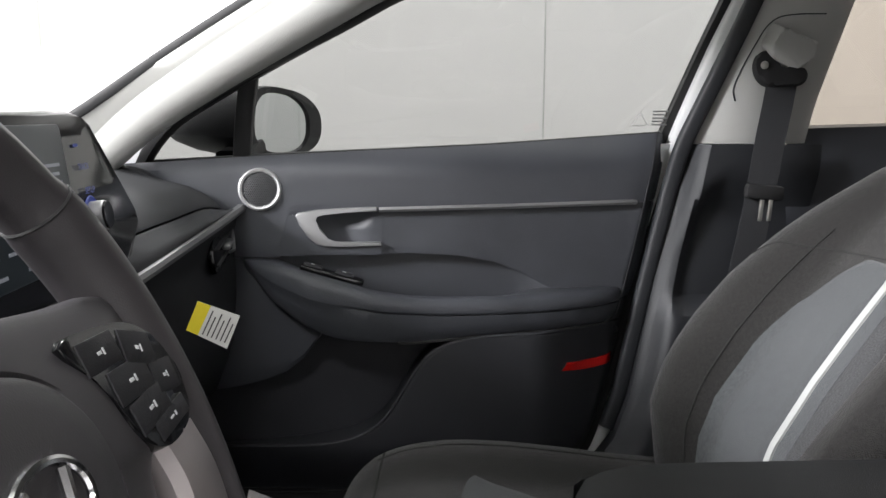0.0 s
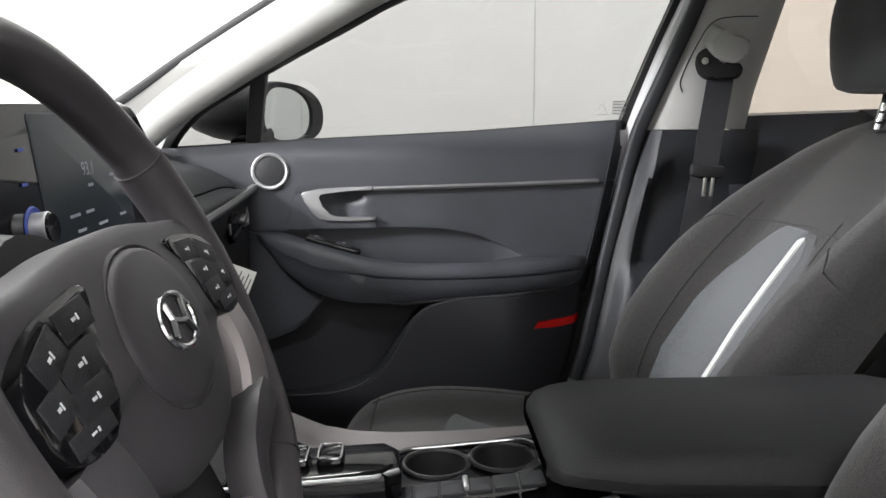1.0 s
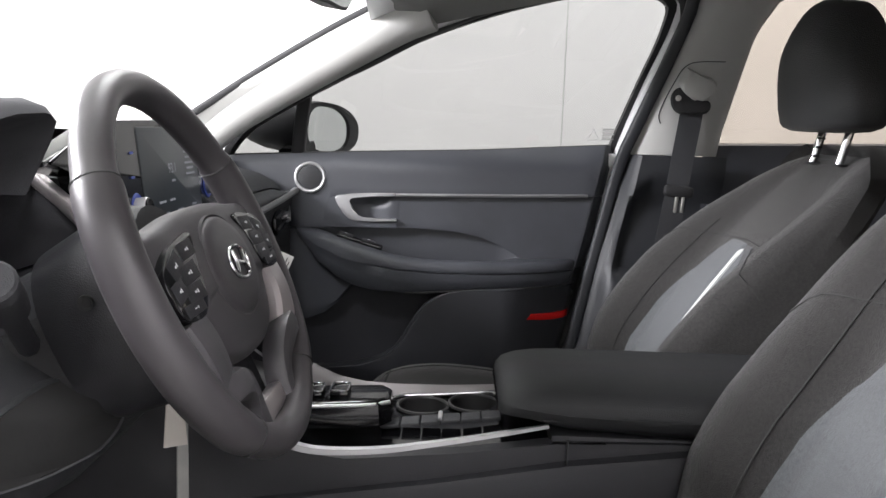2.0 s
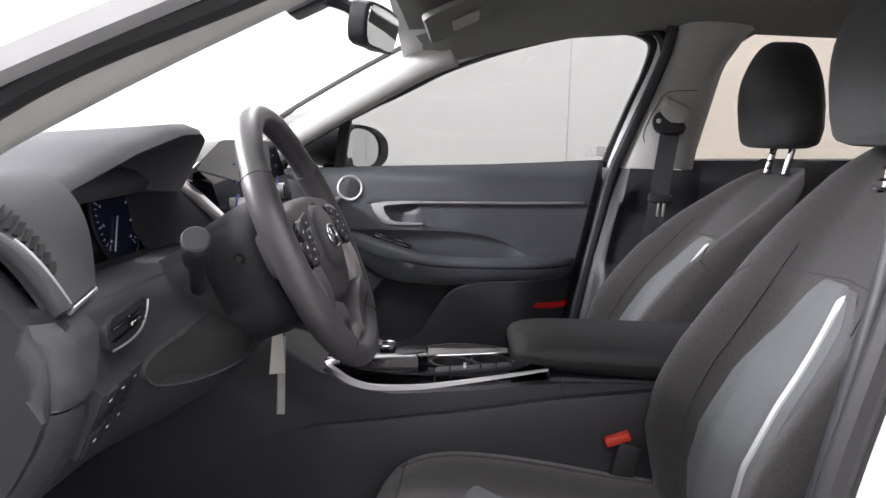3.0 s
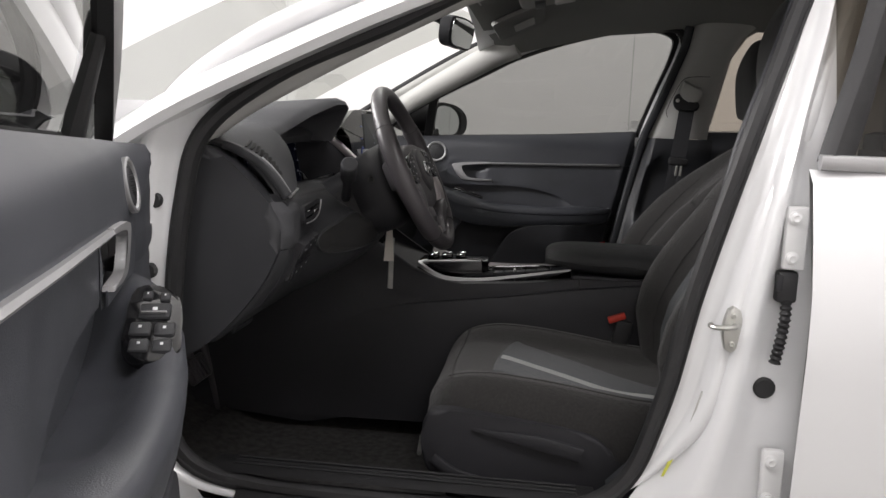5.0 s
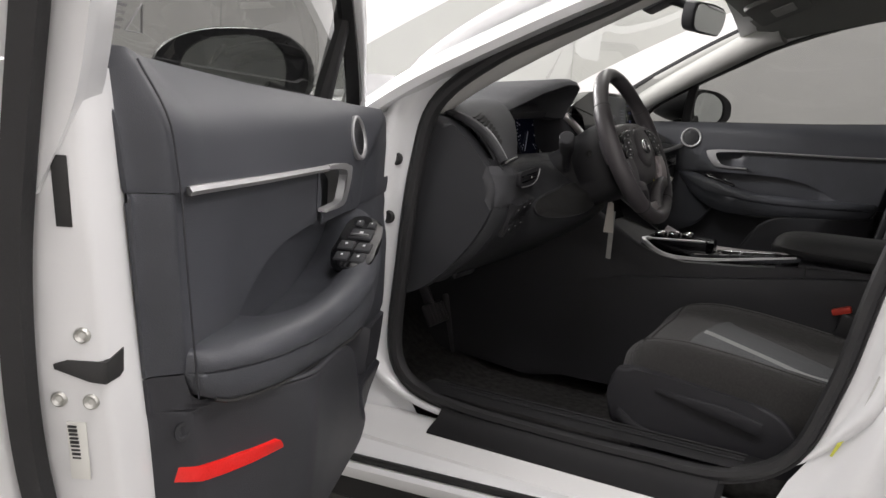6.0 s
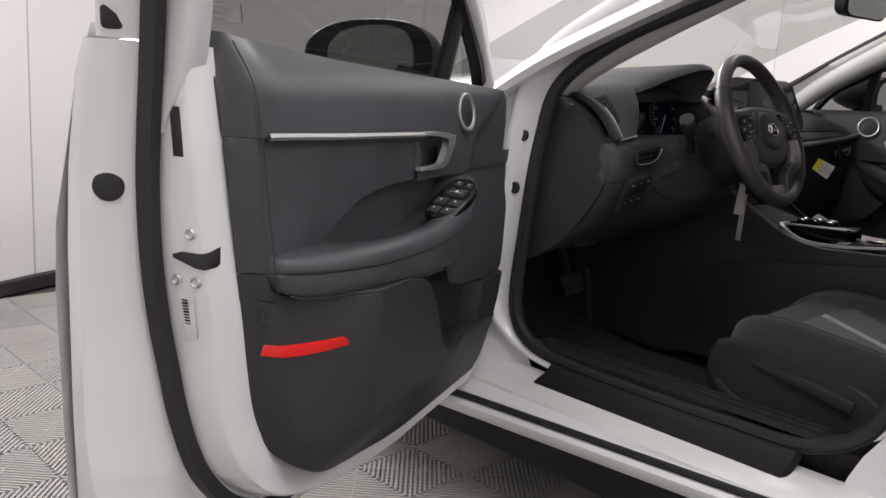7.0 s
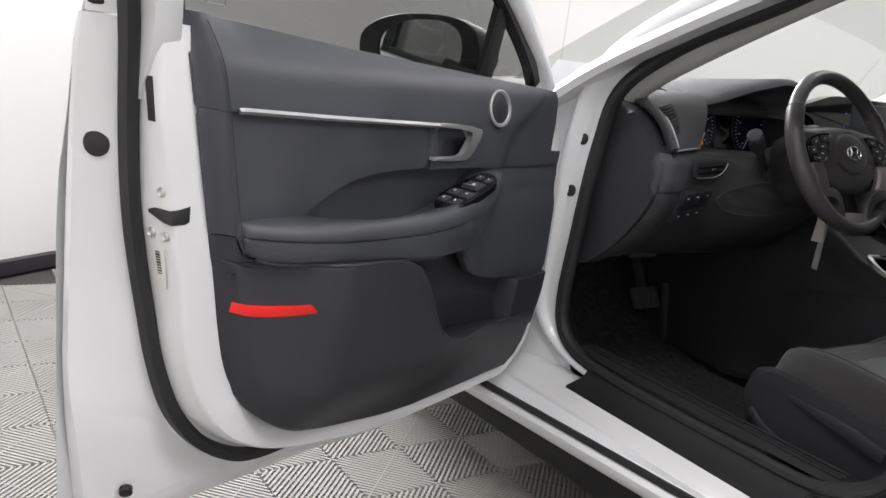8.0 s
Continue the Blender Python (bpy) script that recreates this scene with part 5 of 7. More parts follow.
    # covers between the end cap and the knee panel
    def cover(z0, z1, inner, proud, n):
        rows = []
        for z in steps(z0, z1, n):
            xc = lerp_table([(0.60, -0.440), (0.62, -0.415), (0.665, -0.372), (0.715, -0.335), (0.76, -0.312), (0.80, -0.302), (0.838, -0.312), (0.868, -0.335)], z)
            xk = lerp_table([(0.605, -0.43), (0.638, -0.385), (0.675, -0.345), (0.715, -0.316), (0.755, -0.298), (0.80, -0.296), (0.84, -0.298), (0.868, -0.312)], z)
            yi = inner(z)
            ends = sstep(0, 0.006, z0 - z) * sstep(0, 0.006, z - z1)
            k = proud * ends
            rows.append([V(xc - 0.020, -0.716, z), V(xc - 0.002, -0.7215, z), V(xc + 0.006, -0.716, z), V((xc + xk) / 2 + 0.006 + k, -0.704, z), V(xk + 0.002 + k, -0.688, z), V(xk + 0.002 + k, (yi - 0.688) / 2, z), V(xk + 0.001 + k, yi - 0.004, z), V(xk - 0.004, yi, z)])
        return grid(rows)
    part("corner_cover", cover(0.857, 0.776, lambda z: lerp_table([(0.776, -0.664), (0.80, -0.655), (0.835, -0.645), (0.864, -0.655)], z), 0.004, 24), DASH_SOFT, t, "dark grey corner cover", sharp=60)
    part("knee_side_cover", cover(0.774, 0.602, lambda z: lerp_table([(0.60, -0.66), (0.774, -0.674)], z), 0.002, 24), DASH, t, "black cover beside the switch panel", sharp=60)
    lv = part("demister_louvre", sweep([pad(0, v) + V(0.0, -0.006, -0.002) for v in steps(0.0, 1.0, 12)], rounded(0.016, 0.018, 0.005, 3), up=(0, 1, 0)), DASH, t, "black louvred vent along the pad")
    part("louvre_strip", sweep([pad(0.03, v) + V(0.004, -0.002, 0.002) for v in steps(0.42, 0.98, 8)], rounded(0.005, 0.005, 0.0015, 3), up=(0, 1, 0)), SILVER, lv, "thin silver strip")
    # black strips laid on the pad stand in for the shade in its slits
    for k in range(9):
        v = 0.10 + 0.072 * k
        a, b = pad(0.10, v + 0.07), pad(0.31 - 0.012 * k, v)
        part("louvre_slit_shade", sweep([a.lerp(b, k) + V(0.0008 + 0.0016 * math.sin(math.pi * k), 0, 0.0008) for k in (0, 0.33, 0.67, 1)], rounded(0.0070, 0.0024, 0.0010, 2)), UNDER, lv)
    # end cap facing the door
    cap = [(-0.60, 0.925), (-0.50, 0.948), (-0.43, 0.946), (-0.385, 0.918), (-0.335, 0.868), (-0.312, 0.838), (-0.302, 0.80), (-0.312, 0.76), (-0.335, 0.715), (-0.372, 0.665), (-0.415, 0.62), (-0.465, 0.583), (-0.520, 0.563), (-0.60, 0.56)]
    cap = [(p.x, p.y) for p in smooth([V(a, b, 0) for a, b in cap], 44)]
    part("end_cap", slab(cap, (0, -0.732, 0), (1, 0, 0), (0, 0, 1), 0.045, 0.020, 5), DASH, t, "matt black end cap")
    part("end_cap", slab(cap, (0, 0.70, 0), (1, 0, 0), (0, 0, 1), 0.022, 0.008, 3), DASH, t, "matt black end cap")
    # knee panel
    rows = []
    for y in steps(-0.702, -0.13, 26):
        bow = 0.095 * sstep(-0.56, -0.41, y) * (1 - sstep(-0.31, -0.20, y))
        rows.append([V(-0.36, y, 0.872), V(-0.318, y, 0.868), V(-0.300, y, 0.852), V(-0.296 + bow, y, 0.80), V(-0.298 + bow * 0.95, y, 0.755), V(-0.316 + bow * 0.75, y, 0.715), V(-0.345 + bow * 0.4, y, 0.675), V(-0.385, y, 0.638), V(-0.43, y, 0.605), V(-0.50, y, 0.585), V(-0.75, y, 0.58)])
    rows = [[p + V(-0.10, 0.002, 0) for p in rows[0]]] + rows
    part("knee_panel", grid(rows), DASH, t, "hard black knee panel", sharp=60)
    # slim vent in the knee panel
    o = V(-0.292, -0.590, 0.832)
    vent = [(p.x, p.y) for p in smooth([V(a, b, 0) for a, b in ((-0.046, -0.013), (-0.030, -0.0155), (0.010, -0.016), (0.034, -0.010), (0.049, 0.004), (0.052, 0.012), (0.044, 0.0150), (0.0, 0.015), (-0.040, 0.015), (-0.048, 0.011), (-0.049, -0.004))], 44, True)]
    v = part("slim_vent", slab(vent, o + V(0.003, 0, 0), (0, 1, 0.10), (-0.1, 0, 1), 0.012, 0.003), CONSOLE, t, "slim black air vent with a silver edge")
    fr = [o + V(0.0052 - 0.1 * b, a * 1.01, b * 1.02 + 0.10 * a) for a, b in ((-0.044, -0.014), (-0.020, -0.016), (0.010, -0.016), (0.034, -0.010), (0.049, 0.004), (0.052, 0.011))]
    part("vent_accent", tube(smooth(fr, 24), 0.0014, 6, False, (1, 0, 0)), SILVER, v, "thin silver lower edge")
    for b in (-0.006, 0.006):
        part("vent_slat", box(o + V(0.004, -0.002, b), (0.006, 0.078, 0.002), 0.0006, (6, 0, 0)), PIANO, v)
    part("vent_tab", box(o + V(0.007, 0.010, 0.001), (0.006, 0.026, 0.005), 0.002, (6, 0, 0)), CHROME, v)
    # switch panel
    o = V(-0.300, -0.626, 0.746)
    sw = part("switch_panel", slab([(-0.040, -0.036), (0.044, -0.034), (0.048, 0.040), (-0.038, 0.038)], o + V(0.004, 0, 0), (0, 1, 0.1), (0.42, 0, 1), 0.02, 0.003), CONSOLE, t, "matt black switch panel")
    for a, b in ((-0.024, 0.022), (0.004, 0.024), (0.032, 0.026), (-0.024, -0.020), (0.004, -0.018), (0.030, -0.016)):
        c = o + V(0.007 + 0.42 * b, a, b + 0.1 * a)
        part("switch_button", box(c - V(0.0015, 0, 0), (0.004, 0.025, 0.030), 0.0012, (6, 23, 0)), CONSOLE, sw)
        part("switch_mark", box(c + V(0.0013, 0, 0.002), (0.001, 0.0055, 0.0028), 0.0004, (6, 23, 0)), WHITE_MARK, sw, "small white symbol")
    # coin pocket on the slanted panel left of the column, recess shade coloured in
    def knee_x(y, z):
        bow = 0.095 * sstep(-0.56, -0.41, y) * (1 - sstep(-0.31, -0.20, y))
        return lerp_table([(0.605, -0.43), (0.638, -0.385), (0.675, -0.345), (0.715, -0.316), (0.755, -0.298), (0.80, -0.296), (0.852, -0.300)], z) + bow * lerp_table([(0.638, 0), (0.675, 0.4), (0.715, 0.75), (0.755, 0.95), (0.80, 1.0), (0.852, 0)], z)
    mouth = smooth([V(0, a, b) for a, b in ((-0.545, 0.768), (-0.50, 0.803), (-0.45, 0.818), (-0.408, 0.810), (-0.398, 0.788), (-0.43, 0.757), (-0.48, 0.740), (-0.53, 0.748))], 40, True)
    mid = V(0, -0.468, 0.777)
    rows = []
    for k, d in ((1.05, -0.004), (1.02, 0.005), (1.0, 0.006), (0.96, 0.004), (0.85, 0.0032), (0.6, 0.0032), (0.3, 0.0034), (0.05, 0.0036)):
        ring_row = [mid.lerp(p, k) for p in mouth]
        rows.append([V(knee_x(p.y, p.z) + d, p.y - 0.5 * d, p.z) for p in ring_row])
    part("pocket_rim", grid(rows[:4], around=True), DASH, t, "", sharp=50)
    # face has no depth; its black colour gives the shade of the hollow
    part("coin_pocket", grid(rows[3:], around=True, cap=True), UNDER, t, "moulded pocket, its shaded recess coloured black", sharp=60)
    part("bonnet_release", box((-0.43, -0.60, 0.612), (0.03, 0.09, 0.016), 0.005, (0, 30, 0)), DASH, t, "black bonnet release lever")
    # instrument hood
    rows = []
    for u in steps(0, 1, 26):
        y = -0.548 + 0.218 * u
        edge = V(lerp_table([(0, -0.372), (0.25, -0.362), (0.6, -0.325), (0.9, -0.290), (1, -0.288)], u), y, lerp_table([(0, 0.968), (0.25, 0.985), (0.5, 1.012), (0.8, 1.036), (0.95, 1.038), (1, 1.030)], u))
        peak = V(edge.x - 0.075, y, edge.z + 0.012 - 0.010 * u)
        back = V(-0.62, y, 0.985 + 0.012 * math.sin(math.pi * u))
        inner_top = V(edge.x - 0.05, y, edge.z - 0.024)
        rows.append([back, V(-0.54, y, (back.z + peak.z) / 2 + 0.01), peak, edge + V(-0.022, 0, 0.009), edge + V(-0.005, 0, 0.003), edge + V(0, 0, -0.004), edge + V(-0.008, 0, -0.010), inner_top, V(-0.465, y, edge.z - 0.045)])
    last = rows[-1]
    rows.append([V(p.x - 0.012, -0.317, p.z - 0.018) for p in last])
    rows.append([V(p.x - 0.04, -0.315, min(p.z, 0.985) - 0.03) for p in last])
    part("instrument_hood", grid(rows), DASH_SOFT, t, "black hood over the instruments", sharp=75)
    # cowl walls round the instruments
    rows = [[pad(0.995, v) + V(-0.016, 0.002, -0.004) for v in (0.0, 0.35, 0.7, 1.0)], [V(-0.47, -0.530, 0.97), V(-0.45, -0.545, 0.93), V(-0.43, -0.560, 0.90), V(-0.40, -0.570, 0.862)]]
    part("cowl_wall", grid(rows), DASH, t)
    rows = [[V(-0.380, -0.227, 0.978), V(-0.330, -0.238, 0.942), V(-0.280, -0.252, 0.902)], [V(-0.46, -0.25, 0.97), V(-0.44, -0.245, 0.91), V(-0.40, -0.245, 0.862)]]
    part("cowl_wall", grid(rows), CONSOLE, t)
    part("cowl_trim", sweep([V(-0.378, -0.229, 0.978), V(-0.328, -0.240, 0.942), V(-0.278, -0.254, 0.902)], rounded(0.015, 0.016, 0.005, 3)), SILVER_WARM, t, "dull silver trim bar")
    part("cluster_shelf", grid([[V(-0.44, y, 0.858), V(-0.38, y, 0.866), V(-0.335, y, 0.868), V(-0.318, y, 0.866), V(-0.308, y, 0.860), V(-0.304, y, 0.848)] for y in steps(-0.612, -0.165, 14)]), CONSOLE, t, "", None, 60)
    # instrument panel with its dials
    fx, fn = V(-0.432, -0.392, 0.915), V(1, 0, 0.22).normalized()
    fu = V(0, 1, 0)
    fv = fn.cross(fu).normalized()
    ip = part("instrument_panel", slab(rounded(0.36, 0.15, 0.03), fx, fu, fv, 0.01, 0.003), PIANO, t, "gloss black instrument panel")
    for c, r in ((-0.105, 0.069), (0.100, 0.069)):
        o = fx + fu * c + fn * 0.001
        rot = Matrix.Translation(o) @ fn.to_track_quat("Z", "Y").to_matrix().to_4x4()
        d = part("dial", lathe([(r, 0), (r, 0.002), (0.001, 0.002)], rot, 40), DIAL, ip, "dark blue dial with white ticks")
        part("dial_ring", lathe([(r, 0.0), (r + 0.002, 0.003), (r + 0.0035, 0.003), (r + 0.0045, 0)], rot, 40), CONSOLE, ip, "thin dark ring")
        bm = bmesh.new()
        for k in range(33):
            a = radians(225 - 270 * k / 32)
            w = fu * math.cos(a) + fv * math.sin(a)
            long = 0.010 if k % 4 == 0 else 0.006
            p = o + w * (r * 0.90 - long / 2) + fn * 0.003
            q = w.cross(fn)
            vs = [bm.verts.new(p + w * (s1 * long / 2) + q * (s2 * 0.0008)) for s1, s2 in ((-1, -1), (1, -1), (1, 1), (-1, 1))]
            bm.faces.new(vs)
        part("dial_ticks", bm, WHITE_LIT, ip)
        for k in range(9):
            a = radians(225 - 270 * k / 8)
            p = o + (fu * math.cos(a) + fv * math.sin(a)) * (r * 0.66) + fn * 0.003
            bm = bmesh.new()
            bm.faces.new([bm.verts.new(p + fu * (s1 * 0.0026) + fv * (s2 * 0.0017)) for s1, s2 in ((-1, -1), (1, -1), (1, 1), (-1, 1))])
            part("dial_number", bm, WHITE_LIT, ip)
        a = radians(-130 if c < 0 else -125)
        part("dial_needle", sweep([o + fn * 0.005, o + fn * 0.005 + (fu * math.cos(a) + fv * math.sin(a)) * r * 0.82], rounded(0.002, 0.002, 0.0005, 2)), WHITE_LIT, ip)
    part("warning_lamp", box(fx - fu * 0.085 - fv * 0.040 + fn * 0.004, (0.002, 0.010, 0.007), 0.0005), ORANGE_LIT, ip, "small orange warning lamp")
    return t


dashboard()


def infotainment():
    """Wide gloss black housing with a dim screen between two columns of keys."""
    t = thing("infotainment_screen", (-0.34, 0.1, 0.86), "gloss black touch screen unit, dimly lit, with two knobs", "touch screen")
    o = V(-0.318, 0.10, 0.952)
    u, v = V(-0.02, 1, 0).normalized(), V(-0.12, 0, 1).normalized()
    n = u.cross(v)
    out = [(-0.400, 0.036), (-0.335, 0.053), (-0.262, 0.072), (-0.225, 0.076), (0.105, 0.082), (0.140, 0.074), (0.160, 0.070), (0.258, -0.030), (0.262, -0.048), (0.215, -0.082), (0.18, -0.088), (-0.19, -0.088), (-0.262, -0.072), (-0.300, -0.040), (-0.320, 0.018), (-0.400, 0.030)]
    h = part("housing", slab(out, o, u, v, 0.03, 0.006, 3), PIANO, t, "gloss black housing")
    part("screen", slab(rounded(0.235, 0.128, 0.004), o + u * -0.042 + v * 0.004 + n * 0.0015, u, v, 0.002, 0.0008), SCREEN, t, "dim blue-grey lit screen")

    def words(text, a, b, size, mat):
        data = bpy.data.curves.new("lettering", "FONT")
        data.body, data.size, data.align_x, data.align_y = text, size, "CENTER", "CENTER"
        ob = new("lettering", data)
        me = bpy.data.meshes.new_from_object(ob)
        bpy.data.objects.remove(ob)
        bm = bmesh.new()
        bm.from_mesh(me)
        bpy.data.meshes.remove(me)
        rot = Matrix((u, v, n)).transposed().to_4x4()
        rot.translation = o + u * a + v * b + n * 0.0027
        part("lettering", bm, mat, t, "", rot)

    words("93.1", -0.045, 0.010, 0.020, WHITE_LIT)
    words("SETUP", 0.119, 0.002, 0.0095, BLUE_MARK)
    words("TRACK", 0.113, 0.026, 0.0085, BLUE_MARK)
    for a, b, w in ((-0.045, -0.008, 0.014), (-0.10, -0.034, 0.026), (-0.06, -0.034, 0.022), (-0.09, -0.050, 0.022), (-0.03, -0.050, 0.026), (0.035, -0.048, 0.02), (0.035, 0.030, 0.044), (0.035, 0.022, 0.036), (0.035, 0.014, 0.044), (0.035, 0.006, 0.030), (0.035, -0.002, 0.040)):
        part("screen_bar", slab([(0, 0), (w, 0), (w, 0.003), (0, 0.003)], o + u * (a - w / 2) + v * b + n * 0.0026, u, v, 0.0003, 0), WHITE_LIT, t)
    for a, b in ((0.106, 0.046), (-0.185, 0.035), (-0.190, 0.005), (-0.190, -0.068)):
        part("key_mark", slab([(0, 0), (0.011, 0), (0.011, 0.0028), (0, 0.0028)], o + u * (a - 0.006) + v * b + n * 0.0016, u, v, 0.0003, 0), BLUE_MARK, t)
    for a, b in ((-0.186, -0.034), (0.120, -0.024)):
        c = o + u * a + v * b
        rot = Matrix((u, v, n)).transposed().to_4x4()
        rot.translation = c
        k = part("knob", lathe([(0.0150, 0), (0.0150, 0.013), (0.0135, 0.015)], rot, 36), SILVER, t, "knurled silver knob")
        part("knob_cap", lathe([(0.0145, 0.0145), (0.013, 0.0165), (0.001, 0.0155)], rot, 28), PIANO, k)
        part("knob_glow", lathe([(0.0175, 0.0005), (0.0195, 0.0015), (0.021, 0.0005)], rot, 36), BLUE_MARK, k, "blue lit ring")
    return t


infotainment()


def air_controls():
    """Narrow panel under the screen."""
    t = thing("climate_panel", (-0.33, 0.0, 0.74), "black climate control panel with a silver lower edge", "climate panel")
    rows = [[V(-0.325, y, 0.835), V(-0.318, y, 0.80), V(-0.305, y, 0.74), V(-0.285, y, 0.69), V(-0.262, y, 0.655)] for y in steps(-0.13, 0.13, 6)]
    part("face", grid(rows), PIANO, t)
    for k in range(7):
        part("climate_button", box(V(-0.300, -0.10 + 0.033 * k, 0.755), (0.008, 0.028, 0.018), 0.003, (0, -15, 0)), DASH, t)
    part("knob", lathe([(0.016, 0), (0.016, 0.02), (0.012, 0.023), (0.001, 0.023)], Matrix.Translation((-0.302, -0.095, 0.79)) @ Matrix.Rotation(radians(75), 4, "Y"), 24), DASH, t, "black knurled knob")


air_controls()


def steering():
    t = thing("steering_wheel", (-0.125, -0.368, 0.915), "grey-black leather steering wheel with a worn sheen", "steering wheel")
    tilt = radians(25.2)
    n = V(math.cos(tilt), 0, math.sin(tilt))
    up = V(-math.sin(tilt), 0, math.cos(tilt))
    side = V(0, 1, 0)
    c = V(-0.135, -0.371, 0.9065)

    def at(a, b, d=0.0):
        return c + side * a + up * b + n * d

    # rim, with thicker grips from the spokes down
    rows = []
    N = 128
    R = 0.1668
    for i in range(N):
        a = 2 * math.pi * i / N
        ca, sa = math.cos(a), math.sin(a)
        lift = math.degrees(math.atan2(sa, abs(ca)))
        thick = 0.0148 + 0.0022 * sstep(34, 29, lift) * sstep(-62, -44, lift)
        rad = side * ca + up * sa
        row = []
        for k in range(16):
            b = 2 * math.pi * k / 16
            row.append(c + rad * (R + thick * 1.02 * math.cos(b)) + n * (thick * 1.12 * math.sin(b)))
        rows.append(row)
    part("rim", grid(rows, around=True, along=True), LEATHER, t, "worn leather rim with a soft sheen", sharp=80)
    for s in (-1, 1):
        for deg in (31, -54):
            a = radians(deg)
            rad = side * (math.cos(a) * s) + up * math.sin(a)
            loop = [c + rad * (R + 0.0163 * math.cos(b)) + n * (0.0178 * math.sin(b)) for b in steps(0, 2 * math.pi, 24)[:-1]]
            part("grip_seam", tube(loop, 0.0010, 5, True, rad.cross(n)), INK, t)
    # cover with its two arms, one soft skin from rim to rim
    half = [(0.0, 0.053), (0.050, 0.052), (0.100, 0.046), (0.140, 0.042), (0.154, 0.036), (0.158, 0.010), (0.155, -0.024), (0.146, -0.033), (0.108, -0.036), (0.096, -0.052), (0.074, -0.074), (0.040, -0.087)]
    pad = smooth([V(a, b, 0) for a, b in half] + [V(0, -0.090, 0)] + [V(-a, b, 0) for a, b in half[:0:-1]], 96, True)
    mid = V(0, -0.008, 0)
    rows = []
    for k, d in ((0.72, -0.040), (0.90, -0.020), (0.985, -0.012), (1.0, -0.006), (0.99, 0.001), (0.965, 0.006), (0.92, 0.0095), (0.84, 0.0120), (0.72, 0.0145), (0.58, 0.0165), (0.42, 0.0180), (0.22, 0.0188), (0.04, 0.0190)):
        rows.append([at(mid.lerp(p, k).x, mid.lerp(p, k).y, d) for p in pad])
    part("airbag_cover", grid(rows, around=True, cap=True), AIRBAG, t, "grained black airbag cover with two arms", sharp=60)
    rows = []
    for k, d in ((1.06, 0.010), (1.03, 0.0176), (1.0, 0.0158), (0.97, 0.0190), (0.90, 0.0212), (0.70, 0.0226), (0.40, 0.0236), (0.05, 0.0240)):
        rows.append([at(0.060 * k * math.cos(a), -0.009 + 0.046 * k * math.sin(a), d) for a in steps(0, 2 * math.pi, 64)[:-1]])
    part("horn_pad", grid(rows, around=True, cap=True), AIRBAG, t, "raised oval horn pad", sharp=40)
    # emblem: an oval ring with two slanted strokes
    ring_pts = [at(0.0245 * math.cos(a), -0.010 + 0.0150 * math.sin(a), 0.0248) for a in steps(0, 2 * math.pi, 40)[:-1]]
    e = part("emblem", tube(ring_pts, 0.0019, 8, True, n), CHROME, t, "oval chrome emblem")
    for pts in (((-0.016, -0.007), (-0.010, 0.002), (-0.012, 0.012)), ((0.014, -0.011), (0.009, -0.002), (0.014, 0.009)), ((-0.010, 0.002), (0.0, -0.001), (0.009, -0.002))):
        part("emblem_stroke", tube([at(a, b - 0.010, 0.0254) for a, b in pts], 0.0022, 6, False, n), CHROME, e)
    # key pads let into the arms
    rot = Matrix((side, up, n)).transposed().to_4x4()
    for s in (-1, 1):
        kp = [(0.064, 0.030), (0.100, 0.029), (0.132, 0.021), (0.152, 0.004), (0.153, -0.016), (0.144, -0.029), (0.100, -0.030), (0.086, -0.016), (0.080, 0.006)]
        kp = [(p.x * s, p.y) for p in smooth([V(a, b, 0) for a, b in kp], 44, True)]
        kp = kp if s < 0 else kp[::-1]
        pd = part("key_pad", slab(kp, at(0, 0, 0.0182), side, up, 0.012, 0.0014), PIANO, t, "gloss black key pad")
        for a, b, w, h, tilt_key in ((0.090, 0.0195, 0.030, 0.012, -4), (0.124, 0.0110, 0.026, 0.014, -20), (0.104, 0.0020, 0.034, 0.013, -4), (0.136, -0.0070, 0.022, 0.013, -10), (0.108, -0.0130, 0.034, 0.012, 0), (0.122, -0.0235, 0.036, 0.008, 0)):
            place = rot @ Matrix.Rotation(radians(tilt_key * s), 4, "Z")
            place.translation = at(a * s, b, 0.0181)
            part("key", box((0, 0, 0), (w * 1.12, h * 1.18, 0.0016), 0.0006), CONSOLE, pd, "", place)
            place = place.copy()
            place.translation = at(a * s, b, 0.0190)
            mark = box((-w * 0.05, 0, 0), (w * 0.13, h * 0.13, 0.0004), 0.0001)
            box((w * 0.09, 0, 0), (w * 0.05, h * 0.26, 0.0004), 0.0001, bm=mark)
            part("key_mark", mark, WHITE_MARK, pd, "small white symbol", place)
        # lower limb of the spoke, bright on one side
        limb = smooth([at(0.126 * s, -0.030, 0.012), at(0.122 * s, -0.052, 0.014), at(0.116 * s, -0.074, 0.012), at(0.106 * s, -0.098, 0.006)], 16)
        part("spoke_limb", sweep(limb, [(-0.023, -0.010), (0.023, -0.010), (0.023, -0.001), (0.018, 0.004), (0.0, 0.006), (-0.018, 0.004), (-0.023, -0.001)], up=n), SILVER_WARM if s > 0 else AIRBAG, t, "brushed silver spoke limb" if s > 0 else "black spoke limb")
    # lower spoke: two arched legs and a bright bar between them
    loop = smooth([at(-0.136, -0.096, 0.004), at(-0.108, -0.093, 0.012), at(-0.080, -0.098, 0.012), at(-0.061, -0.112, 0.006), at(-0.053, -0.130, 0.001), at(-0.049, -0.156, -0.002)], 30)
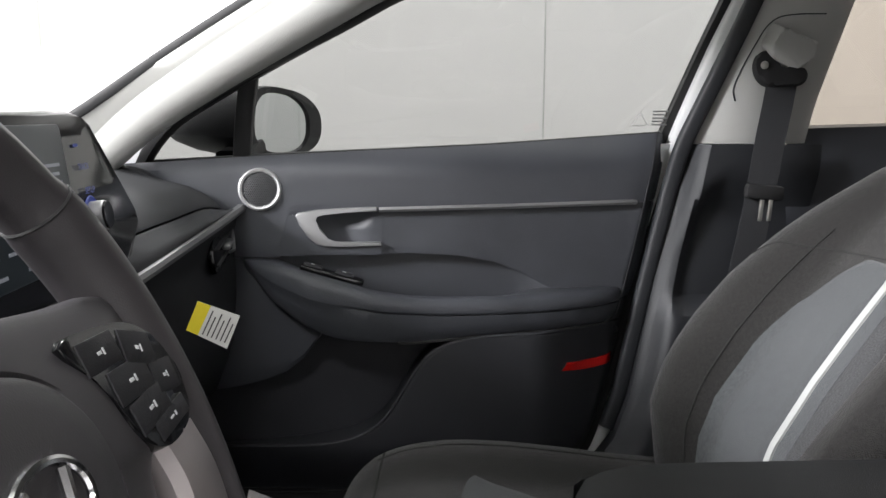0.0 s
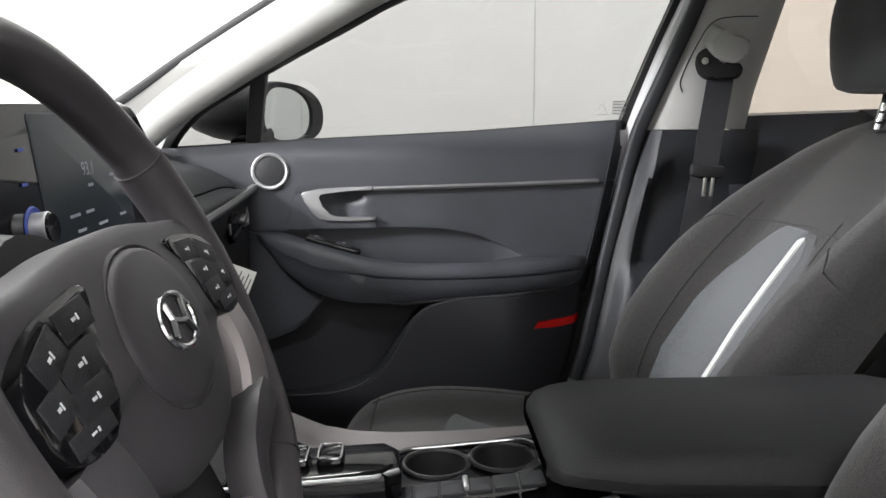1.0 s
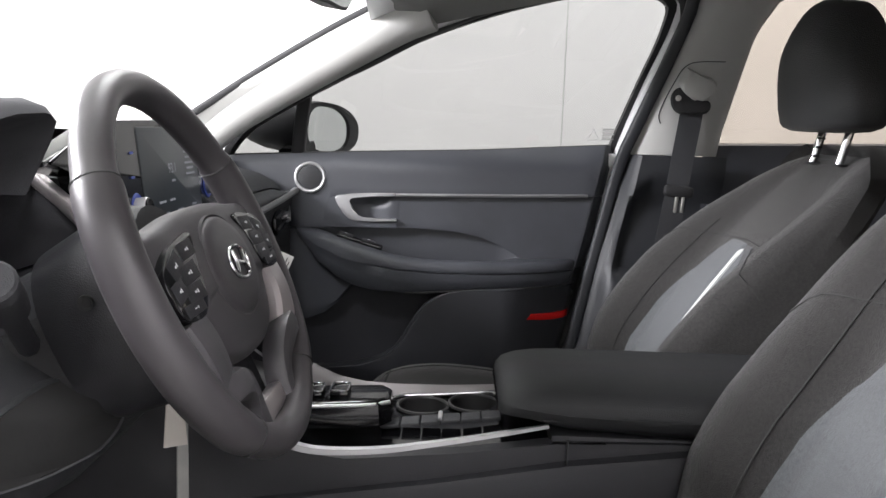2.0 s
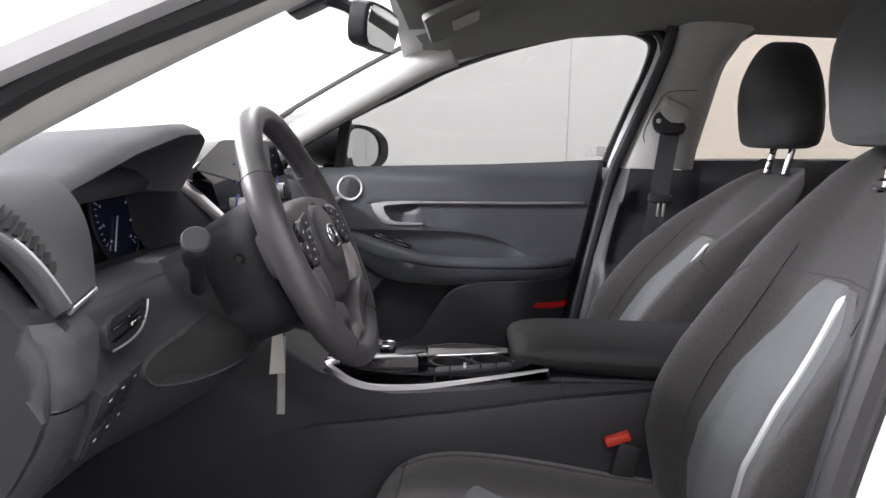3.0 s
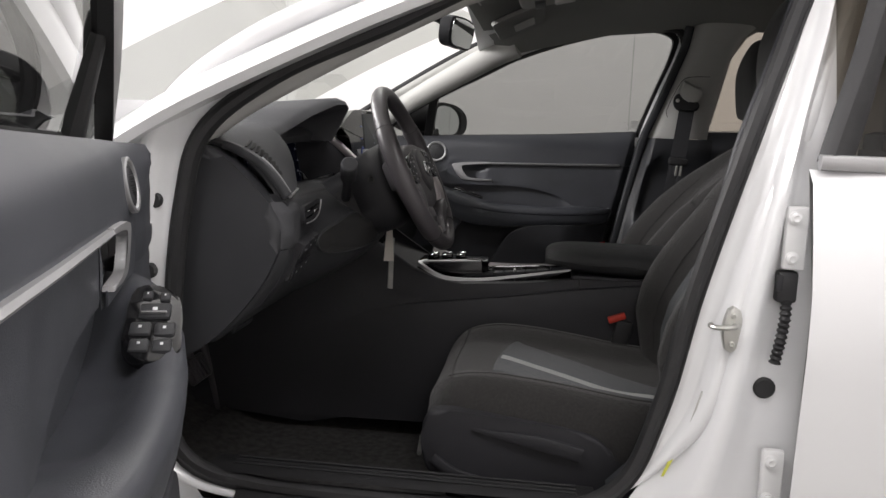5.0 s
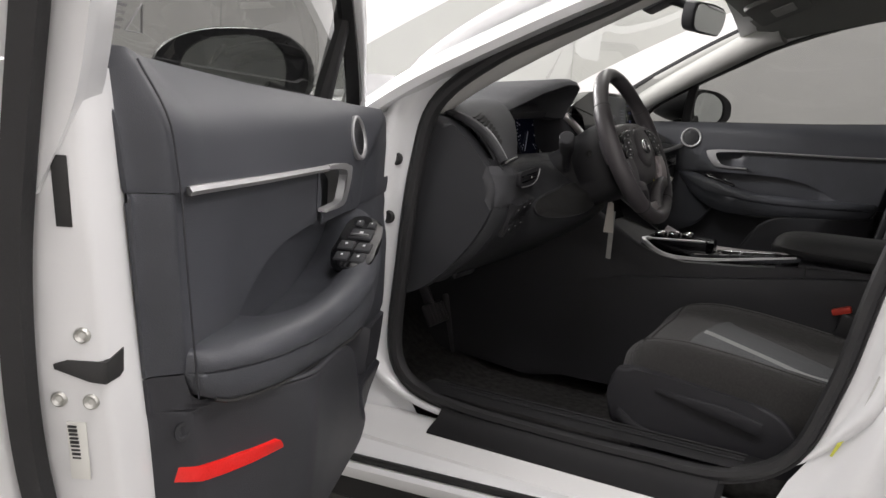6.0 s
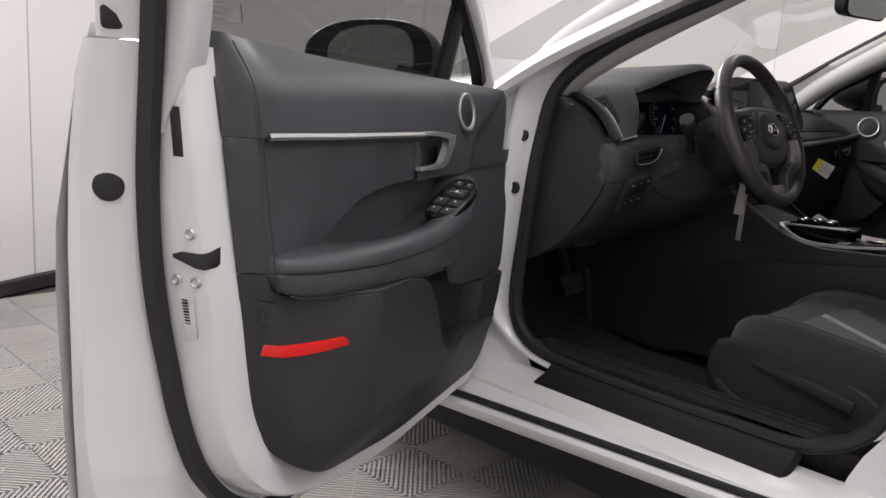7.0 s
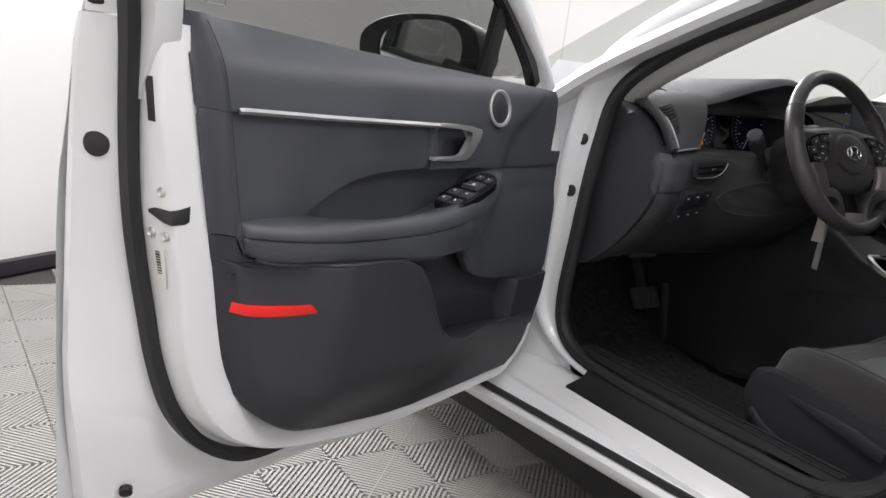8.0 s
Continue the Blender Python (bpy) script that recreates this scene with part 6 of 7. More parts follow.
    for s in (1, -1):
        pts = [c + (p - c) - side * 2 * (p - c).dot(side) if s > 0 else p for p in loop]
        part("lower_spoke", sweep(pts, [(-0.013, -0.016), (0.013, -0.016), (0.014, -0.002), (0.010, 0.005), (0.0, 0.007), (-0.010, 0.005), (-0.014, -0.002)], up=n), AIRBAG, t)
    part("lower_spoke_bar", slab([(-0.052, -0.152), (0.052, -0.152), (0.054, -0.136), (0.040, -0.131), (-0.040, -0.131), (-0.054, -0.136)], at(0, 0, -0.002), side, up, 0.012, 0.003), SILVER_WARM, t, "brushed silver lower spoke bar")
    part("lower_spoke_backing", slab([(-0.055, -0.140), (0.055, -0.140), (0.058, -0.080), (-0.058, -0.080)], at(0, 0, -0.022), side, up, 0.010, 0.003), DASH, t)
    part("hub", lathe([(0.070, -0.09), (0.074, -0.05), (0.068, -0.03)], Matrix.Translation(c) @ n.to_track_quat("Z", "Y").to_matrix().to_4x4(), 32), DASH, t)
    # column, its shroud and stalks
    k = thing("steering_column", (-0.30, -0.366, 0.83), "black steering column shroud with stalks", "steering column")
    rows = []
    for d, w, h, off in ((-0.30, 0.050, 0.050, -0.01), (-0.20, 0.060, 0.058, -0.008), (-0.115, 0.066, 0.064, -0.006), (-0.085, 0.066, 0.064, -0.004), (-0.068, 0.060, 0.058, -0.004)):
        rows.append([at(w * math.copysign(abs(math.cos(a)) ** 0.7, math.cos(a)), off + h * math.copysign(abs(math.sin(a)) ** 0.7, math.sin(a)), d) for a in steps(0, 2 * math.pi, 28)[:-1]])
    part("shroud", grid(rows, around=True, cap=True), DASH, k, "black plastic shroud", sharp=60)
    for s, reach in ((-1, 0.200), (1, 0.185)):
        base, tip = (V(-0.262, -0.445, 0.845), V(-0.230, -0.548, 0.920)) if s < 0 else (at(0.07, 0.0, -0.105), at(reach, 0.012, -0.088))
        st = part("stalk", sweep([base, base.lerp(tip, 0.6)], circle(0.0095, 12), up=n), CONSOLE, k, "black control stalk")
        ax = (tip - base).normalized()
        rot = Matrix.Translation(base.lerp(tip, 0.55)) @ ax.to_track_quat("Z", "Y").to_matrix().to_4x4()
        L = (tip - base).length * 0.45
        part("stalk_grip", lathe([(0.009, 0), (0.0155, 0.008), (0.0165, L * 0.5), (0.0160, L * 0.75)], rot, 20), CONSOLE, st)
        part("stalk_cap", lathe([(0.0162, L * 0.76), (0.0162, L * 0.96), (0.014, L), (0.001, L * 1.01)], rot, 20), DASH_SOFT, st)
    rows = []
    for d, w, h, off in ((-0.128, 0.066, 0.066, -0.016), (-0.122, 0.080, 0.082, -0.016), (-0.075, 0.086, 0.088, -0.014), (-0.050, 0.084, 0.086, -0.010), (-0.044, 0.074, 0.076, -0.008)):
        rows.append([at(w * math.copysign(abs(math.cos(a)) ** 0.8, math.cos(a)), off + h * math.copysign(abs(math.sin(a)) ** 0.8, math.sin(a)), d) for a in steps(0, 2 * math.pi, 36)[:-1]])
    part("collar", grid(rows, around=True, cap=True), CONSOLE, k, "matt black collar behind the wheel", sharp=60)
    part("screw_hole", lathe([(0.007, 0), (0.0065, 0.002), (0.004, -0.001), (0.001, -0.001)], Matrix.Translation(at(-0.0865, 0.012, -0.075)) @ V(0, -1, 0).to_track_quat("Z", "Y").to_matrix().to_4x4(), 14), INK, k)
    part("boot", sweep([at(0, -0.03, -0.12), at(0, -0.05, -0.28)], rounded(0.15, 0.11, 0.03, 4)), RUBBER, k, "black rubber column boot")


steering()


def console():
    t = thing("centre_console", (0.2, 0, 0.25), "black centre console with a gloss top and silver edges", "centre console")
    for s, m in ((-1, MIRROR_Y), (1, FLAT)):
        rows = []
        for x in steps(-0.90, 0.62, 48):
            top = lerp_table([(-0.90, 0.80), (-0.42, 0.78), (-0.30, 0.738), (-0.23, 0.694), (-0.18, 0.660), (-0.12, 0.634), (-0.05, 0.622), (0.10, 0.632), (0.22, 0.648), (0.62, 0.655)], x)
            y = lerp_table([(-0.90, 0.17), (-0.42, 0.15), (-0.20, 0.135), (-0.05, 0.128), (0.22, 0.115), (0.62, 0.115)], x)
            fl = lerp_table([(-0.90, 0.50), (-0.70, 0.29), (-0.42, 0.26), (-0.2, 0.30), (0.62, 0.27)], x)
            rows.append([V(x, y - 0.02, top), V(x, y - 0.003, top - 0.002), V(x, y, top - 0.010), V(x, y + 0.004, top - 0.05), V(x, y + 0.003, top - 0.085), V(x, y + 0.010, top - 0.10), V(x, y + 0.016, top - 0.13), V(x, y + 0.02, (top + fl) / 2 - 0.04), V(x, y + 0.03, fl)])
        part("side_wall", grid(rows), CONSOLE, t, "soft black console side", m, 60)
        rows = []
        for x in steps(-0.70, 0.60, 46):
            ln = lerp_table([(-0.70, 0.50), (-0.36, 0.545), (-0.122, 0.573), (0.073, 0.597), (0.23, 0.622), (0.382, 0.640), (0.60, 0.645)], x)
            y = lerp_table([(-0.70, 0.172), (-0.42, 0.160), (-0.20, 0.147), (-0.05, 0.140), (0.22, 0.128), (0.62, 0.128)], x)
            rows.append([V(x, y - 0.02, ln + 0.004), V(x, y + 0.002, ln + 0.001), V(x, y + 0.006, ln - 0.006), V(x, y + 0.010, ln - 0.05), V(x, y + 0.016, (ln + 0.28) / 2), V(x, y + 0.026, 0.28)])
        part("kick_panel", grid(rows), CONSOLE, t, "dark grey lower console side", m, 50)
        edge = smooth([(-0.140, 0.104, 0.668), (-0.156, 0.116, 0.664), (-0.140, 0.127, 0.655), (-0.118, 0.130, 0.643), (-0.088, 0.130, 0.634), (-0.01, 0.128, 0.6345), (0.07, 0.125, 0.6455), (0.15, 0.119, 0.6585), (0.208, 0.110, 0.667)], 44)
        if s < 0:
            part("silver_edge", sweep(edge, [(-0.009, -0.005), (0.008, -0.005), (0.010, 0.0), (0.007, 0.005), (-0.007, 0.005)], scale=lambda u: 0.85 - 0.45 * u), SILVER, t, "satin silver console edge", m)
    # front rise under the dash
    rows = [[V(x, y, z) for y in steps(-0.135, 0.135, 8)] for x, z in ((-0.42, 0.72), (-0.30, 0.69), (-0.255, 0.676), (-0.20, 0.660), (-0.165, 0.650))]
    part("front_rise", grid(rows), UNDER, t)
    def top_z(x, y):
        return lerp_table([(-0.20, 0.655), (-0.12, 0.632), (-0.05, 0.622), (0.10, 0.631), (0.22, 0.648), (0.30, 0.65)], x) - 0.003 + 0.004 * math.cos(y * 12)
    top = grid([[V(x, y, top_z(x, y)) for y in steps(-0.115, 0.115, 46)] for x in steps(-0.185, 0.28, 93)])
    holes = [f for f in top.faces if any(math.hypot(f.calc_center_median().x - x, f.calc_center_median().y - 0.055) < 0.0355 for x in (0.045, 0.120))]
    bmesh.ops.delete(top, geom=holes, context="FACES")
    part("top_panel", top, PIANO, t, "gloss black console top")
    rows = []
    for x in steps(-0.155, 0.20, 26):
        z = lerp_table([(-0.155, 0.674), (-0.15, 0.672), (-0.12, 0.659), (-0.09, 0.645), (-0.05, 0.637), (0.0, 0.634), (0.08, 0.635), (0.20, 0.642)], x)
        rows.append([V(x, 0.139, z - 0.012), V(x, 0.138, z - 0.002), V(x, 0.134, z + 0.001), V(x, 0.115, z - 0.004), V(x, 0.096, z - 0.009), V(x, 0.093, z - 0.014)])
    part("far_rail", grid(rows), RAIL, t, "dull silver rail", sharp=50)
    # shifter block
    sh = part("shift_block", slab([(-0.085, -0.045), (0.075, -0.04), (0.090, -0.02), (0.090, 0.02), (0.075, 0.04), (-0.085, 0.045)], (-0.085, -0.02, 0.668), (1, 0, 0.06), (0, 1, 0), 0.034, 0.008, 3), PIANO, t, "gloss black shift-by-wire block")
    part("shift_frame", sweep([V(-0.165, -0.064, 0.660), V(-0.02, -0.060, 0.668), V(0.004, -0.045, 0.668)], rounded(0.006, 0.005, 0.002, 3)), SILVER, sh)
    for k, x in enumerate((-0.135, -0.10, -0.065)):
        part("shift_button", box((x, -0.02, 0.672 + 0.06 * (x + 0.085)), (0.026, 0.040, 0.010), 0.004, (0, -3.5, 0)), PIANO, sh, "gloss black shift button")
        part("button_frame", tube([V(x + a * 0.9, -0.02 + b, 0.6775 + 0.06 * (x + 0.085)) for a, b in rounded(0.026, 0.038, 0.005, 4)], 0.0014, 6, True), CHROME, sh, "thin chrome frame")
    # cup holders
    for x in (0.045, 0.120):
        rot = pose(x, 0.055, top_z(x, 0.055) + 0.0015)
        part("cup_holder", lathe([(0.0395, -0.001), (0.0385, 0.002), (0.036, 0.0025), (0.034, 0.0), (0.033, -0.055), (0.001, -0.057)], rot, 32), INK, t, "deep black cup holder")
    part("cup_rim", sweep(smooth([(-0.002, 0.080, 0.629), (0.012, 0.091, 0.630), (0.05, 0.094, 0.632), (0.10, 0.094, 0.636), (0.145, 0.090, 0.640), (0.163, 0.066, 0.641), (0.160, 0.036, 0.640)], 26), rounded(0.006, 0.006, 0.002, 3)), CHROME, t, "chrome cup holder rim")
    for k in range(6):
        part("console_button", box((0.005 + 0.027 * k, -0.03, 0.6335 + 0.003 * k), (0.0255, 0.030, 0.006), 0.002, (0, -6, 0)), DASH, t)
    part("button_bar", box((0.072, -0.03, 0.646), (0.006, 0.028, 0.006), 0.002, (0, -6, 0)), SILVER, t, "slim silver toggle")
    part("console_seam", box((0.231, -0.124, 0.62), (0.002, 0.006, 0.07), 0.0005), INK, t)
    # armrest lid
    a = thing("console_armrest", (0.35, 0, 0.655), "padded black armrest lid on the centre console", "armrest")
    rows = []
    for x, z0, z1, w in ((0.146, 0.687, 0.692, 0.082), (0.149, 0.684, 0.697, 0.096), (0.158, 0.680, 0.704, 0.107), (0.176, 0.675, 0.709, 0.113), (0.204, 0.669, 0.712, 0.117), (0.235, 0.663, 0.713, 0.119), (0.30, 0.660, 0.713, 0.120), (0.40, 0.655, 0.713, 0.120), (0.55, 0.648, 0.713, 0.120), (0.60, 0.655, 0.706, 0.112)):
        zm = z0 + (z1 - z0) * 0.42
        rows.append([V(x, -w * 0.9, z0), V(x, -w, zm - 0.012), V(x, -w - 0.002, zm), V(x, -w + 0.003, zm + 0.003), V(x, -w + 0.004, z1 - 0.018), V(x, -w + 0.020, z1 - 0.003), V(x, 0, z1 + 0.002), V(x, w - 0.020, z1 - 0.003), V(x, w - 0.004, z1 - 0.018), V(x, w - 0.003, zm + 0.003), V(x, w + 0.002, zm), V(x, w, zm - 0.012), V(x, w * 0.9, z0)])
    part("pad", grid(rows, around=True, cap=True), VINYL, a, "black vinyl pad", sharp=60)
    part("bin", box((0.42, 0, 0.60), (0.42, 0.215, 0.11), 0.01), DASH, a)
    part("pad_stitch", tube([V(x, -0.1175, 0.676) for x in steps(0.20, 0.58, 6)], 0.0012, 5), THREAD, a)


console()


# ---- seats ----
def build_seat(driver):
    yc = -0.368 if driver else 0.368
    recl = -0.02 if driver else 0.03
    name = "driver_seat" if driver else "passenger_seat"
    t = thing(name, (0.2, yc, 0.25), "charcoal cloth bucket seat with a slate grey insert and pale piping", "car seat", "front seats")
    door = -1 if driver else 1   # side of the door

    def lean(z):
        return recl * (z - 0.5) / 0.4

    CENTRE = [(0.48, 0.425), (0.56, 0.432), (0.62, 0.448), (0.70, 0.490), (0.76, 0.528), (0.83, 0.575), (0.90, 0.628), (0.95, 0.668), (0.985, 0.705), (1.0, 0.73)]
    HALF = [(0.48, 0.225), (0.56, 0.246), (0.70, 0.256), (0.80, 0.252), (0.88, 0.236), (0.94, 0.205), (0.98, 0.165), (1.0, 0.13)]
    BOLS = [(0.48, 0.060), (0.56, 0.082), (0.66, 0.086), (0.76, 0.078), (0.85, 0.055), (0.93, 0.028), (1.0, 0.010)]

    def back_front(w, z):
        """Front of the backrest at width w (-1 to 1) and height z."""
        b = lerp_table(BOLS, z)
        a = abs(w)
        push = b * sstep(0.46, 0.80, a) - (b + 0.03) * sstep(0.86, 1.0, a) ** 2 + 0.006 * math.cos(a * 2.2)
        tall = sstep(0.74, 1.0, z) if driver else 0.0
        return V(lerp_table(CENTRE, z) + lean(z) - push * 0.86 - 0.012 * tall, yc + lerp_table(HALF, z) * w, z + push * 0.42 + 0.062 * tall)

    rows = []
    for z in [0.46, 0.48] + steps(0.50, 0.97, 30) + [0.98, 0.99, 1.0]:
        fr = [back_front(w, z) for w in steps(-1, 1, 36)]
        th = lerp_table([(0.46, 0.10), (0.7, 0.11), (0.95, 0.075), (1.0, 0.03)], z)
        cx = lerp_table(CENTRE, z) + lean(z)
        hw = lerp_table(HALF, z)
        bk = [V(cx + th * (0.9 + 0.1 * math.cos(w * 1.6)) - (0.05 if abs(w) > 0.95 else 0), yc + hw * w * 0.98, z + 0.02 + (0.055 * sstep(0.74, 1.0, z) if driver else 0.0)) for w in (0.98, 0.85, 0.5, 0.0, -0.5, -0.85, -0.98)]
        rows.append(fr + bk)
    part("backrest", grid(rows, around=True, cap=True), FABRIC, t, "charcoal cloth backrest with thick side bolsters", sharp=70)

    def back_patch(edge_a, edge_b, z0, z1, lift, nz=30, nw=10):
        rows = []
        for i, z in enumerate(steps(z0, z1, nz)):
            a, b = edge_a(z), edge_b(z)
            row = []
            for j, w in enumerate(steps(a, b, nw)):
                p = back_front(w, z)
                dn = (back_front(w + 0.02, z) - back_front(w - 0.02, z)).cross(back_front(w, z + 0.01) - back_front(w, z - 0.01)).normalized()
                if dn.x > 0:
                    dn = -dn
                rim = -0.003 if (j in (0, nw) or i in (0, nz)) else lift
                row.append(p + dn * rim)
            rows.append(row)
        return grid(rows)

    # the insert sits a little towards the passenger side on both seats, its stripe near the middle
    lo = lambda z: -0.42 + 0.12 * (z - 0.5) if z < 0.72 else -0.09 - 0.3036 * math.sqrt(max(0.0, 1 - ((z - 0.72) / 0.124) ** 2))
    hi = lambda z: 0.60 - 0.15 * (z - 0.5) if z < 0.70 else 0.10 + 0.47 * math.sqrt(max(0.0, 1 - ((z - 0.70) / 0.146) ** 2))
    st = lambda z: lerp_table([(0.50, -0.16), (0.83, -0.08)], z)
    part("insert", back_patch(st, hi, 0.50, 0.843, 0.003, 70), FABRIC_GREY, t, "slate grey cloth insert", sharp=60)
    part("insert", back_patch(lambda z: lo(z), st, 0.50, 0.841, 0.0028, 70), FABRIC_MID, t, "dark grey perforated cloth insert", sharp=60)
    part("insert", back_patch(lambda z: st(z) - 0.14 + 0.10 * sstep(0.80, 0.84, z), st, 0.50, 0.838, 0.0034), FABRIC_GREY, t, "slate grey cloth edge", sharp=60)
    part("piping", back_patch(lambda z: st(z) - 0.036, lambda z: st(z) + 0.036, 0.50, 0.836, 0.0060, 30, 6), STRIPE, t, "pale grey stripe", sharp=60)
    for pts in ([(w, lerp_table([(0, 0.846), (0.5, 0.840), (0.8, 0.818), (0.95, 0.78)], abs(w))) for w in steps(-0.95, 0.95, 30)], [(0.62, z) for z in steps(0.50, 0.86, 16)], [(-0.62, z) for z in steps(0.50, 0.86, 16)], [(-0.30, z) for z in steps(0.50, 0.86, 16)]):
        part("seam", tube([back_front(w, z) + V(-0.0006, 0, 0.0004) for w, z in pts], 0.0012, 5), THREAD, t)
    # headrest
    dx = -0.055 if driver else 0.0
    hx = 0.700 + recl * 1.2 + dx
    rows = []
    outline = smooth([V(k, z, 0) for k, z in ((0.10, 1.042), (0.50, 1.043), (0.80, 1.047), (1.01, 1.062), (1.06, 1.092), (1.01, 1.132), (0.92, 1.168), (0.81, 1.196), (0.67, 1.222), (0.51, 1.243), (0.32, 1.258), (0.07, 1.266))], 30)
    for k, zz in [(p.x, p.y) for p in outline]:
        row = []
        for a in steps(0, 2 * math.pi, 44)[:-1]:
            ca, sa = math.cos(a), math.sin(a)
            row.append(V(hx + 0.060 * (0.20 + 0.80 * k) * math.copysign(abs(ca) ** 0.8, ca) - (0.025 * sstep(1.05, 1.2, zz) if ca < 0 else 0.0) + (zz - 1.15) * 0.05, yc + 0.142 * k * math.copysign(abs(sa) ** 0.82, sa), zz))
        rows.append(row)
    h = part("headrest", grid(rows, around=True, cap=True), HEADREST, t, "smooth black headrest", sharp=80)
    for s in (-1, 1):
        p = [V(hx + 0.014, yc + 0.052 * s, 1.07), V(hx - 0.006 + 0.01 * driver, yc + 0.052 * s, 0.985)]
        part("headrest_post", tube(p, 0.0072, 12), CHROME, t, "chrome headrest post")
        if s > 0:
            for k in range(4):
                part("post_notch", box((hx - 0.004 + 0.004 * k, yc + 0.052 * s - 0.006, 1.0 + 0.016 * k), (0.014, 0.005, 0.004), 0.001), INK, t)
        part("post_collar", lathe([(0.013, 0), (0.013, 0.003), (0.009, 0.004)], pose(hx - 0.004, yc + 0.052 * s, 0.986), 18), DASH, t, "black post collar")

    # cushion
    TOP = [(-0.108, 0.428), (-0.107, 0.444), (-0.104, 0.458), (-0.098, 0.472), (-0.088, 0.485), (-0.074, 0.496), (-0.055, 0.505), (-0.03, 0.511), (0.0, 0.514), (0.08, 0.512), (0.20, 0.500), (0.32, 0.486), (0.44, 0.478)]
    CHALF = [(-0.108, 0.125), (-0.1055, 0.150), (-0.101, 0.170), (-0.093, 0.188), (-0.080, 0.205), (-0.060, 0.220), (-0.03, 0.232), (0.02, 0.242), (0.12, 0.249), (0.25, 0.251), (0.44, 0.245)]
    CB = [(-0.105, 0.004), (-0.05, 0.014), (0.05, 0.024), (0.15, 0.026), (0.30, 0.022), (0.44, 0.020)]

    def set_back(x):
        """The driver's cushion is a little shorter at its front."""
        return x + (0.004 * (0.42 - x) / 0.53 + 0.034 * max(0, 0.05 - x) / 0.158 if driver else 0.0)

    def cush(w, x):
        p = cush_raw(w, x)
        return V(set_back(x), p.y, p.z)

    def cush_raw(w, x):
        a = abs(w)
        b = lerp_table(CB, x)
        rise = b * sstep(0.45, 0.78, a) - (b * 0.5 + 0.03) * sstep(0.86, 1.0, a) ** 2
        return V(x, yc + lerp_table(CHALF, x) * w, lerp_table(TOP, x) + rise)

    rows = []
    for x in [-0.108, -0.107, -0.1055, -0.103, -0.099, -0.093, -0.086, -0.077, -0.067] + steps(-0.055, 0.44, 28):
        fr = [cush(w, x) for w in steps(-1, 1, 36)]
        hw = lerp_table(CHALF, x)
        zb = lerp_table([(-0.108, 0.385), (-0.10, 0.365), (-0.07, 0.35), (0.44, 0.36)], x)
        x = set_back(x)
        rows.append(fr + [V(x, yc + hw * 1.02, 0.44), V(x, yc + hw, zb + 0.03), V(x, yc + hw * 0.9, zb), V(x, yc - hw * 0.9, zb), V(x, yc - hw, zb + 0.03), V(x, yc - hw * 1.02, 0.44)])
    part("cushion", grid(rows, around=True, cap=True), FABRIC, t, "charcoal cloth cushion", sharp=70)

    def cush_patch(a, b, x0, x1, lift, nx=24, nw=10):
        rows = []
        for i, x in enumerate(steps(x0, x1, nx)):
            wa, wb = a(x), b(x)
            rows.append([cush(w, x) + V(0, 0, -0.003 if (j in (0, nw) or i in (0, nx)) else lift) for j, w in enumerate(steps(wa, wb, nw))])
        return grid(rows)

    cut = lambda x: -0.02 - 0.61 * (x - 0.056) / 0.292
    wa = lambda x: lerp_table([(0.046, -0.41), (0.12, -0.58), (0.26, -0.74), (0.42, -0.76)], x)
    wb = lambda x: lerp_table([(0.046, -0.36), (0.056, -0.02), (0.072, 0.40), (0.087, 0.58), (0.367, -0.10), (0.42, -0.22)], x)
    part("cushion_insert", cush_patch(wa, wb, 0.046, 0.42, 0.003, 40, 24), FABRIC_GREY, t, "slate grey cloth insert", sharp=60)
    part("piping", cush_patch(lambda x: cut(x) - 0.013, lambda x: cut(x) + 0.013, 0.058, 0.39, 0.0100, 40, 4), STRIPE, t, "pale grey stripe", sharp=60)
    for pts in ([(w, -0.055 + 0.02 * w * w) for w in steps(-0.95, 0.95, 24)], [(0.80, x) for x in steps(-0.05, 0.42, 14)], [(-0.80, x) for x in steps(-0.05, 0.42, 14)]):
        part("seam", tube([cush(w, x) + V(0, 0, 0.0006) for w, x in pts], 0.0016, 5), THREAD, t)
    # plastic valance with levers, on the door side, and seat base
    ys = yc + door * 0.262
    val = [(-0.052, 0.474), (0.02, 0.480), (0.10, 0.474), (0.20, 0.463), (0.25, 0.452), (0.285, 0.425), (0.30, 0.395), (0.36, 0.385), (0.36, 0.345), (0.26, 0.322), (0.12, 0.312), (0.0, 0.325), (-0.052, 0.365), (-0.064, 0.42)]
    u, o = ((1, 0, 0), (0, ys, 0))
    sl = [(p.x, p.y) for p in smooth([V(a, b, 0) for a, b in val], 50, True)]
    if driver:
        bm = slab(sl, (0, ys - 0.004, 0), (1, 0, 0), (0, 0, 1), 0.03, 0.008, 3)
    else:
        bm = slab([(-a, b) for a, b in sl], (0, ys + 0.004, 0), (-1, 0, 0), (0, 0, 1), 0.03, 0.008, 3)
    va = part("side_valance", bm, CONSOLE, t, "black plastic seat side cover")
    lev = smooth([(0.03, ys + door * 0.008, 0.452), (0.08, ys + door * 0.012, 0.446), (0.16, ys + door * 0.012, 0.436), (0.23, ys + door * 0.010, 0.420)], 14)
    part("height_lever", sweep(lev, rounded(0.010, 0.028, 0.004, 3), scale=lambda u: 0.25 + 0.75 * sstep(0, 0.7, u)), CONSOLE, va, "black seat height lever")
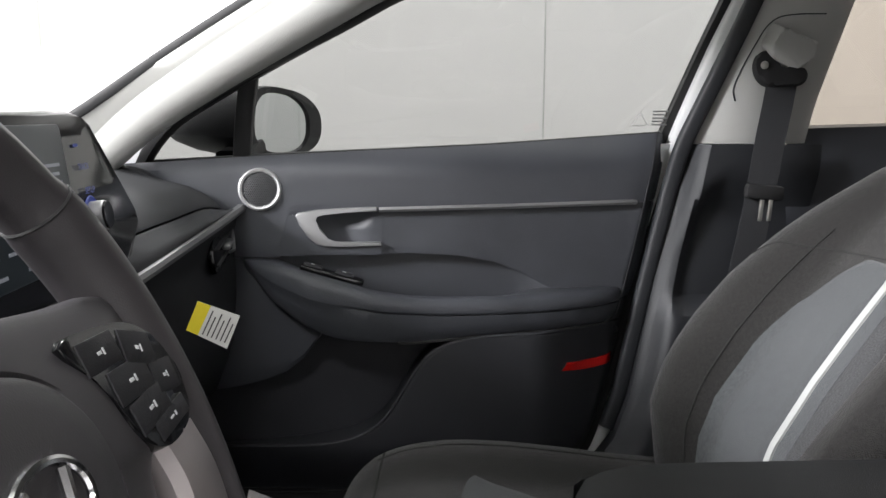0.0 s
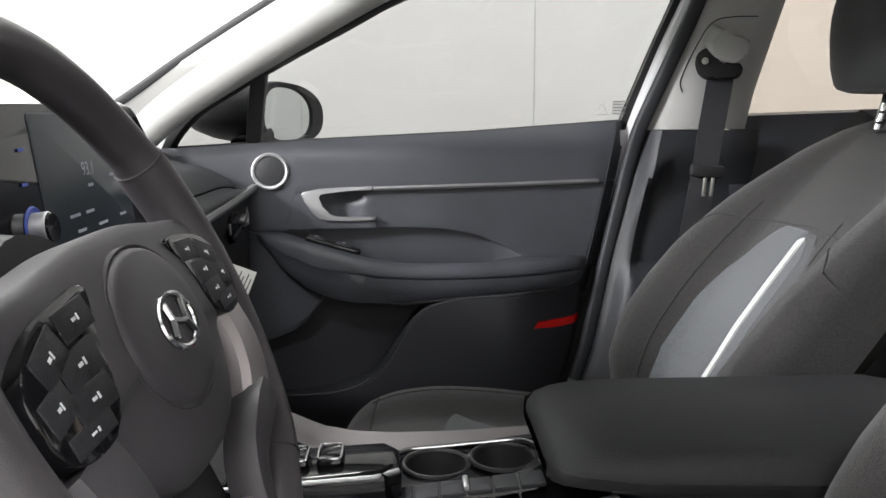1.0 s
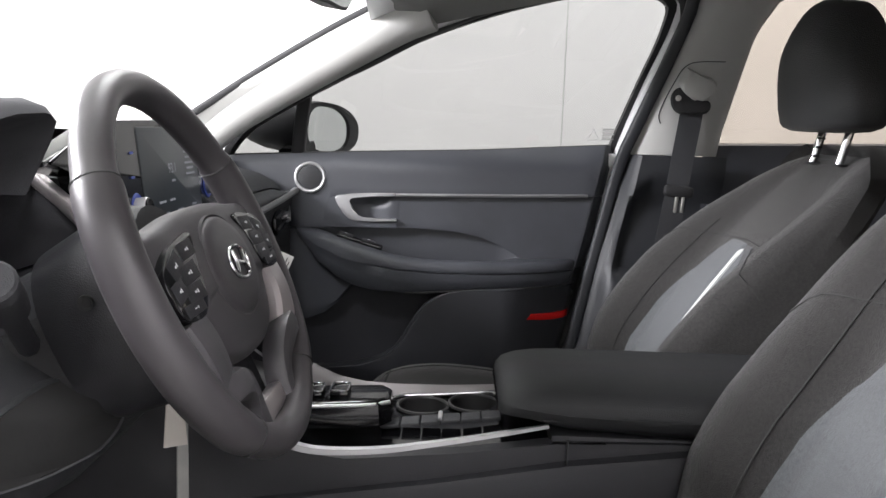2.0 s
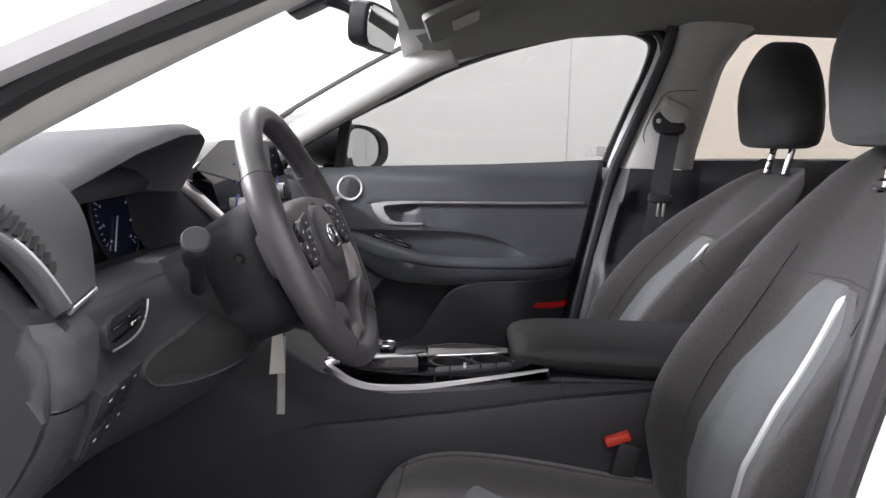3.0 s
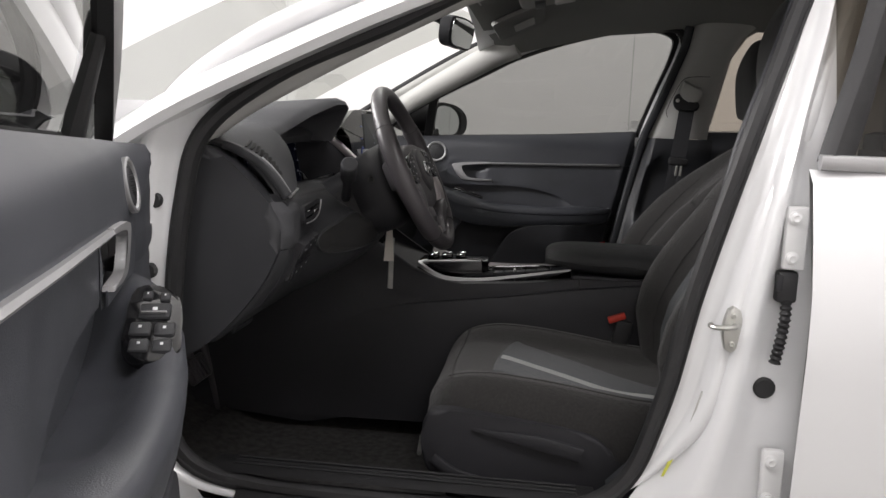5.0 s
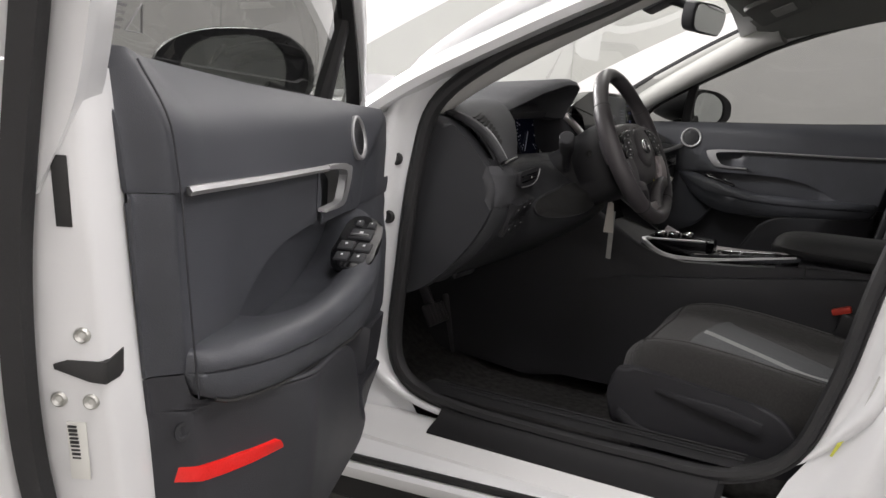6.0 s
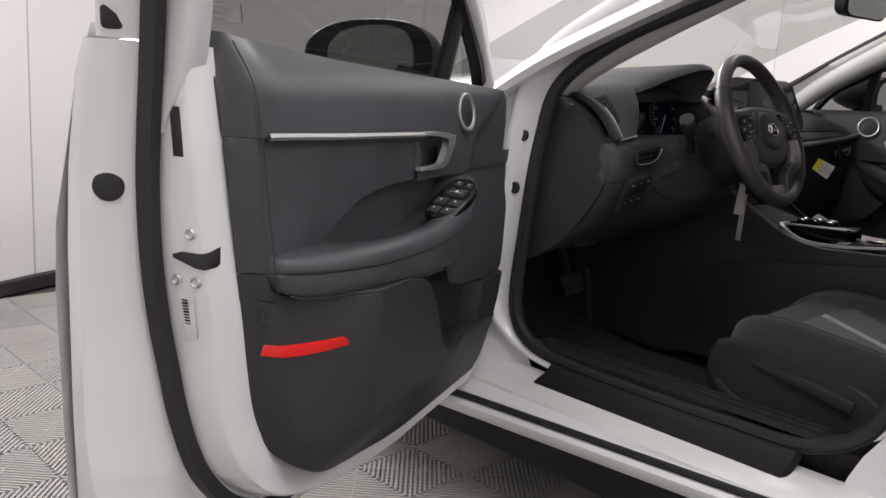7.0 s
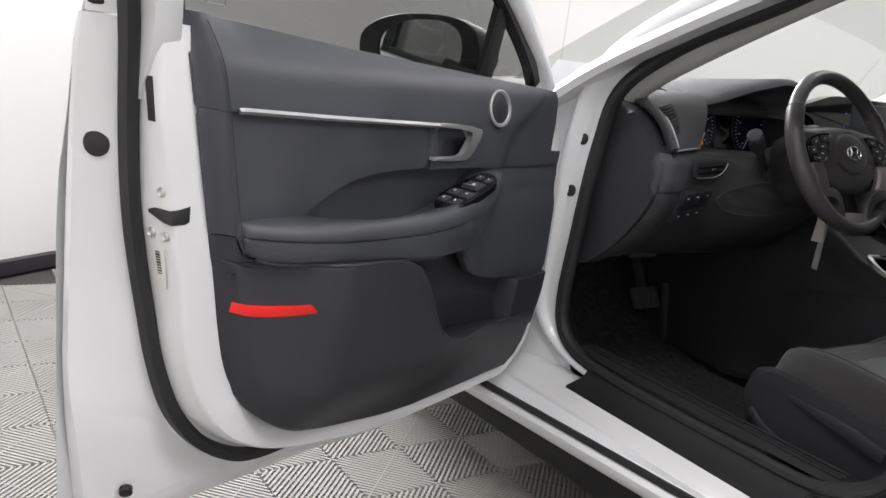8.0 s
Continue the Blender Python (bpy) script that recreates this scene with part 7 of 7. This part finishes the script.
    bar = smooth([(-0.04, ys + door * 0.010, 0.392), (0.0, ys + door * 0.014, 0.368), (0.08, ys + door * 0.014, 0.350), (0.20, ys + door * 0.012, 0.340)], 14)
    part("recline_lever", sweep(bar, rounded(0.010, 0.020, 0.004, 3)), CONSOLE, va, "black seat recline lever")
    part("seat_base", box((0.18, yc, 0.315), (0.42, 0.38, 0.09), 0.02), UNDER, t)
    for s in (-1, 1):
        part("seat_rail", box((0.16, yc + 0.19 * s, 0.262), (0.56, 0.04, 0.03), 0.006), UNDER, t, "dark steel seat rail")
    part("slide_bar", tube([V(-0.09, yc - 0.10, 0.325), V(-0.10, yc, 0.322), V(-0.09, yc + 0.10, 0.325)], 0.005, 8), STEEL, t, "bare steel slide bar")
    return t


build_seat(False)
build_seat(True)


# ---- fittings in the cabin ----
def seat_belt(m):
    t = thing("seat_belt", m @ V(0.55, 0.66, 0.6), "black seat belt hanging on the centre post", "seat belt")
    path = smooth([(0.564, 0.628, 1.095), (0.562, 0.630, 1.06), (0.556, 0.640, 0.99), (0.548, 0.646, 0.90), (0.538, 0.660, 0.80), (0.52, 0.675, 0.66), (0.50, 0.685, 0.50), (0.49, 0.69, 0.36)], 30)
    part("webbing", sweep(path, [(-0.0235, -0.0008), (0.0235, -0.0008), (0.0235, 0.0008), (-0.0235, 0.0008)], up=(0, -1, 0)), WEB, t, "black webbing", m)
    saddle = smooth([V(a, b, 0) for a, b in ((-0.040, 0.002), (-0.033, 0.022), (-0.018, 0.026), (-0.008, 0.006), (0.014, -0.004), (0.034, 0.000), (0.040, -0.010), (0.034, -0.024), (0.010, -0.026), (-0.018, -0.028), (-0.034, -0.018))], 44, True)
    part("upper_guide", slab([(p.x, p.y) for p in saddle], (0.561, 0.624, 1.102), (1, 0, 0), (0, 0.25, 1), 0.016, 0.005, 3), RUBBER, t, "black belt guide", m)
    part("guide_bolt", lathe([(0.006, 0), (0.006, 0.002), (0.002, 0.003)], pose(0.532, 0.622, 1.104, 90, 0, 0), 12), STEEL, t, "steel guide bolt", m)
    hood = smooth([V(a, b, 0) for a, b in ((-0.020, 0.029), (-0.027, 0.014), (-0.033, -0.003), (-0.020, -0.020), (-0.004, -0.027), (0.022, -0.028), (0.030, -0.010), (0.037, 0.006), (0.010, 0.016))], 40, True)
    part("guide_cover", slab([(p.x, p.y) for p in hood][::-1], (0.568, 0.606, 1.128), (1, 0, 0), (0, -0.28, 1), 0.040, 0.005, 3), PILLAR, t, "light grey guide cover", m)
    groove = smooth([(0.512, 0, 1.052), (0.507, 0, 1.068), (0.515, 0, 1.100), (0.531, 0, 1.140), (0.543, 0, 1.164), (0.556, 0, 1.175), (0.580, 0, 1.179), (0.625, 0, 1.180)], 36)
    post_x = [(0.985, 0.458), (1.16, 0.518), (1.27, 0.554)]
    part("cover_groove", tube([V(p.x, 0.705 - 0.30 * (p.z - 0.985) - 0.0015 - 0.0150 * sstep(-0.01, 0.065, p.x - lerp_table(post_x, p.z)), p.z) for p in groove], 0.0011, 6), POST_DARK, t, "", m)
    part("tongue_holder", box((0.551, 0.638, 0.912), (0.062, 0.018, 0.024), 0.007, (0, 6, 0)), RUBBER, t, "black tongue holder", m)
    for dx in (-0.010, 0.010):
        part("tongue_leg", box((0.553 + dx * 0.7, 0.634, 0.884), (0.007, 0.004, 0.034), 0.0015, (0, 4, 0)), STEEL, t, "steel belt tongue", m)


seat_belt(FLAT)


def buckle(yc, s):
    t = thing("belt_buckle", (0.33, yc, 0.47), "black belt buckle with a red release button", "belt buckle", "belt buckles")
    part("body", box((0.334, yc, 0.525), (0.040, 0.024, 0.074), 0.008, (0, 12, 0)), RUBBER, t)
    part("release_button", box((0.321, yc, 0.566), (0.042, 0.020, 0.015), 0.004, (0, -20, 0)), RED_BUTTON, t, "red release button")
    part("stalk", tube([V(0.352, yc, 0.49), V(0.375, yc, 0.40)], 0.012, 8), RUBBER, t)


buckle(-0.146, -1)
buckle(0.146, 1)


def mirror_inside():
    t = thing("rear_view_mirror", (-0.10, 0.02, 1.22), "black rear view mirror on the windscreen", "rear view mirror")
    o, u, v = V(-0.095, 0.075, 1.232), V(0.12, 0.96, 0.02).normalized(), V(0.16, -0.06, 1).normalized()
    v = (v - u * v.dot(u)).normalized()
    out = [(p.x, p.y) for p in smooth([V(a, b, 0) for a, b in ((-0.118, 0.028), (-0.06, 0.036), (0.06, 0.037), (0.118, 0.028), (0.124, 0.0), (0.108, -0.030), (0.0, -0.038), (-0.108, -0.030), (-0.124, 0.0))], 40, True)]
    n = u.cross(v)
    part("housing", slab(out, o, u, v, 0.030, 0.006, 3), DASH, t, "black housing")
    part("mirror_glass", slab([(a * 0.93, b * 0.88) for a, b in out], o + n * 0.0015, u, v, 0.001, 0), MIRROR, t, "mirror glass")
    part("arm", tube(smooth([o - n * 0.03, V(-0.15, 0.03, 1.262), V(-0.19, 0.0, 1.272)], 8), 0.011, 10), DASH, t)
    part("sensor_cover", box((-0.20, 0.0, 1.272), (0.11, 0.085, 0.030), 0.010, (0, -26, 0)), DASH, t, "black sensor cover")


mirror_inside()


def visor(yc, name):
    t = thing("sun_visor", (0.02, yc, 1.30), "light grey folded sun visor", "sun visor", "sun visors")
    rows = []
    for k, d in ((0.96, 0.0), (1.0, 0.004), (1.0, 0.013), (0.96, 0.017)):
        rows.append([pose(0.035, yc, 1.305, 0, -24, 0) @ V(a * k, b * k, -d) for a, b in rounded(0.150, 0.36, 0.03, 5)])
    part("panel", grid(rows, around=True, cap=True), LINER, t)
    part("pivot", tube([V(-0.03, yc + 0.16, 1.292), V(-0.03, yc + 0.19, 1.285)], 0.006, 8), PILLAR, t)
    part("vanity_cover", slab(rounded(0.06, 0.13, 0.008), pose(0.045, yc, 1.305, 0, -24, 0) @ V(0, 0, -0.019), V(0.91, 0, 0.40), V(0, -1, 0), 0.003, 0.001), PILLAR, t)


visor(0.33, "p")
visor(-0.36, "d")


def overhead():
    t = thing("overhead_console", (0.13, 0, 1.33), "light grey overhead console with a map lamp", "overhead console")
    part("shell", box((0.13, 0.0, 1.328), (0.17, 0.155, 0.040), 0.014, (0, -12, 0)), PILLAR, t)
    part("map_lamp", box((0.16, 0.0, 1.309), (0.05, 0.05, 0.010), 0.004, (0, -12, 0)), PAPER, t, "clear map lamp lens")
    part("lamp_switch", box((0.10, 0.0, 1.298), (0.026, 0.09, 0.010), 0.004, (0, -12, 0)), DASH, t, "dark switch bar")


overhead()


def pedals():
    t = thing("brake_pedal", (-0.65, -0.305, 0.35), "black rubber brake pedal on a steel arm", "pedal")
    part("arm", sweep(smooth([(-0.76, -0.300, 0.60), (-0.70, -0.300, 0.50), (-0.658, -0.302, 0.42)], 10), rounded(0.012, 0.03, 0.004, 3)), LEATHER, t, "dull black steel arm")
    pad = part("pad", box((-0.645, -0.305, 0.415), (0.016, 0.100, 0.060), 0.008, (0, -28, 0)), LEATHER, t, "ribbed rubber pad")
    for k in range(5):
        part("pad_rib", box((-0.6365, -0.341 + 0.018 * k, 0.4195), (0.004, 0.008, 0.048), 0.0015, (0, -28, 0)), LEATHER, pad)
    t = thing("accelerator_pedal", (-0.65, -0.17, 0.25), "black hinged accelerator pedal", "pedal")
    part("pad", box((-0.656, -0.172, 0.345), (0.016, 0.050, 0.20), 0.006, (0, -14, 0)), LEATHER, t)
    part("arm", sweep([V(-0.68, -0.175, 0.43), V(-0.78, -0.175, 0.50)], rounded(0.012, 0.025, 0.004, 3)), UNDER, t)
    t = thing("foot_rest", (-0.66, -0.60, 0.30), "black plastic foot rest", "foot rest")
    part("plate", box((-0.665, -0.60, 0.36), (0.03, 0.10, 0.24), 0.01, (0, -35, 0)), DASH, t)
    t = thing("floor_mat", (-0.3, -0.40, 0.245), "black carpet floor mat", "floor mat")
    rows = [[V(x, y, z) for y in steps(-0.62, -0.20, 8)] for x, z in ((-0.62, 0.29), (-0.52, 0.256), (-0.3, 0.248), (-0.05, 0.248))]
    bm = grid(rows)
    part("mat", bm, CARPET, t)


pedals()


def key_tag():
    t = thing("key_tag", (-0.205, -0.275, 0.77), "white tag and clear strip hanging from the column", "key tag")
    part("card", slab([(-0.006, -0.050), (0.020, -0.052), (0.014, 0.020), (0.0, 0.028)], (-0.208, -0.278, 0.742), (0.75, 0.66, 0), (0, 0, 1), 0.0015, 0.0003), CARD, t, "cream card")
    part("strip", slab([(-0.006, -0.115), (0.007, -0.118), (0.008, 0.0), (-0.004, 0.0)], (-0.200, -0.262, 0.742), (0.7, 0.7, 0), (0, 0, 1), 0.003, 0.001), GREY_LABEL, t, "clear plastic strip")
    part("ring", tube([V(-0.205, -0.272 + 0.008 * math.cos(a), 0.768 + 0.010 * math.sin(a)) for a in steps(0, 2 * math.pi, 14)[:-1]], 0.001, 5, True, (1, 0, 0)), STEEL, t)
    w = thing("warning_tag", (-0.236, 0.32, 0.785), "yellow and white printed paper tag under the dash", "paper tag")
    u, v = V(0.80, 0.25, -0.42).normalized(), V(0.46, 0.20, 0.80).normalized()
    o = V(-0.233, 0.335, 0.790)
    v = (v - u * v.dot(u)).normalized()
    n = u.cross(v)
    part("paper", slab([(-0.022, -0.020), (0.030, -0.024), (0.028, 0.018), (-0.024, 0.016)], o, u, v, 0.001, 0), PAPER, w, "white paper")
    part("header", slab([(-0.0225, -0.020), (-0.008, -0.021), (-0.008, 0.0165), (-0.024, 0.016)], o + n * 0.0007, u, v, 0.0005, 0), YELLOW, w, "yellow header")
    for k in range(6):
        d = -0.004 + 0.0055 * k
        part("text_bar", slab([(d, -0.018), (d + 0.0014, -0.018), (d + 0.0014, 0.012 - 0.006 * (k % 2)), (d, 0.012 - 0.006 * (k % 2))], o + n * 0.0008, u, v, 0.0003, 0), INK, w)


key_tag()


# ---- booth floor: interlocking ribbed tiles, four quarters of crossed ribs each ----
TILE_W = 0.384
HALF_W = TILE_W / 2


def tile_mesh(quarters=((0, 0), (1, 0), (0, 1), (1, 1))):
    """Four quarters, each with slanting ribs; neighbours slant the other way."""
    bm = bmesh.new()
    reach = HALF_W / math.sqrt(2) - 0.001
    ribs = 11
    pitch = reach / (ribs + 0.5)

    def bar(cx, cy, u, v, long, wide, top, low, taper):
        hi = [bm.verts.new((cx + u[0] * a + v[0] * b, cy + u[1] * a + v[1] * b, top)) for a, b in ((-long, -wide + taper), (long, -wide + taper), (long, wide - taper), (-long, wide - taper))]
        lo = [bm.verts.new((cx + u[0] * a + v[0] * b, cy + u[1] * a + v[1] * b, low)) for a, b in ((-long - taper, -wide), (long + taper, -wide), (long + taper, wide), (-long - taper, wide))]
        bm.faces.new(hi)
        for i in range(4):
            bm.faces.new((hi[i], lo[i], lo[(i + 1) % 4], hi[(i + 1) % 4]))

    h = math.sqrt(0.5)
    for qx, qy in quarters:
        mx, my = (qx + 0.5) * HALF_W, (qy + 0.5) * HALF_W
        u, v = ((-h, h), (h, h)) if (qx + qy) % 2 == 0 else ((h, h), (h, -h))
        for k in range(-ribs, ribs + 1):
            d = k * pitch
            long = reach - abs(d) - 0.002
            if long > 0.003:
                bar(mx + v[0] * d, my + v[1] * d, u, v, long, pitch * 0.355, 0.0, -0.010, 0.0012)
        for k in range(-8, 9):
            d = k * reach / 8.5
            long = reach - abs(d) - 0.001
            if long > 0.006:
                bar(mx + u[0] * d, my + u[1] * d, v, u, long, 0.0022 if k else 0.0016, -0.0035 if k else 0.0004, -0.0095, 0.0004)
    me = bpy.data.meshes.new("tile")
    bm.to_mesh(me)
    bm.free()
    me.materials.append(TILE)
    return me


def booth_floor():
    bm = bmesh.new()
    bm.faces.new([bm.verts.new(p) for p in ring(BOOTH_R + 0.08, -0.011)])
    top = bmesh.ops.extrude_face_region(bm, geom=bm.faces[:])
    bmesh.ops.translate(bm, vec=(0, 0, -0.08), verts=[v for v in top["geom"] if isinstance(v, bmesh.types.BMVert)])
    bmesh.ops.recalc_face_normals(bm, faces=bm.faces)
    fl = tagged(part("ground", bm, TILE_GAP), "grey ribbed interlocking tile floor of the booth", "floor", kind="structure")
    me = tile_mesh()
    ox, oy = TILE_OX, TILE_OY
    rest = bmesh.new()
    quarter = {q: tile_mesh((q,)) for q in ((0, 0), (1, 0), (0, 1), (1, 1))}
    for i in range(-11, 11):
        for j in range(-11, 11):
            x, y = ox + i * TILE_W, oy + j * TILE_W
            cx, cy = x + HALF_W, y + HALF_W
            whole = all(math.hypot(x + a * TILE_W - BOOTH[0], y + b * TILE_W - BOOTH[1]) < BOOTH_R for a in (0, 1) for b in (0, 1))
            if whole and cy < 0.4 and cx < 1.2:
                ob = new("tile", me)
                ob.location = (x, y, 0)
                ob.parent = fl
                continue
            for (qx, qy), qm in quarter.items():
                far = max(math.hypot(x + (qx + a) * HALF_W - BOOTH[0], y + (qy + b) * HALF_W - BOOTH[1]) for a in (0, 1) for b in (0, 1))
                if far < BOOTH_R + 0.06:
                    rest.from_mesh(qm)
                    bmesh.ops.translate(rest, vec=(x, y, 0), verts=rest.verts[-len(qm.vertices):])
    for qm in quarter.values():
        bpy.data.meshes.remove(qm)
    r = part("tile_field", rest, TILE, fl)
    r["kind"] = "stuff"


TILE_OX, TILE_OY = -0.771, -0.978
booth_floor()
